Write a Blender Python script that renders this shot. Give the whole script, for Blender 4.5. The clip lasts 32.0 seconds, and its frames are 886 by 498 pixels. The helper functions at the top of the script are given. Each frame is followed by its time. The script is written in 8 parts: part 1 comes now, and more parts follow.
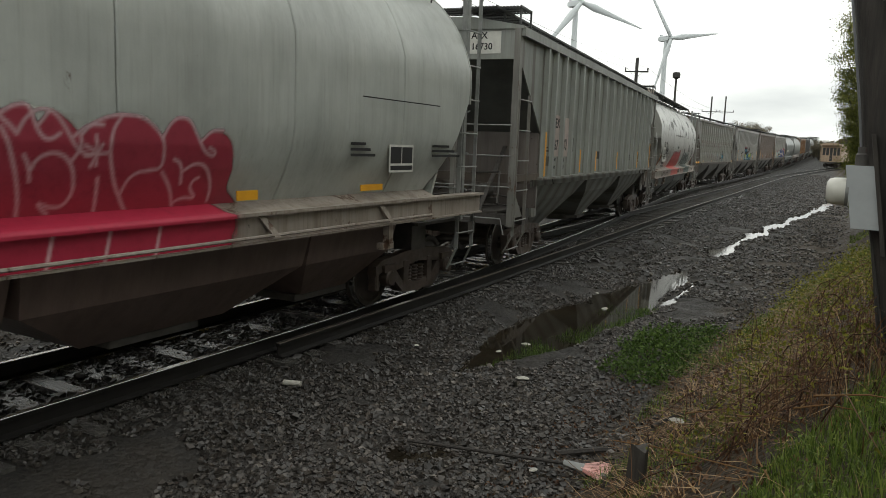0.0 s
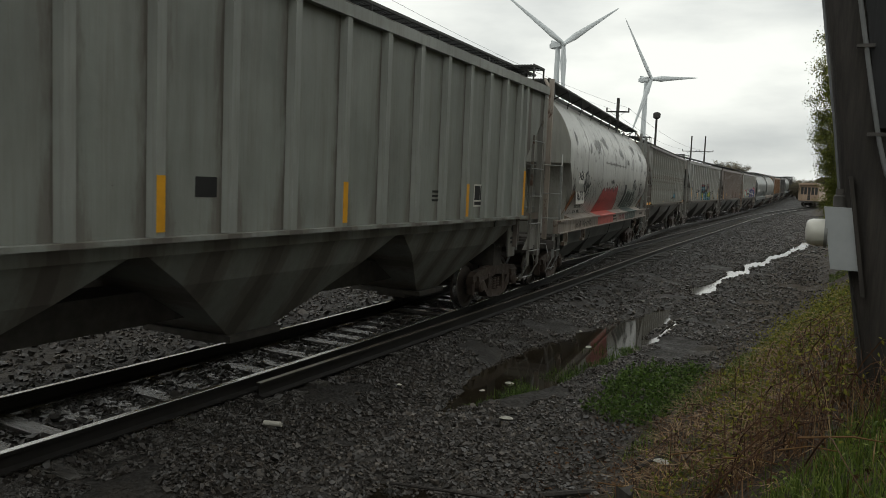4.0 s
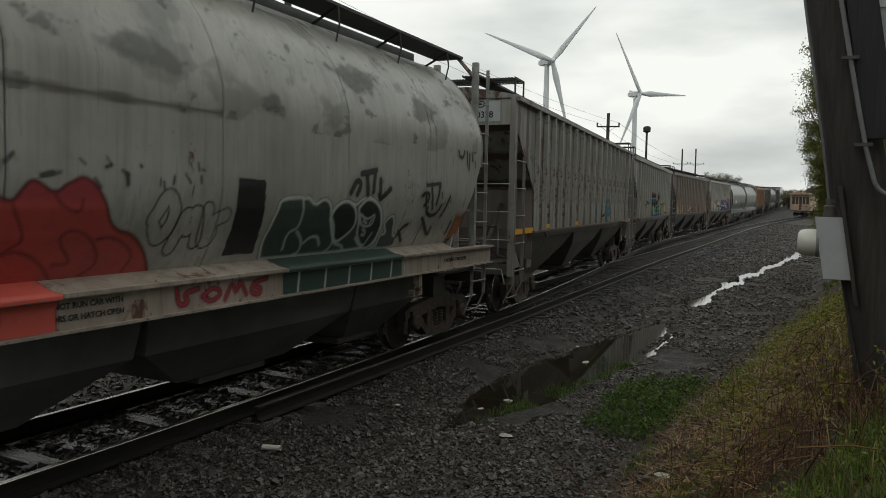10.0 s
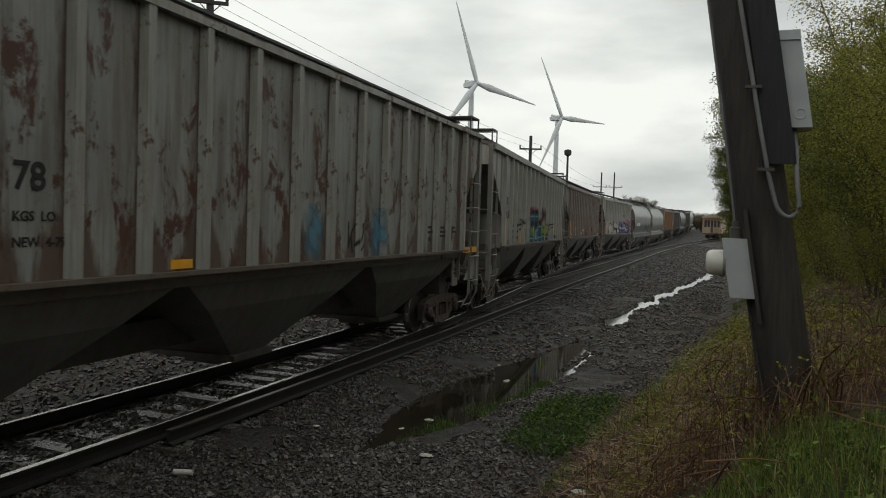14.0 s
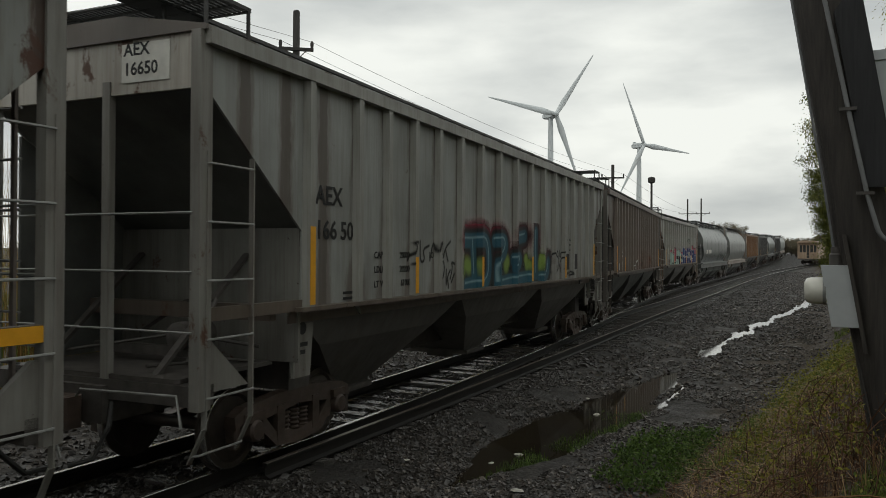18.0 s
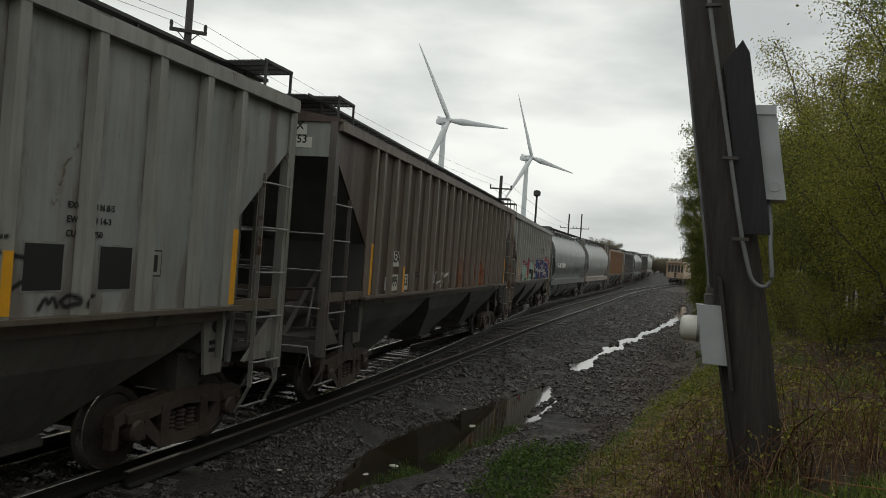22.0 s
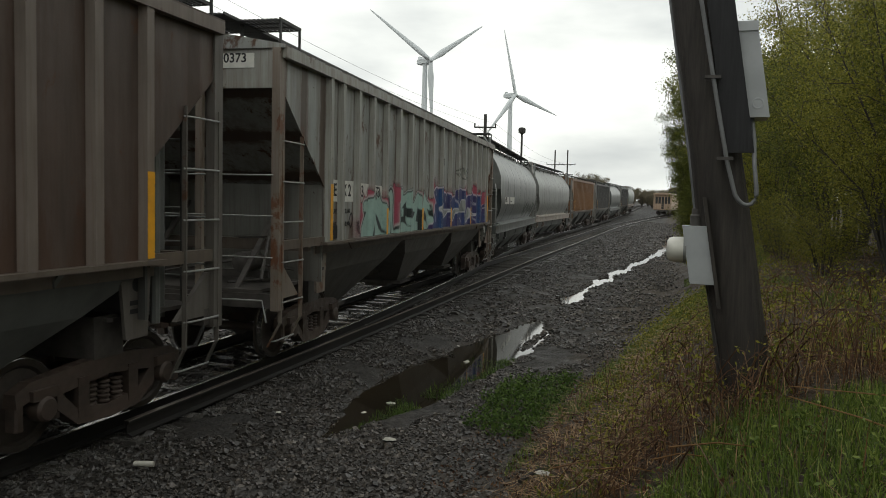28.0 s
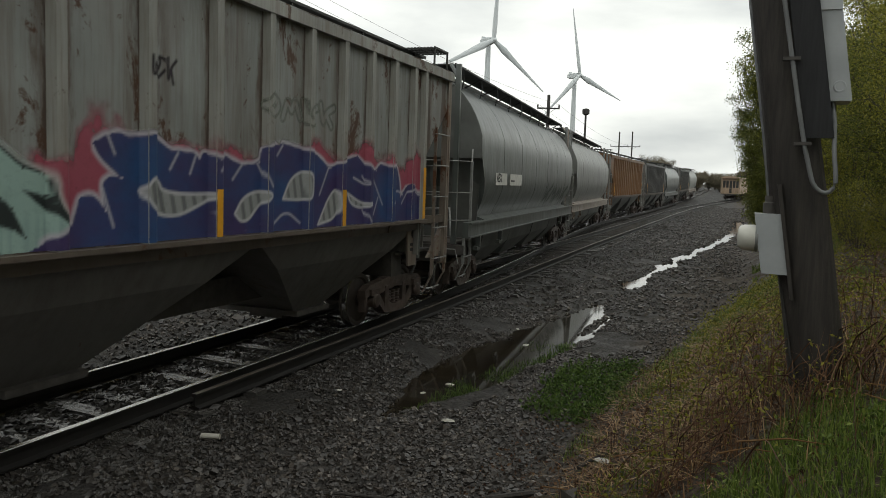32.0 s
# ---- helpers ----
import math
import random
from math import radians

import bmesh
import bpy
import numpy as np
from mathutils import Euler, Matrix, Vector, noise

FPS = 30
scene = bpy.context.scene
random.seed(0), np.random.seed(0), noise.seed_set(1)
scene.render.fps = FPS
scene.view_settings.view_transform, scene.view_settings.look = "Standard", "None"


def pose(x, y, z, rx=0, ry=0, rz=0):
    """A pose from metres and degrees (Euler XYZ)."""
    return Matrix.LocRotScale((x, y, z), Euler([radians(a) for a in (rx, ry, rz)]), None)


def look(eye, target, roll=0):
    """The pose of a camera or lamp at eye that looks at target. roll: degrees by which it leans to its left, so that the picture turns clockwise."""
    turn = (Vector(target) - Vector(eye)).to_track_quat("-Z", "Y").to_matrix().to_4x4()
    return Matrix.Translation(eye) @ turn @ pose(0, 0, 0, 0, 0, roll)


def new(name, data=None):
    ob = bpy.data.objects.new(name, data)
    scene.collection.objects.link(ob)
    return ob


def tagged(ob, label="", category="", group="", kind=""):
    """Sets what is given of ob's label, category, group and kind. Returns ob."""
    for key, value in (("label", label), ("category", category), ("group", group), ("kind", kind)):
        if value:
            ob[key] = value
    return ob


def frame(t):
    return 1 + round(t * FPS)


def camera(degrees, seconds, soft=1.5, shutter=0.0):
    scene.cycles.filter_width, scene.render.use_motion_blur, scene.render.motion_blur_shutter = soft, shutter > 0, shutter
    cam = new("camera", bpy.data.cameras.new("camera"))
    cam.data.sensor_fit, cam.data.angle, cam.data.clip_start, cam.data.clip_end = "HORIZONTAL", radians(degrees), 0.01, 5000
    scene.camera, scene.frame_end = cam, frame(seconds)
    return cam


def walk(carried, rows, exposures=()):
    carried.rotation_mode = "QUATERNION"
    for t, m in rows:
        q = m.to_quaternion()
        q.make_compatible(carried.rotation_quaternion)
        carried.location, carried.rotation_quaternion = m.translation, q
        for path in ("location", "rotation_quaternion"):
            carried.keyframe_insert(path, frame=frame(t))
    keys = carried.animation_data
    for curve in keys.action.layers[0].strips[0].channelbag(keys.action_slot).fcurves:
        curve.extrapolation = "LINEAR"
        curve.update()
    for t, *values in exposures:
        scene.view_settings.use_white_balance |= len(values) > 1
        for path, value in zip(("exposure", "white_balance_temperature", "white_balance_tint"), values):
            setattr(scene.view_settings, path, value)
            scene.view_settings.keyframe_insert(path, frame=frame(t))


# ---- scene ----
# World: +y runs along the straight stretch of the railway, the camera stands on the bank near x = 0.
# Puddle level is z = 0, the rail heads lie at z = RAIL.
RAIL = 0.40
LENS = 60.41
# seconds, x, y, z, yaw to the left of +y, pitch up, roll
PATH = [
    (0, 0.015, 0.012, 2.842, 27.74, -7.79, 2.18),
    (0.5, 0.004, 0.018, 2.841, 27.66, -7.87, 2.49),
    (1, 0.007, 0.006, 2.837, 27.48, -7.94, 2.39),
    (1.5, 0.009, 0.013, 2.853, 25.15, -6.96, 2.81),
    (2, 0.020, 0.004, 2.853, 25.07, -7.08, 2.47),
    (2.5, 0.018, -0.012, 2.863, 24.79, -4.29, 2.04),
    (3, 0.012, -0.027, 2.859, 26.64, -4.62, 2.31),
    (3.5, 0.010, 0.013, 2.857, 26.61, -4.99, 2.45),
    (5.5, 0.013, 0.034, 2.861, 26.32, -4.65, 2.10),
    (6, 0.012, 0.024, 2.860, 25.84, -4.66, 1.73),
    (6.5, 0.008, 0.005, 2.860, 25.99, -4.83, 1.63),
    (7, 0.015, -0.012, 2.867, 26.56, -4.37, 1.52),
    (7.5, 0.019, -0.003, 2.863, 25.95, -4.51, 1.57),
    (8, 0.025, -0.017, 2.869, 26.17, -4.34, 1.64),
    (8.5, 0.019, -0.033, 2.870, 27.87, -4.51, 1.51),
    (9, 0.014, 0.003, 2.870, 27.39, -3.73, 1.38),
    (9.5, 0.014, -0.011, 2.863, 26.50, -3.57, 1.35),
    (10, 0.016, 0.001, 2.866, 26.24, -3.57, 1.06),
    (10.5, 0.019, 0.002, 2.860, 25.17, -3.60, 1.23),
    (11, 0.017, -0.024, 2.871, 26.69, -3.11, 0.91),
    (11.5, 0.017, -0.014, 2.860, 25.66, -2.82, 1.50),
    (12, 0.011, -0.039, 2.863, 27.17, -2.45, 1.64),
    (12.5, 0.016, -0.017, 2.865, 27.71, -2.46, 1.68),
    (13, 0.013, -0.026, 2.868, 27.96, -2.17, 1.55),
    (13.5, 0.018, -0.003, 2.865, 26.16, -2.38, 1.71),
    (14, 0.039, 0.033, 2.855, 20.59, -1.97, 1.77),
    (14.5, 0.047, 0.037, 2.867, 17.85, -1.05, 1.40),
    (16.5, 0.032, -0.019, 2.866, 23.31, 0.09, 0.50),
    (17, 0.031, -0.025, 2.865, 24.41, 0.23, 0.50),
    (17.5, 0.035, -0.037, 2.866, 25.11, 0.28, 0.46),
    (18, 0.033, -0.048, 2.868, 26.82, 0.38, 0.35),
    (18.5, 0.040, -0.064, 2.870, 25.42, 0.76, 0.66),
    (19, 0.047, -0.027, 2.865, 21.90, 0.83, 1.50),
    (19.5, 0.058, 0.006, 2.886, 18.45, 0.93, 2.09),
    (20, 0.054, 0.001, 2.926, 19.28, 2.31, 1.55),
    (20.5, 0.024, 0.014, 2.937, 19.44, 2.40, 4.32),
    (21, -0.008, -0.004, 2.950, 19.89, 1.90, 3.40),
    (21.5, -0.023, -0.019, 2.987, 17.39, 1.73, 2.37),
    (22, -0.048, 0.000, 2.999, 18.22, 0.74, 4.01),
    (22.5, -0.059, -0.001, 3.003, 19.79, 0.80, 3.89),
    (23, -0.042, 0.018, 2.990, 18.67, -1.74, 4.19),
    (23.5, -0.026, 0.004, 2.996, 16.97, -1.54, 3.66),
    (24, -0.027, 0.000, 2.992, 17.37, -1.44, 3.28),
    (24.5, -0.032, 0.005, 2.994, 17.16, -1.44, 2.50),
    (25, -0.027, 0.005, 2.961, 15.08, -2.05, 2.44),
    (25.5, -0.026, 0.003, 2.961, 14.50, -2.39, 2.11),
    (27.5, -0.033, -0.017, 2.941, 15.99, -2.93, 1.24),
    (28, -0.033, 0.008, 2.935, 17.16, -3.54, 1.34),
    (28.5, -0.019, 0.023, 2.928, 16.60, -4.62, 1.60),
    (29, -0.045, 0.043, 2.933, 17.38, -5.04, 1.41),
    (29.5, -0.053, 0.040, 2.925, 18.41, -5.82, 1.62),
    (30, -0.062, 0.025, 2.938, 19.72, -5.62, 1.55),
    (30.5, -0.062, 0.033, 2.940, 20.42, -5.74, 1.87),
    (31, -0.055, 0.025, 2.945, 20.85, -5.40, 2.36),
    (31.5, -0.059, 0.019, 2.950, 21.37, -5.28, 2.32),
    (32, -0.060, 0.024, 2.952, 21.63, -5.09, 1.97),
]


def eye_pose(x, y, z, yaw, pitch, roll):
    ahead = Vector((-math.sin(radians(yaw)) * math.cos(radians(pitch)), math.cos(radians(yaw)) * math.cos(radians(pitch)), math.sin(radians(pitch))))
    return look((x, y, z), Vector((x, y, z)) + ahead, roll)


cam = camera(LENS, 32.0, soft=0.55, shutter=0.12)
LIGHT = [(0, 0.42), (2, 0.24), (3.5, 0.0), (6, -0.14), (9, -0.14), (13, -0.15), (18, -0.20), (21, -0.17), (24, -0.04), (26.5, 0.08), (28, 0.16), (29, 0.30), (30, 0.38), (31, 0.16), (32, 0.12)]
walk(cam, [(row[0], eye_pose(*row[1:])) for row in PATH], [(t, stops, 6680, 6) for t, stops in LIGHT])


# ---- world and sun: an overcast spring sky ----
def make_world():
    w = bpy.data.worlds.new("overcast_sky")
    scene.world = w
    w.use_nodes = True
    nt = w.node_tree
    nt.nodes.clear()
    N, L = nt.nodes.new, nt.links.new
    out, bg = N("ShaderNodeOutputWorld"), N("ShaderNodeBackground")
    sky = N("ShaderNodeTexSky")
    sky.sky_type = "NISHITA"
    sky.sun_disc = False
    sky.sun_elevation, sky.sun_rotation = radians(48), radians(250)
    sky.dust_density, sky.ozone_density = 4.0, 1.0
    tc, mp = N("ShaderNodeTexCoord"), N("ShaderNodeMapping")
    mp.inputs["Scale"].default_value = (1.6, 1.6, 5.5)
    n1, n2 = N("ShaderNodeTexNoise"), N("ShaderNodeTexNoise")
    n1.inputs["Scale"].default_value, n1.inputs["Detail"].default_value, n1.inputs["Roughness"].default_value = 1.7, 7, 0.52
    n2.inputs["Scale"].default_value, n2.inputs["Detail"].default_value = 0.9, 3
    mul = N("ShaderNodeMath")
    mul.operation = "MULTIPLY"
    ramp = N("ShaderNodeValToRGB")
    ramp.color_ramp.elements[0].position, ramp.color_ramp.elements[0].color = 0.16, (5.6, 5.85, 6.0, 1)
    ramp.color_ramp.elements[1].position, ramp.color_ramp.elements[1].color = 0.36, (10.2, 10.35, 10.15, 1)
    mix = N("ShaderNodeMix")
    mix.data_type = "RGBA"
    mix.inputs["Factor"].default_value = 0.93
    L(tc.outputs["Generated"], mp.inputs["Vector"])
    L(mp.outputs["Vector"], n1.inputs["Vector"])
    L(mp.outputs["Vector"], n2.inputs["Vector"])
    L(n1.outputs["Fac"], mul.inputs[0])
    L(n2.outputs["Fac"], mul.inputs[1])
    L(mul.outputs[0], ramp.inputs["Fac"])
    L(sky.outputs["Color"], mix.inputs["A"])
    L(ramp.outputs["Color"], mix.inputs["B"])
    L(mix.outputs["Result"], bg.inputs["Color"])
    bg.inputs["Strength"].default_value = 0.108
    L(bg.outputs["Background"], out.inputs["Surface"])


make_world()
sun_data = bpy.data.lights.new("sun", "SUN")
sun_data.energy, sun_data.angle, sun_data.color = 0.3, radians(40), (1.0, 0.97, 0.92)
sun = new("sun", sun_data)
sun.matrix_world = look((0, 0, 40), (-14, 12, 0))


# ---- materials ----
class Mat:
    """A small builder for node materials: a Principled surface with noise-driven colour, roughness and bump."""

    def __init__(self, name):
        self.m = bpy.data.materials.new(name)
        self.m.use_nodes = True
        self.nt = self.m.node_tree
        self.b = self.nt.nodes["Principled BSDF"]
        self.tc = self.nt.nodes.new("ShaderNodeTexCoord")

    def node(self, kind, **values):
        n = self.nt.nodes.new(kind)
        for k, v in values.items():
            n.inputs[k.replace("_", " ")].default_value = v
        return n

    def link(self, a, b):
        self.nt.links.new(a, b)

    def noise(self, scale, detail=4, rough=0.55, stretch=(1, 1, 1), space="Object", distort=0.0):
        mp = self.node("ShaderNodeMapping", Scale=stretch)
        n = self.node("ShaderNodeTexNoise", Scale=scale, Detail=detail, Roughness=rough, Distortion=distort)
        self.link(self.tc.outputs[space], mp.inputs["Vector"])
        self.link(mp.outputs["Vector"], n.inputs["Vector"])
        return n.outputs["Fac"]

    def ramp(self, fac, stops):
        r = self.node("ShaderNodeValToRGB")
        e = r.color_ramp.elements
        while len(e) < len(stops):
            e.new(0.5)
        for el, (p, c) in zip(e, stops):
            el.position = p
            el.color = (*c, 1) if isinstance(c, tuple) else (c, c, c, 1)
        self.link(fac, r.inputs["Fac"])
        return r.outputs["Color"]

    def mix(self, fac, a, b, blend="MIX"):
        n = self.nt.nodes.new("ShaderNodeMix")
        n.data_type, n.blend_type = "RGBA", blend
        for v, i in ((fac, "Factor"), (a, "A"), (b, "B")):
            if isinstance(v, (int, float)):
                n.inputs[i].default_value = v if i == "Factor" else (v, v, v, 1)
            elif isinstance(v, tuple):
                n.inputs[i].default_value = (*v, 1)
            else:
                self.link(v, n.inputs[i])
        return n.outputs["Result"]

    def math(self, op, a, b=0.0):
        n = self.nt.nodes.new("ShaderNodeMath")
        n.operation = op
        for i, v in enumerate((a, b)):
            if isinstance(v, (int, float)):
                n.inputs[i].default_value = v
            else:
                self.link(v, n.inputs[i])
        return n.outputs[0]

    def axis(self, which, space="Object"):
        s = self.node("ShaderNodeSeparateXYZ")
        self.link(self.tc.outputs[space], s.inputs[0])
        return s.outputs[which]

    def random(self):
        return self.nt.nodes.new("ShaderNodeObjectInfo").outputs["Random"]

    def island(self):
        return self.nt.nodes.new("ShaderNodeNewGeometry").outputs["Random Per Island"]

    def done(self, color, rough=0.6, metal=0.0, bump=None, strength=0.3, distance=0.01, spec=0.5):
        for v, k in ((color, "Base Color"), (rough, "Roughness"), (metal, "Metallic"), (spec, "Specular IOR Level")):
            if isinstance(v, tuple):
                self.b.inputs[k].default_value = (*v, 1)
            elif isinstance(v, (int, float)):
                self.b.inputs[k].default_value = v
            else:
                self.link(v, self.b.inputs[k])
        if bump is not None:
            bn = self.node("ShaderNodeBump", Strength=strength, Distance=distance)
            self.link(bump, bn.inputs["Height"])
            self.link(bn.outputs["Normal"], self.b.inputs["Normal"])
        return self.m


def car_paint(name, base, dirt, rust_amount=0.3, rust=(0.085, 0.040, 0.022), streak=0.5, rough=0.5, ribs=None):
    """Weathered rail-car paint: faded patches, vertical grime streaks, rust spots, rusty runs beside the welded ribs,
    and rib-edge shadow painted in.
    """
    k = Mat(name)
    big = k.noise(0.6, 5, 0.6)
    col = k.mix(k.ramp(big, [(0.35, 0.0), (0.7, 1.0)]), base, tuple(c * 0.68 for c in base))
    haze = k.noise(1.4, 6, 0.7, (1, 1, 0.5), distort=0.6)
    col = k.mix(k.math("MULTIPLY", k.ramp(haze, [(0.48, 0.0), (0.62, 1.0)]), 0.35), col, tuple(0.5 * (a + b) * 1.25 for a, b in zip(base, dirt)))
    run = k.noise(5.0, 6, 0.65, (1, 1, 0.09))
    col = k.mix(k.math("MULTIPLY", k.ramp(run, [(0.45, 0.0), (0.72, 1.0)]), streak), col, dirt)
    thin = k.noise(26.0, 5, 0.7, (1, 1, 0.03))
    col = k.mix(k.math("MULTIPLY", k.ramp(thin, [(0.52, 0.0), (0.68, 1.0)]), 0.55 * streak), col, tuple(0.6 * (a + b) for a, b in zip(dirt, rust)))
    if ribs:
        # distance from the nearest rib, and how far the rust has run from it
        y = k.axis("Y")
        s0, gap = ribs
        if gap:
            n = k.math("MULTIPLY", k.math("SUBTRACT", y, s0), 1.0 / gap)
        else:
            gap = 0.95
            lg = k.math("LOGARITHM", k.math("SUBTRACT", 1.0, k.math("MULTIPLY", k.math("ABSOLUTE", y), 1 / 25.85)), math.e)
            n = k.math("SUBTRACT", k.math("MULTIPLY", k.math("MULTIPLY", lg, k.math("SIGN", y)), -1 / 0.041), math.copysign(-math.log(1 - abs(s0) / 25.85) / 0.041, s0))
        u = k.math("FRACT", k.math("ADD", n, 40.5))
        d = k.math("MULTIPLY", k.math("ABSOLUTE", k.math("SUBTRACT", u, 0.5)), gap)
        ragged = k.math("MULTIPLY", k.math("SUBTRACT", k.noise(3.0, 7, 0.75, (1, 2.0, 0.35)), 0.5), 0.55)
        low = k.ramp(k.math("MULTIPLY", k.axis("Z"), 0.3), [(0.55, 0.08 + 0.26 * rust_amount), (0.76, 0.0)])
        near = k.ramp(k.math("SUBTRACT", k.math("SUBTRACT", d, ragged), low), [(0.10, 1.0), (0.20, 0.0)])
        col = k.mix(k.math("MULTIPLY", near, 0.4 + 0.6 * rust_amount), col, tuple(0.35 * a + 0.6 * b for a, b in zip(dirt, rust)))
        # narrow dark line along each rib: dirt plus the rib's shadow, painted in
        rib_dirt_shade = k.ramp(k.math("SUBTRACT", d, k.math("MULTIPLY", ragged, 0.35)), [(0.10, 1.0), (0.118, 0.0)])
        col = k.mix(k.math("MULTIPLY", rib_dirt_shade, 0.45 + 0.45 * rust_amount), col, tuple(0.3 * a + 0.3 * b for a, b in zip(dirt, rust)))
    spots = k.noise(2.3, 9, 0.72, (1, 1, 0.6), distort=0.4)
    lo = 0.72 - 0.22 * rust_amount
    col = k.mix(k.ramp(spots, [(lo, 0.0), (lo + 0.05, 1.0)]), col, rust)
    chips = k.noise(17, 4, 0.6, (1, 1, 0.7))
    hi = 0.76 - 0.07 * rust_amount
    col = k.mix(k.ramp(chips, [(hi, 0.0), (hi + 0.02, 1.0)]), col, tuple(0.5 * c for c in rust))
    # shallow dents and the paint's fine grain
    dents = k.math("ADD", k.math("MULTIPLY", k.noise(1.1, 3, 0.5), 1.0), k.math("MULTIPLY", k.noise(40, 3, 0.6), 0.035))
    return k.done(col, k.math("ADD", k.math("MULTIPLY", run, 0.25), rough - 0.12), 0.0, dents, 0.5, 0.06)


def plain(name, color, rough=0.5, metal=0.0, vary=0.25, scale=6.0, bump=0.1):
    k = Mat(name)
    n = k.noise(scale, 5, 0.6)
    dark = tuple(c * (1 - vary) for c in color)
    light = tuple(min(1, c * (1 + vary * 0.6)) for c in color)
    return k.done(k.ramp(n, [(0.3, dark), (0.7, light)]), rough, metal, k.noise(scale * 8, 3), bump, 0.004)


def steel_running(name):
    k = Mat(name)
    n = k.noise(3, 5, 0.6, (1, 0.2, 1))
    col = k.ramp(n, [(0.3, (0.042, 0.034, 0.029)), (0.6, (0.085, 0.060, 0.048)), (0.8, (0.14, 0.085, 0.06))])
    return k.done(col, k.ramp(k.noise(9, 4), [(0.3, 0.35), (0.7, 0.75)]), 0.2, k.noise(30, 4), 0.3, 0.006)


def gravel_ground():
    k = Mat("wet_gravel_ground")
    x, y = k.axis("X"), k.axis("Y")
    stone = k.node("ShaderNodeTexVoronoi", Scale=17.0)
    k.link(k.tc.outputs["Object"], stone.inputs["Vector"])
    col = k.mix(0.5, k.ramp(stone.outputs["Color"], [(0.1, (0.013, 0.012, 0.011)), (0.55, (0.038, 0.033, 0.029)), (0.95, (0.085, 0.075, 0.065))]),
                k.ramp(k.noise(0.5, 6), [(0.3, (0.018, 0.017, 0.016)), (0.7, (0.05, 0.047, 0.043))]))
    mud = k.ramp(k.noise(0.9, 6, 0.6), [(0.5, 0.0), (0.62, 1.0)])
    col = k.mix(k.math("MULTIPLY", mud, 0.6), col, (0.045, 0.036, 0.028))
    oil = k.ramp(k.math("ADD", k.math("MULTIPLY", k.math("ADD", x, 10.0), 0.1), k.math("MULTIPLY", k.noise(1.6, 5), 0.06)), [(0.12, 0.0), (0.20, 1.0), (0.49, 1.0), (0.62, 0.0)])
    col = k.mix(k.math("MULTIPLY", oil, 0.6), col, (0.014, 0.013, 0.012))
    bank = k.ramp(k.math("ADD", k.math("MULTIPLY", k.noise(1.2, 5), 1.4), k.math("ADD", x, 1.3)), [(0.0, 0.0), (0.5, 1.0)])
    soil = k.ramp(k.noise(5, 6, 0.7), [(0.3, (0.018, 0.013, 0.009)), (0.6, (0.05, 0.034, 0.019)), (0.85, (0.05, 0.06, 0.02))])
    col = k.mix(bank, col, soil)
    rough = k.ramp(k.noise(2.2, 6, 0.65), [(0.35, 0.5), (0.65, 0.9)])
    h = k.math("ADD", k.math("MULTIPLY", stone.outputs["Distance"], -0.6), k.math("MULTIPLY", k.noise(60, 3), 0.3))
    return k.done(col, rough, 0.0, h, 1.0, 0.04, spec=0.3)


def stone_mat():
    k = Mat("wet_ballast_stone")
    r = k.island()
    col = k.ramp(r, [(0.0, (0.017, 0.0145, 0.0125)), (0.4, (0.036, 0.030, 0.026)), (0.75, (0.066, 0.055, 0.047)), (0.92, (0.105, 0.088, 0.074)), (0.99, (0.19, 0.165, 0.14))])
    col = k.mix(k.math("MULTIPLY", k.noise(35, 4), 0.5), col, (0.032, 0.029, 0.025))
    oil = k.ramp(k.math("ADD", k.math("MULTIPLY", k.math("ADD", k.axis("X"), 10.0), 0.1), k.math("MULTIPLY", k.noise(1.6, 5), 0.06)), [(0.12, 0.0), (0.20, 1.0), (0.49, 1.0), (0.62, 0.0)])
    col = k.mix(k.math("MULTIPLY", oil, 0.6), col, (0.020, 0.018, 0.016))
    return k.done(col, k.ramp(k.noise(8, 3), [(0.3, 0.22), (0.7, 0.6)]), 0.0, k.noise(60, 4), 0.5, 0.006)


def water_mat():
    k = Mat("muddy_still_water")
    n = k.noise(1.2, 5)
    col = k.ramp(n, [(0.35, (0.014, 0.011, 0.008)), (0.65, (0.028, 0.022, 0.014))])
    return k.done(col, 0.045, 0.0, k.noise(14, 2), 0.02, 0.004, spec=0.5)


def wood_mat(name, dark, light, scale=3.0, along=(14, 14, 0.7), rough=0.75):
    k = Mat(name)
    g = k.noise(scale, 7, 0.65, along)
    col = k.ramp(g, [(0.25, dark), (0.75, light)])
    col = k.mix(k.math("MULTIPLY", k.ramp(k.noise(1.3, 4), [(0.4, 0.0), (0.7, 1.0)]), 0.5), col, tuple(c * 0.5 for c in dark))
    return k.done(col, rough, 0.0, g, 0.6, 0.012)


def leaf_mat(name, a, b, c):
    k = Mat(name)
    col = k.ramp(k.island(), [(0.1, a), (0.55, b), (0.95, c)])
    m = k.done(col, 0.5, spec=0.3)
    tl, mx = k.nt.nodes.new("ShaderNodeBsdfTranslucent"), k.nt.nodes.new("ShaderNodeMixShader")
    mx.inputs["Fac"].default_value = 0.4
    k.link(col, tl.inputs["Color"])
    k.link(k.b.outputs[0], mx.inputs[1])
    k.link(tl.outputs[0], mx.inputs[2])
    k.link(mx.outputs[0], k.nt.nodes["Material Output"].inputs["Surface"])
    return m


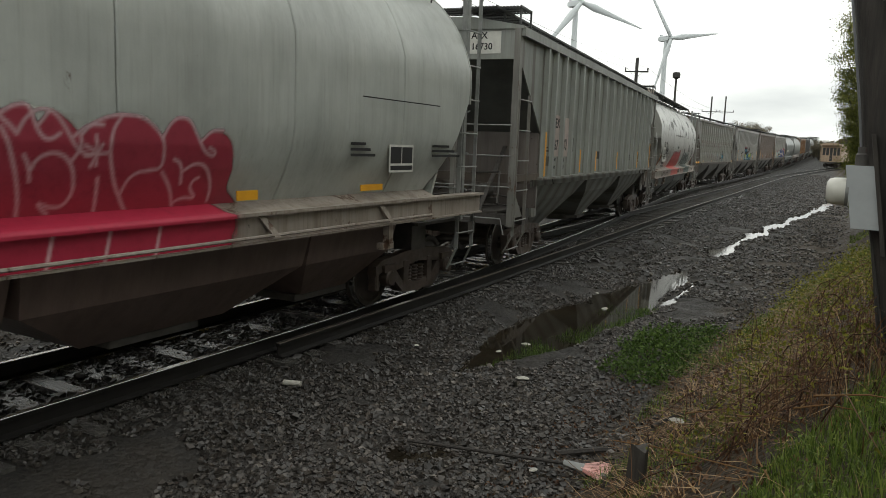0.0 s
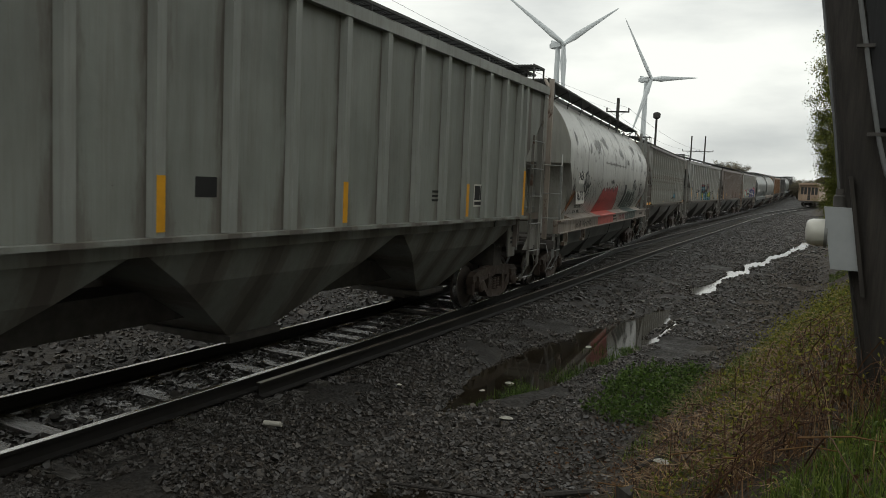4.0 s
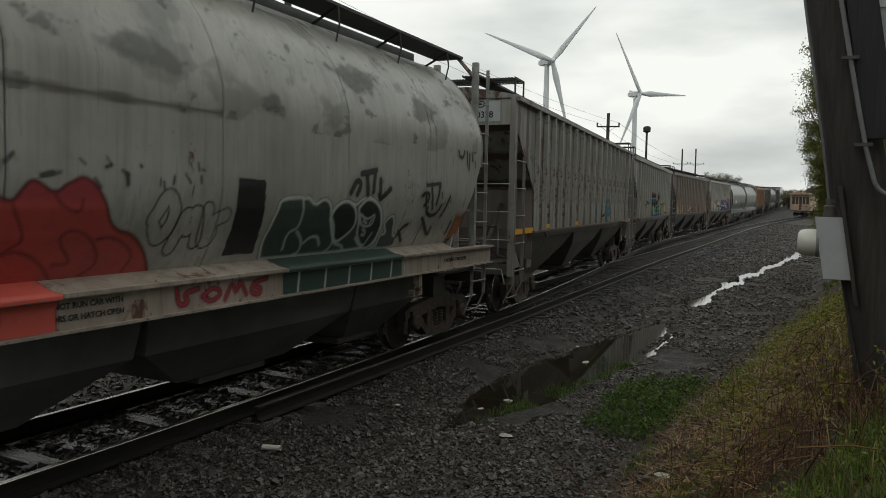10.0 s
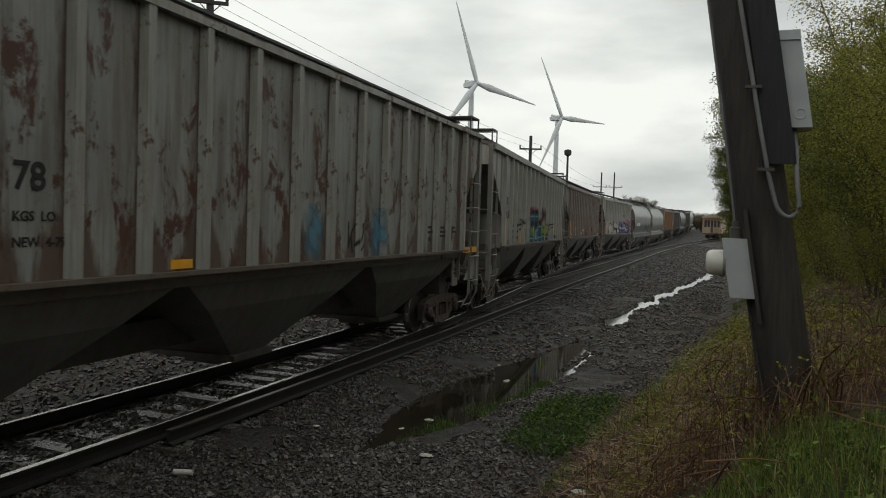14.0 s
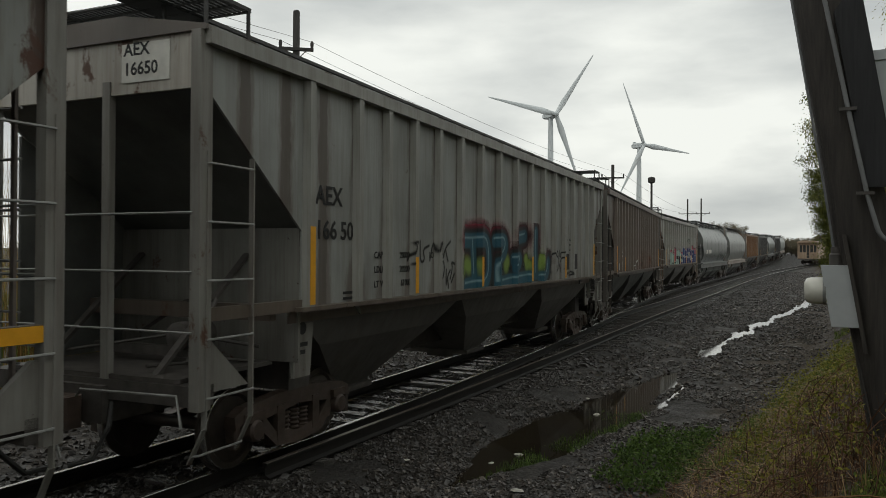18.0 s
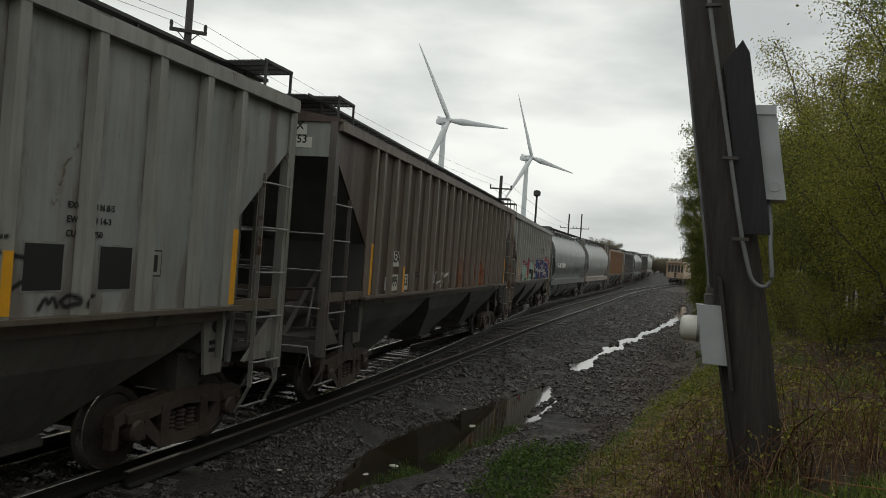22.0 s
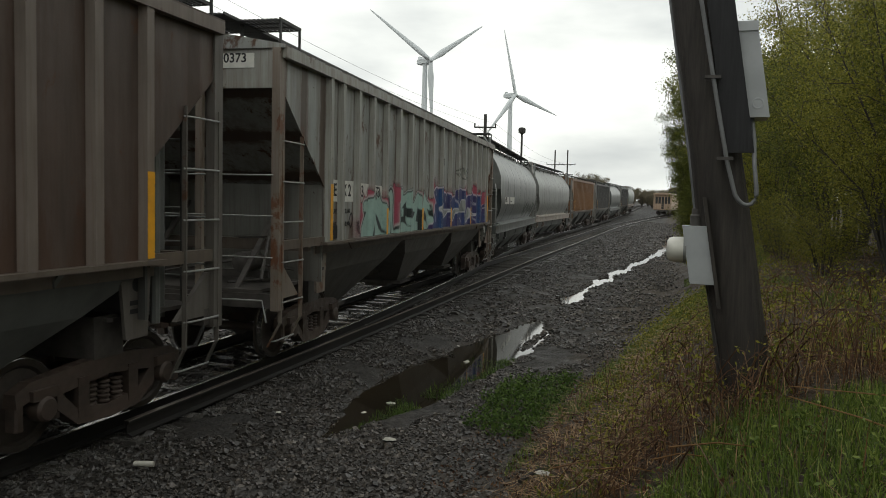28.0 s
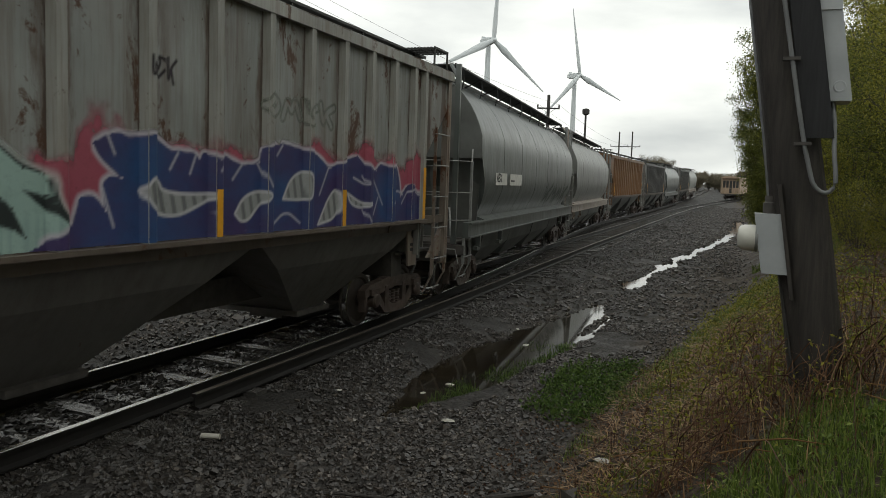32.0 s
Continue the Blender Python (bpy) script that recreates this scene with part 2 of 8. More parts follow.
def paint_attr():
    """Sprayed paint: the colour and coverage of each spot are stored on the decal's points."""
    k = Mat("sprayed_paint")
    at = k.nt.nodes.new("ShaderNodeVertexColor")
    at.layer_name = "spray"
    tr, mx = k.nt.nodes.new("ShaderNodeBsdfTransparent"), k.nt.nodes.new("ShaderNodeMixShader")
    out = k.nt.nodes["Material Output"]
    fade = k.ramp(k.noise(9, 6, 0.7), [(0.25, 0.8), (0.5, 1.0)])
    m = k.done(k.mix(1.0, at.outputs["Color"], fade, "MULTIPLY"), 0.55)
    k.link(k.math("MULTIPLY", at.outputs["Alpha"], k.ramp(k.noise(14, 6, 0.75), [(0.22, 0.55), (0.36, 1.0)])), mx.inputs["Fac"])
    k.link(tr.outputs[0], mx.inputs[1])
    k.link(k.b.outputs[0], mx.inputs[2])
    k.link(mx.outputs[0], out.inputs["Surface"])
    return m


M = {
    "ground": gravel_ground(), "stone": stone_mat(), "water": water_mat(),
    "rail": plain("rusty_rail_steel", (0.012, 0.010, 0.009), 0.65, 0.1, 0.4),
    "railhead": plain("polished_rail_head", (0.52, 0.51, 0.5), 0.24, 0.9, 0.15, 3),
    "dullhead": plain("dull_wet_rail_head", (0.16, 0.13, 0.11), 0.3, 0.6, 0.3),
    "tie": wood_mat("wet_creosoted_tie", (0.035, 0.033, 0.03), (0.19, 0.18, 0.17), 3.0, (0.7, 12, 12), 0.25),
    "pole": wood_mat("weathered_utility_pole_wood", (0.014, 0.012, 0.011), (0.058, 0.049, 0.042), 4.0, (9, 9, 0.5)),
    "board": wood_mat("shaded_board_wood", (0.010, 0.0105, 0.012), (0.030, 0.030, 0.033), 4.0, (9, 9, 0.5)),
    "farpole": wood_mat("far_pole_wood", (0.02, 0.018, 0.016), (0.06, 0.055, 0.05)),
    "black": plain("sooty_black_steel", (0.045, 0.045, 0.044), 0.6),
    "under": plain("grimy_underframe", (0.075, 0.068, 0.062), 0.6, 0.0, 0.4),
    "truck": steel_running("oily_truck_casting"),
    "wheel": plain("wheel_steel", (0.07, 0.058, 0.05), 0.5, 0.2, 0.4),
    "tread": plain("shiny_wheel_tread", (0.5, 0.49, 0.48), 0.25, 0.9, 0.1),
    "galv": plain("galvanised_rail_grey", (0.27, 0.275, 0.265), 0.5, 0.2, 0.3),
    "yellow": plain("reflective_yellow_tape", (0.75, 0.36, 0.02), 0.45, 0, 0.12),
    "white": plain("dirty_white_paint", (0.66, 0.65, 0.6), 0.5, 0, 0.18),
    "ink": plain("black_stencil_paint", (0.015, 0.015, 0.016), 0.6, 0, 0.1),
    "box": plain("grey_enamel_box", (0.42, 0.44, 0.45), 0.4, 0, 0.1),
    "glass": plain("clouded_meter_cover", (0.62, 0.61, 0.55), 0.15, 0, 0.12),
    "conduit": plain("grey_plastic_conduit", (0.18, 0.185, 0.19), 0.5, 0, 0.2),
    "turbine": plain("turbine_white", (0.62, 0.66, 0.67), 0.35, 0, 0.04, 1),
    "spray": paint_attr(),
    "litter": plain("soggy_paper", (0.46, 0.44, 0.39), 0.7, 0, 0.2),
    "pink": plain("wet_pink_plastic", (0.75, 0.42, 0.38), 0.5, 0, 0.3),
    "grass": leaf_mat("spring_grass", (0.055, 0.088, 0.016), (0.13, 0.19, 0.034), (0.24, 0.29, 0.07)),
    "straw": leaf_mat("dead_grass_straw", (0.09, 0.045, 0.019), (0.25, 0.14, 0.06), (0.50, 0.35, 0.19)),
    "reed": leaf_mat("golden_dead_reed", (0.17, 0.105, 0.03), (0.32, 0.205, 0.06), (0.44, 0.31, 0.12)),
    "bramble": leaf_mat("reddish_bramble_stem", (0.05, 0.025, 0.015), (0.12, 0.06, 0.035), (0.22, 0.13, 0.07)),
    "weed": leaf_mat("low_green_weed", (0.035, 0.065, 0.012), (0.075, 0.13, 0.025), (0.14, 0.21, 0.05)),
    "leaf": leaf_mat("young_spring_leaf", (0.10, 0.105, 0.015), (0.21, 0.21, 0.03), (0.34, 0.32, 0.06)),
    "leafdark": leaf_mat("deeper_green_leaf", (0.06, 0.078, 0.015), (0.125, 0.145, 0.026), (0.24, 0.24, 0.05)),
    "budding": leaf_mat("bare_budding_twig", (0.10, 0.085, 0.065), (0.17, 0.145, 0.105), (0.24, 0.22, 0.13)),
    "bark": wood_mat("grey_bark", (0.03, 0.026, 0.022), (0.09, 0.08, 0.07)),
}


# ---- mesh building ----
class Geo:
    """Collects points and faces for one mesh."""

    def __init__(self):
        self.v, self.f = [], []

    def add(self, verts, faces):
        o = len(self.v)
        self.v += [tuple(p) for p in verts]
        self.f += [tuple(o + i for i in f) for f in faces]
        return self

    def box(self, x0, x1, y0, y1, z0, z1, c=0.0):
        """A box; c chamfers the edges along z."""
        if c <= 0:
            ring = [(x0, y0), (x1, y0), (x1, y1), (x0, y1)]
        else:
            ring = [(x0 + c, y0), (x1 - c, y0), (x1, y0 + c), (x1, y1 - c), (x1 - c, y1), (x0 + c, y1), (x0, y1 - c), (x0, y0 + c)]
        return self.prism([(x, y, z0) for x, y in ring], [(x, y, z1) for x, y in ring])

    def prism(self, a, b):
        """Joins two rings of equal count, with both caps."""
        n = len(a)
        faces = [tuple(range(n))[::-1], tuple(range(n, 2 * n))] + [(i, (i + 1) % n, n + (i + 1) % n, n + i) for i in range(n)]
        return self.add(list(a) + list(b), faces)

    def loft(self, rings, cap=True, closed=True):
        n = len(rings[0])
        faces = []
        for k in range(len(rings) - 1):
            for i in range(n if closed else n - 1):
                j = (i + 1) % n
                faces.append((k * n + i, k * n + j, (k + 1) * n + j, (k + 1) * n + i))
        if cap:
            faces += [tuple(range(n))[::-1], tuple((len(rings) - 1) * n + i for i in range(n))]
        return self.add([p for r in rings for p in r], faces)

    def tube(self, pts, r, n=8, r2=None):
        """A round bar along a line of points."""
        pts = [Vector(p) for p in pts]
        rings = []
        for i, p in enumerate(pts):
            d = (pts[min(i + 1, len(pts) - 1)] - pts[max(i - 1, 0)]).normalized()
            u = d.cross(Vector((0.31, 0.17, 0.93) if abs(d.z) < 0.9 else (1, 0, 0))).normalized()
            w = d.cross(u)
            q = r if r2 is None else r + (r2 - r) * i / (len(pts) - 1)
            rings.append([p + q * (math.cos(a) * u + math.sin(a) * w) for a in (2 * math.pi * k / n for k in range(n))])
        return self.loft(rings)

    def bar(self, a, b, w, h):
        """A flat bar from a to b: w across (level), h the other way."""
        a, b = Vector(a), Vector(b)
        d = (b - a).normalized()
        u = d.cross(Vector((0, 0, 1) if abs(d.z) < 0.95 else (0, 1, 0))).normalized()
        t = u.cross(d)
        ring = [(-w / 2, -h / 2), (w / 2, -h / 2), (w / 2, h / 2), (-w / 2, h / 2)]
        return self.prism([a + p * u + q * t for p, q in ring], [b + p * u + q * t for p, q in ring])

    def turned(self, profile, at=(0, 0, 0), axis="z", n=20, cap=True):
        """Turns a profile of (radius, along) round an axis."""
        rings = []
        for r, h in profile:
            ring = []
            for k in range(n):
                c, s = r * math.cos(2 * math.pi * k / n), r * math.sin(2 * math.pi * k / n)
                p = {"z": (c, s, h), "x": (h, c, s), "y": (s, h, c)}[axis]
                ring.append((p[0] + at[0], p[1] + at[1], p[2] + at[2]))
            rings.append(ring)
        return self.loft(rings, cap)

    def mesh(self, name, smooth=40):
        me = bpy.data.meshes.new(name)
        me.from_pydata(self.v, [], self.f)
        me.update()
        if smooth:
            me.shade_smooth()
            me.set_sharp_from_angle(angle=radians(smooth))
        return me


def part(name, geo, material, parent=None, label="", smooth=40, m=None):
    """Links a Geo (or a mesh) as one object, under a thing or a part."""
    me = geo if isinstance(geo, bpy.types.Mesh) else geo.mesh(name, smooth)
    if not me.materials:
        me.materials.append(material)
    ob = new(name, me)
    if parent is not None:
        ob.parent = parent
    if m is not None:
        ob.matrix_basis = m
    if label:
        ob["label"] = label
    return ob


def thing(name, label, category, group="", kind="", m=None):
    ob = new(name)
    ob.empty_display_size = 0.3
    if m is not None:
        ob.matrix_basis = m
    return tagged(ob, label, category, group, kind)


def words(text, size, material, parent, m, name="lettering", spread=1.0):
    """Flat stencilled words, reading along the local x of m."""
    cu = bpy.data.curves.new(name, "FONT")
    cu.body, cu.size, cu.extrude, cu.space_character = text, size, 0.0015, spread
    cu.offset = 0.018 * size
    cu.align_x, cu.align_y = "LEFT", "BOTTOM"
    cu.resolution_u = 3
    cu.materials.append(material)
    ob = new(name, cu)
    ob.parent = parent
    ob.matrix_basis = m
    return ob


# ---- the lie of the land ----
def smooth(a, b, v):
    """Eases from 0 at a to 1 at b."""
    t = min(1.0, max(0.0, (v - a) / (b - a)))
    return t * t * (3 - 2 * t)


def rise(y):
    """The railway climbs gently in the distance."""
    y = min(max(0.0, y - 20), 260)
    return 7e-5 * y * y


def track_a(y):
    """The middle of the track that the train uses: straight, then through the turnout to the track beyond."""
    return -6.9 - 3.5 * smooth(6, 58, y)


def track_b(y):
    """The middle of the straight-on track, with the standing caboose."""
    return -6.9 - 0.2 * smooth(0, 40, y) + (max(0.0, y - 70) ** 2) / 1050.0


def land(x, y):
    """Height of the ground."""
    a = max(track_a(y), track_b(y)) if y > 6 else -6.9
    left = min(track_a(y), track_b(y)) if y < 120 else -10.4
    z = 0.0
    edge = a + 1.75
    if x < edge:
        z = 0.17
    elif x < edge + 0.8:
        z = 0.17 * (1 - smooth(edge, edge + 0.8, x))
    if x < left - 2.4:
        z = 0.17 + 0.03 * smooth(left - 2.4, left - 4, x)
    toe = -1.75 + 1.7 * smooth(8, 26, y) - 1.2 * smooth(70, 140, y)
    if x > toe:
        d = x - toe
        z += 1.9 * smooth(-0.3, 2.9, d) * (1 - 0.35 * smooth(12, 60, y)) + 0.5 * smooth(2.5, 7, d)
    return z + rise(y)


# ---- the ground: one sheet out to the horizon ----
def make_ground():
    def axis(stops):
        out = []
        for a, b, s in stops:
            n = max(1, round((b - a) / s))
            out += [a + (b - a) * i / n for i in range(n)]
        return out + [stops[-1][1]]

    xs = axis([(-1500, -300, 240), (-300, -60, 40), (-60, -20, 5), (-20, -10, 0.8), (-10, 5, 0.16), (5, 20, 1.2), (20, 60, 6), (60, 300, 40), (300, 1500, 240)])
    ys = axis([(-300, -40, 60), (-40, -8, 6), (-8, 0, 0.8), (0, 30, 0.18), (30, 70, 0.5), (70, 200, 4), (200, 400, 20), (400, 2600, 200)])
    v, f = [], []
    for y in ys:
        for x in xs:
            z = land(x, y)
            if -13 < x < 8 and -8 < y < 90:
                z += 0.035 * noise.noise((x * 0.9, y * 0.9, 0)) + 0.018 * noise.noise((x * 3.1, y * 3.1, 4))
                z -= wet_dip(x, y)
            v.append((x, y, z))
    n = len(xs)
    for j in range(len(ys) - 1):
        for i in range(n - 1):
            f.append((j * n + i, j * n + i + 1, (j + 1) * n + i + 1, (j + 1) * n + i))
    me = bpy.data.meshes.new("ground")
    me.from_pydata(v, [], f)
    me.shade_smooth()
    me.materials.append(M["ground"])
    tagged(new("ground", me), "wet dark gravel yard rising to a grassy bank", "ground", kind="structure")


def wet_dip(x, y):
    """Hollows that hold the puddles: a long pool and a thin trail beyond it."""
    def blob(cx, cy, rx, ry, turn, deep):
        c, s = math.cos(radians(turn)), math.sin(radians(turn))
        u, w = ((x - cx) * c + (y - cy) * s) / rx, (-(x - cx) * s + (y - cy) * c) / ry
        return deep * max(0.0, 1 - (u * u + w * w)) ** 0.6

    d = 0.0
    if 8.4 < y < 19.8:
        rows = (8.4, 10.0, 11.5, 13.0, 15.0, 17.0, 19.8)
        left = float(np.interp(y, rows, (-4.15, -4.62, -4.85, -4.75, -4.30, -4.00, -3.35)))
        right = float(np.interp(y, rows, (-4.15, -3.50, -3.10, -2.85, -2.70, -2.70, -3.35)))
        ragged = 0.20 * noise.noise((x * 1.3, y * 0.9, 6)) + 0.12 * noise.noise((x * 4.0, y * 3.0, 2))
        u = (x - 0.5 * (left + right)) / max(0.05, 0.5 * (right - left)) + ragged
        shallow = 1.0 - 0.30 * smooth(13.0, 10.5, y) * smooth(-4.3, -3.6, x)
        d = 0.125 * shallow * max(0.0, 1 - u * u) ** 0.5
        # a low bar of stones cuts off the bright corner
        d *= 1 - 0.9 * smooth(0.09, 0.03, abs(x + 3.02 - 0.05 * (y - 15) + 0.06 * noise.noise((y, 1, 2)))) * smooth(14.6, 15.4, y)
    cx = -3.25 + 2.5 * smooth(20, 60, y) + 0.10 * noise.noise((y * 0.8, 7, 2))
    if 22.5 < y < 75:
        d = max(d, 0.11 * max(0.0, 1 - ((x - cx) / max(0.01, 0.26 + 0.14 * math.sin(y * 1.1) + 0.36 * noise.noise((y * 0.6, 3, 1)) + 0.007 * (y - 20))) ** 2))
    d = max(d, blob(-4.4, 7.2, 0.5, 0.6, 0, 0.05), blob(-3.4, 5.9, 0.6, 0.5, 20, 0.045))
    return d


def make_water():
    g = Geo()
    ys = [4.5 + i * 2.5 for i in range(30)]
    g.loft([[(-5.4, y, -0.045 + rise(y)), (0.6 if y > 20 else -2.0, y, -0.045 + rise(y))] for y in ys], cap=False, closed=False)
    ob = part("puddle_water", g, M["water"])
    tagged(ob, "still brown rainwater lying in the gravel", "puddle", kind="structure")


make_ground()
make_water()


# ---- the tracks ----
def rail_line(name, mid, side, y0, y1, label, step=1.0, head="railhead"):
    """A rail with head, web and foot along the curve of a track."""
    g, hd = Geo(), Geo()
    sec = [(-0.075, -0.18), (0.075, -0.18), (0.075, -0.165), (0.012, -0.145), (0.012, -0.045), (0.036, -0.035), (0.036, -0.004), (-0.036, -0.004), (-0.036, -0.035), (-0.012, -0.045), (-0.012, -0.145), (-0.075, -0.165)]
    rings, tops = [], []
    y = y0
    while y <= y1 + 1e-6:
        x, z = mid(y) + side * 0.755, RAIL + rise(y)
        rings.append([(x + a, y, z + b) for a, b in sec])
        tops.append([(x - 0.033, y, z - 0.004), (x + 0.033, y, z - 0.004), (x + 0.030, y, z + 0.001), (x - 0.030, y, z + 0.001)])
        y += step
    ob = part(name, g.loft(rings), M["rail"], smooth=20)
    tagged(ob, label, "rail", kind="structure")
    part("rail_head", hd.loft(tops), M[head], ob, "worn rail head")
    return ob


for s, nm in ((-1, "far"), (1, "near")):
    rail_line("rail_a_" + nm, track_a, s, -14, 330, "wet steel rail of the running track")
rail_line("rail_b_far", track_b, -1, 21, 300, "wet rusty rail of the second track", head="dullhead")
rail_line("rail_b_near", lambda y: track_b(y) + 0.30 * (1 - smooth(9, 40, y)), 1, 7, 300, "wet rusty rail of the second track", head="dullhead")

ties = thing("crossties", "row of wet creosoted wooden crossties in the gravel", "crossties", kind="structure")
tie_mesh = Geo().box(-1.30, 1.30, -0.115, 0.115, -0.17, 0.0, 0.0).mesh("crosstie", 0)
y, k = -6.0, 0
while y < 110:
    a, b = track_a(y), track_b(y)
    both = y > 12
    mids = [(a, 1.0)] if not both else ([((a + b) / 2 + 0.05, 1.0 + (b - a) / 2.6)] if y < 38 else [(a, 1.0), (b, 1.0)])
    for mx, sc in mids:
        m = pose(mx + random.uniform(-0.04, 0.04), y + random.uniform(-0.03, 0.03), RAIL - 0.18 + rise(y) + random.uniform(-0.03, 0.008), 0, random.uniform(-0.9, 0.9), random.uniform(-2, 2))
        o = part("crosstie", tie_mesh, M["tie"], ties, m=m @ Matrix.Diagonal((sc, 1, 1, 1)))
    y += 0.52
    k += 1


# ---- rail cars: local y along the track, +x towards the camera, z up from the rail head ----
CACHE = {}


def once(key, make):
    if key not in CACHE:
        CACHE[key] = make()
    return CACHE[key]


def wheel_mesh():
    g = Geo()
    g.turned([(0.10, -0.02), (0.13, 0.06), (0.36, 0.02), (0.39, 0.05), (0.452, 0.055), (0.46, -0.04), (0.485, -0.05), (0.485, -0.08), (0.38, -0.08), (0.36, -0.05), (0.13, -0.09), (0.10, -0.09)], axis="x", n=28)
    return g.mesh("wheel", 30)


def tread_mesh():
    return Geo().turned([(0.455, 0.05), (0.4635, 0.045), (0.4645, -0.035), (0.456, -0.04)], axis="x", n=28, cap=False).mesh("tread")


def sideframe_mesh():
    """A bulky cast side frame: arched top, jaws over the bearings, sagging bottom, window with the springs."""
    g = Geo()

    def limb(a, b, t=0.085):
        """One stretch between two uprights: (y, low, high)."""
        g.prism([(-t, a[0], a[1]), (t, a[0], a[1]), (t * 0.8, a[0], a[2]), (-t * 0.8, a[0], a[2])], [(-t, b[0], b[1]), (t, b[0], b[1]), (t * 0.8, b[0], b[2]), (-t * 0.8, b[0], b[2])])

    top = [(-1.20, 0.52, 0.66), (-1.02, 0.58, 0.74), (-0.72, 0.54, 0.76), (-0.40, 0.58, 0.80), (0, 0.62, 0.82), (0.40, 0.58, 0.80), (0.72, 0.54, 0.76), (1.02, 0.58, 0.74), (1.20, 0.52, 0.66)]
    for a, b in zip(top, top[1:]):
        limb(a, b)
    low = [(-0.72, 0.40, 0.62), (-0.46, 0.19, 0.36), (0, 0.15, 0.29), (0.46, 0.19, 0.36), (0.72, 0.40, 0.62)]
    for a, b in zip(low, low[1:]):
        limb(a, b, 0.095)
    for s in (-1, 1):
        g.box(-0.09, 0.09, s * 0.37 - 0.075, s * 0.37 + 0.075, 0.24, 0.66)
        g.box(-0.075, 0.075, min(s * 1.10, s * 1.20), max(s * 1.10, s * 1.20), 0.30, 0.56, 0.02)
        g.box(-0.075, 0.075, min(s * 0.66, s * 0.74), max(s * 0.66, s * 0.74), 0.32, 0.56, 0.02)
    return g.mesh("side_frame", 30)


def spring_mesh():
    g = Geo()
    n = 5
    prof = []
    for i in range(n):
        z = 0.30 + i * 0.052
        prof += [(0.055, z), (0.072, z + 0.013), (0.072, z + 0.028), (0.055, z + 0.041)]
    return g.turned(prof, n=10).mesh("coil_spring", 50)


def bearing_mesh():
    g = Geo()
    g.turned([(0.125, -0.02), (0.125, 0.10), (0.10, 0.13), (0.06, 0.135), (0.0, 0.135)], axis="x", n=16)
    g.box(-0.04, 0.10, -0.16, 0.16, 0.10, 0.20)
    return g.mesh("bearing", 30)


def truck(parent, y):
    """A two-axle truck under the car."""
    t = part("truck", Geo().box(-0.98, 0.98, y - 0.17, y + 0.17, 0.44, 0.64, 0.05).turned([(0.28, 0.64), (0.24, 0.78)], (0, y, 0)), M["truck"], parent, "oily cast truck with two axles")
    for s in (-1, 1):
        for a in (-0.89, 0.89):
            w = part("wheel", once("wheel", wheel_mesh), M["wheel"], t, m=pose(s * 0.76, y + a, 0.46, 0, 0, 0 if s > 0 else 180))
            part("tread", once("tread", tread_mesh), M["tread"], t, m=pose(s * 0.76, y + a, 0.46, 0, 0, 0 if s > 0 else 180))
        part("side_frame", once("sideframe", sideframe_mesh), M["truck"], t, m=pose(s * 1.02, y, 0))
    for a in (-0.89, 0.89):
        part("axle", once("axle", lambda: Geo().tube([(-1.0, 0, 0.46), (1.0, 0, 0.46)], 0.075, 10).mesh("axle")), M["wheel"], t, m=pose(0, y + a, 0))
        part("bearing", once("bearing", bearing_mesh), M["truck"], t, m=pose(1.05, y + a, 0.46))
    for a in (-0.19, 0.0, 0.19):
        part("coil_spring", once("spring", spring_mesh), M["truck"], t, m=pose(1.02, y + a, 0))
    part("brake_beam", Geo().bar((-0.8, y - 0.42, 0.36), (0.8, y - 0.42, 0.36), 0.09, 0.07).bar((-0.8, y + 0.42, 0.36), (0.8, y + 0.42, 0.36), 0.09, 0.07), M["truck"], t)


def coupler(parent, s, end, reach):
    """Draft gear, knuckle and hanging air hose at one end (s = -1 or 1)."""
    k = reach - 0.24
    g = Geo().box(-0.12, 0.12, *sorted((s * end, s * (end + k))), 0.78, 0.98)
    g.box(-0.24, 0.10, *sorted((s * (end + k), s * (end + reach + 0.04))), 0.70, 1.02, 0.06)
    c = part("coupler", g, M["truck"], parent, "rusty knuckle coupler")
    pts = [(0.35, s * end, 0.95), (0.40, s * (end + 0.25 * reach), 0.72), (0.32, s * (end + 0.6 * reach), 0.42), (0.14, s * (end + reach), 0.36)]
    part("air_hose", Geo().tube(pts, 0.028, 6), M["black"], c)
    part("cut_lever", Geo().tube([(0.12, s * (end + 0.7 * reach), 1.03), (0.25, s * (end + 0.3), 1.12), (1.3, s * (end + 0.12), 1.10), (1.38, s * (end + 0.14), 0.80)], 0.014, 6), M["galv"], c)


def ladder(parent, mat, x, y0, y1, z0, z1, rungs, name="ladder", bottom_in=0.0, flat=0.06):
    """Two stiles on the car's side with round rungs bent round them."""
    g = Geo()
    for y in (y0, y1):
        g.bar((x, y, z0 + 0.35 if bottom_in else z0), (x, y, z1), flat, 0.02)
        if bottom_in:
            g.bar((x, y, z0 + 0.35), (x - bottom_in, y, z0), flat, 0.02)
    lad = part(name, g, mat, parent)
    for i in range(rungs):
        z = z0 + 0.08 + (z1 - z0 - 0.2) * i / max(1, rungs - 1)
        dx = bottom_in * max(0.0, 1 - (z - z0) / 0.35) if bottom_in else 0
        part("rung", Geo().tube([(x - dx, y0 - 0.02, z), (x + 0.05 - dx, y0 + 0.03, z), (x + 0.05 - dx, y1 - 0.03, z), (x - dx, y1 + 0.02, z)], 0.0125, 6), M["galv"], lad)
    return lad


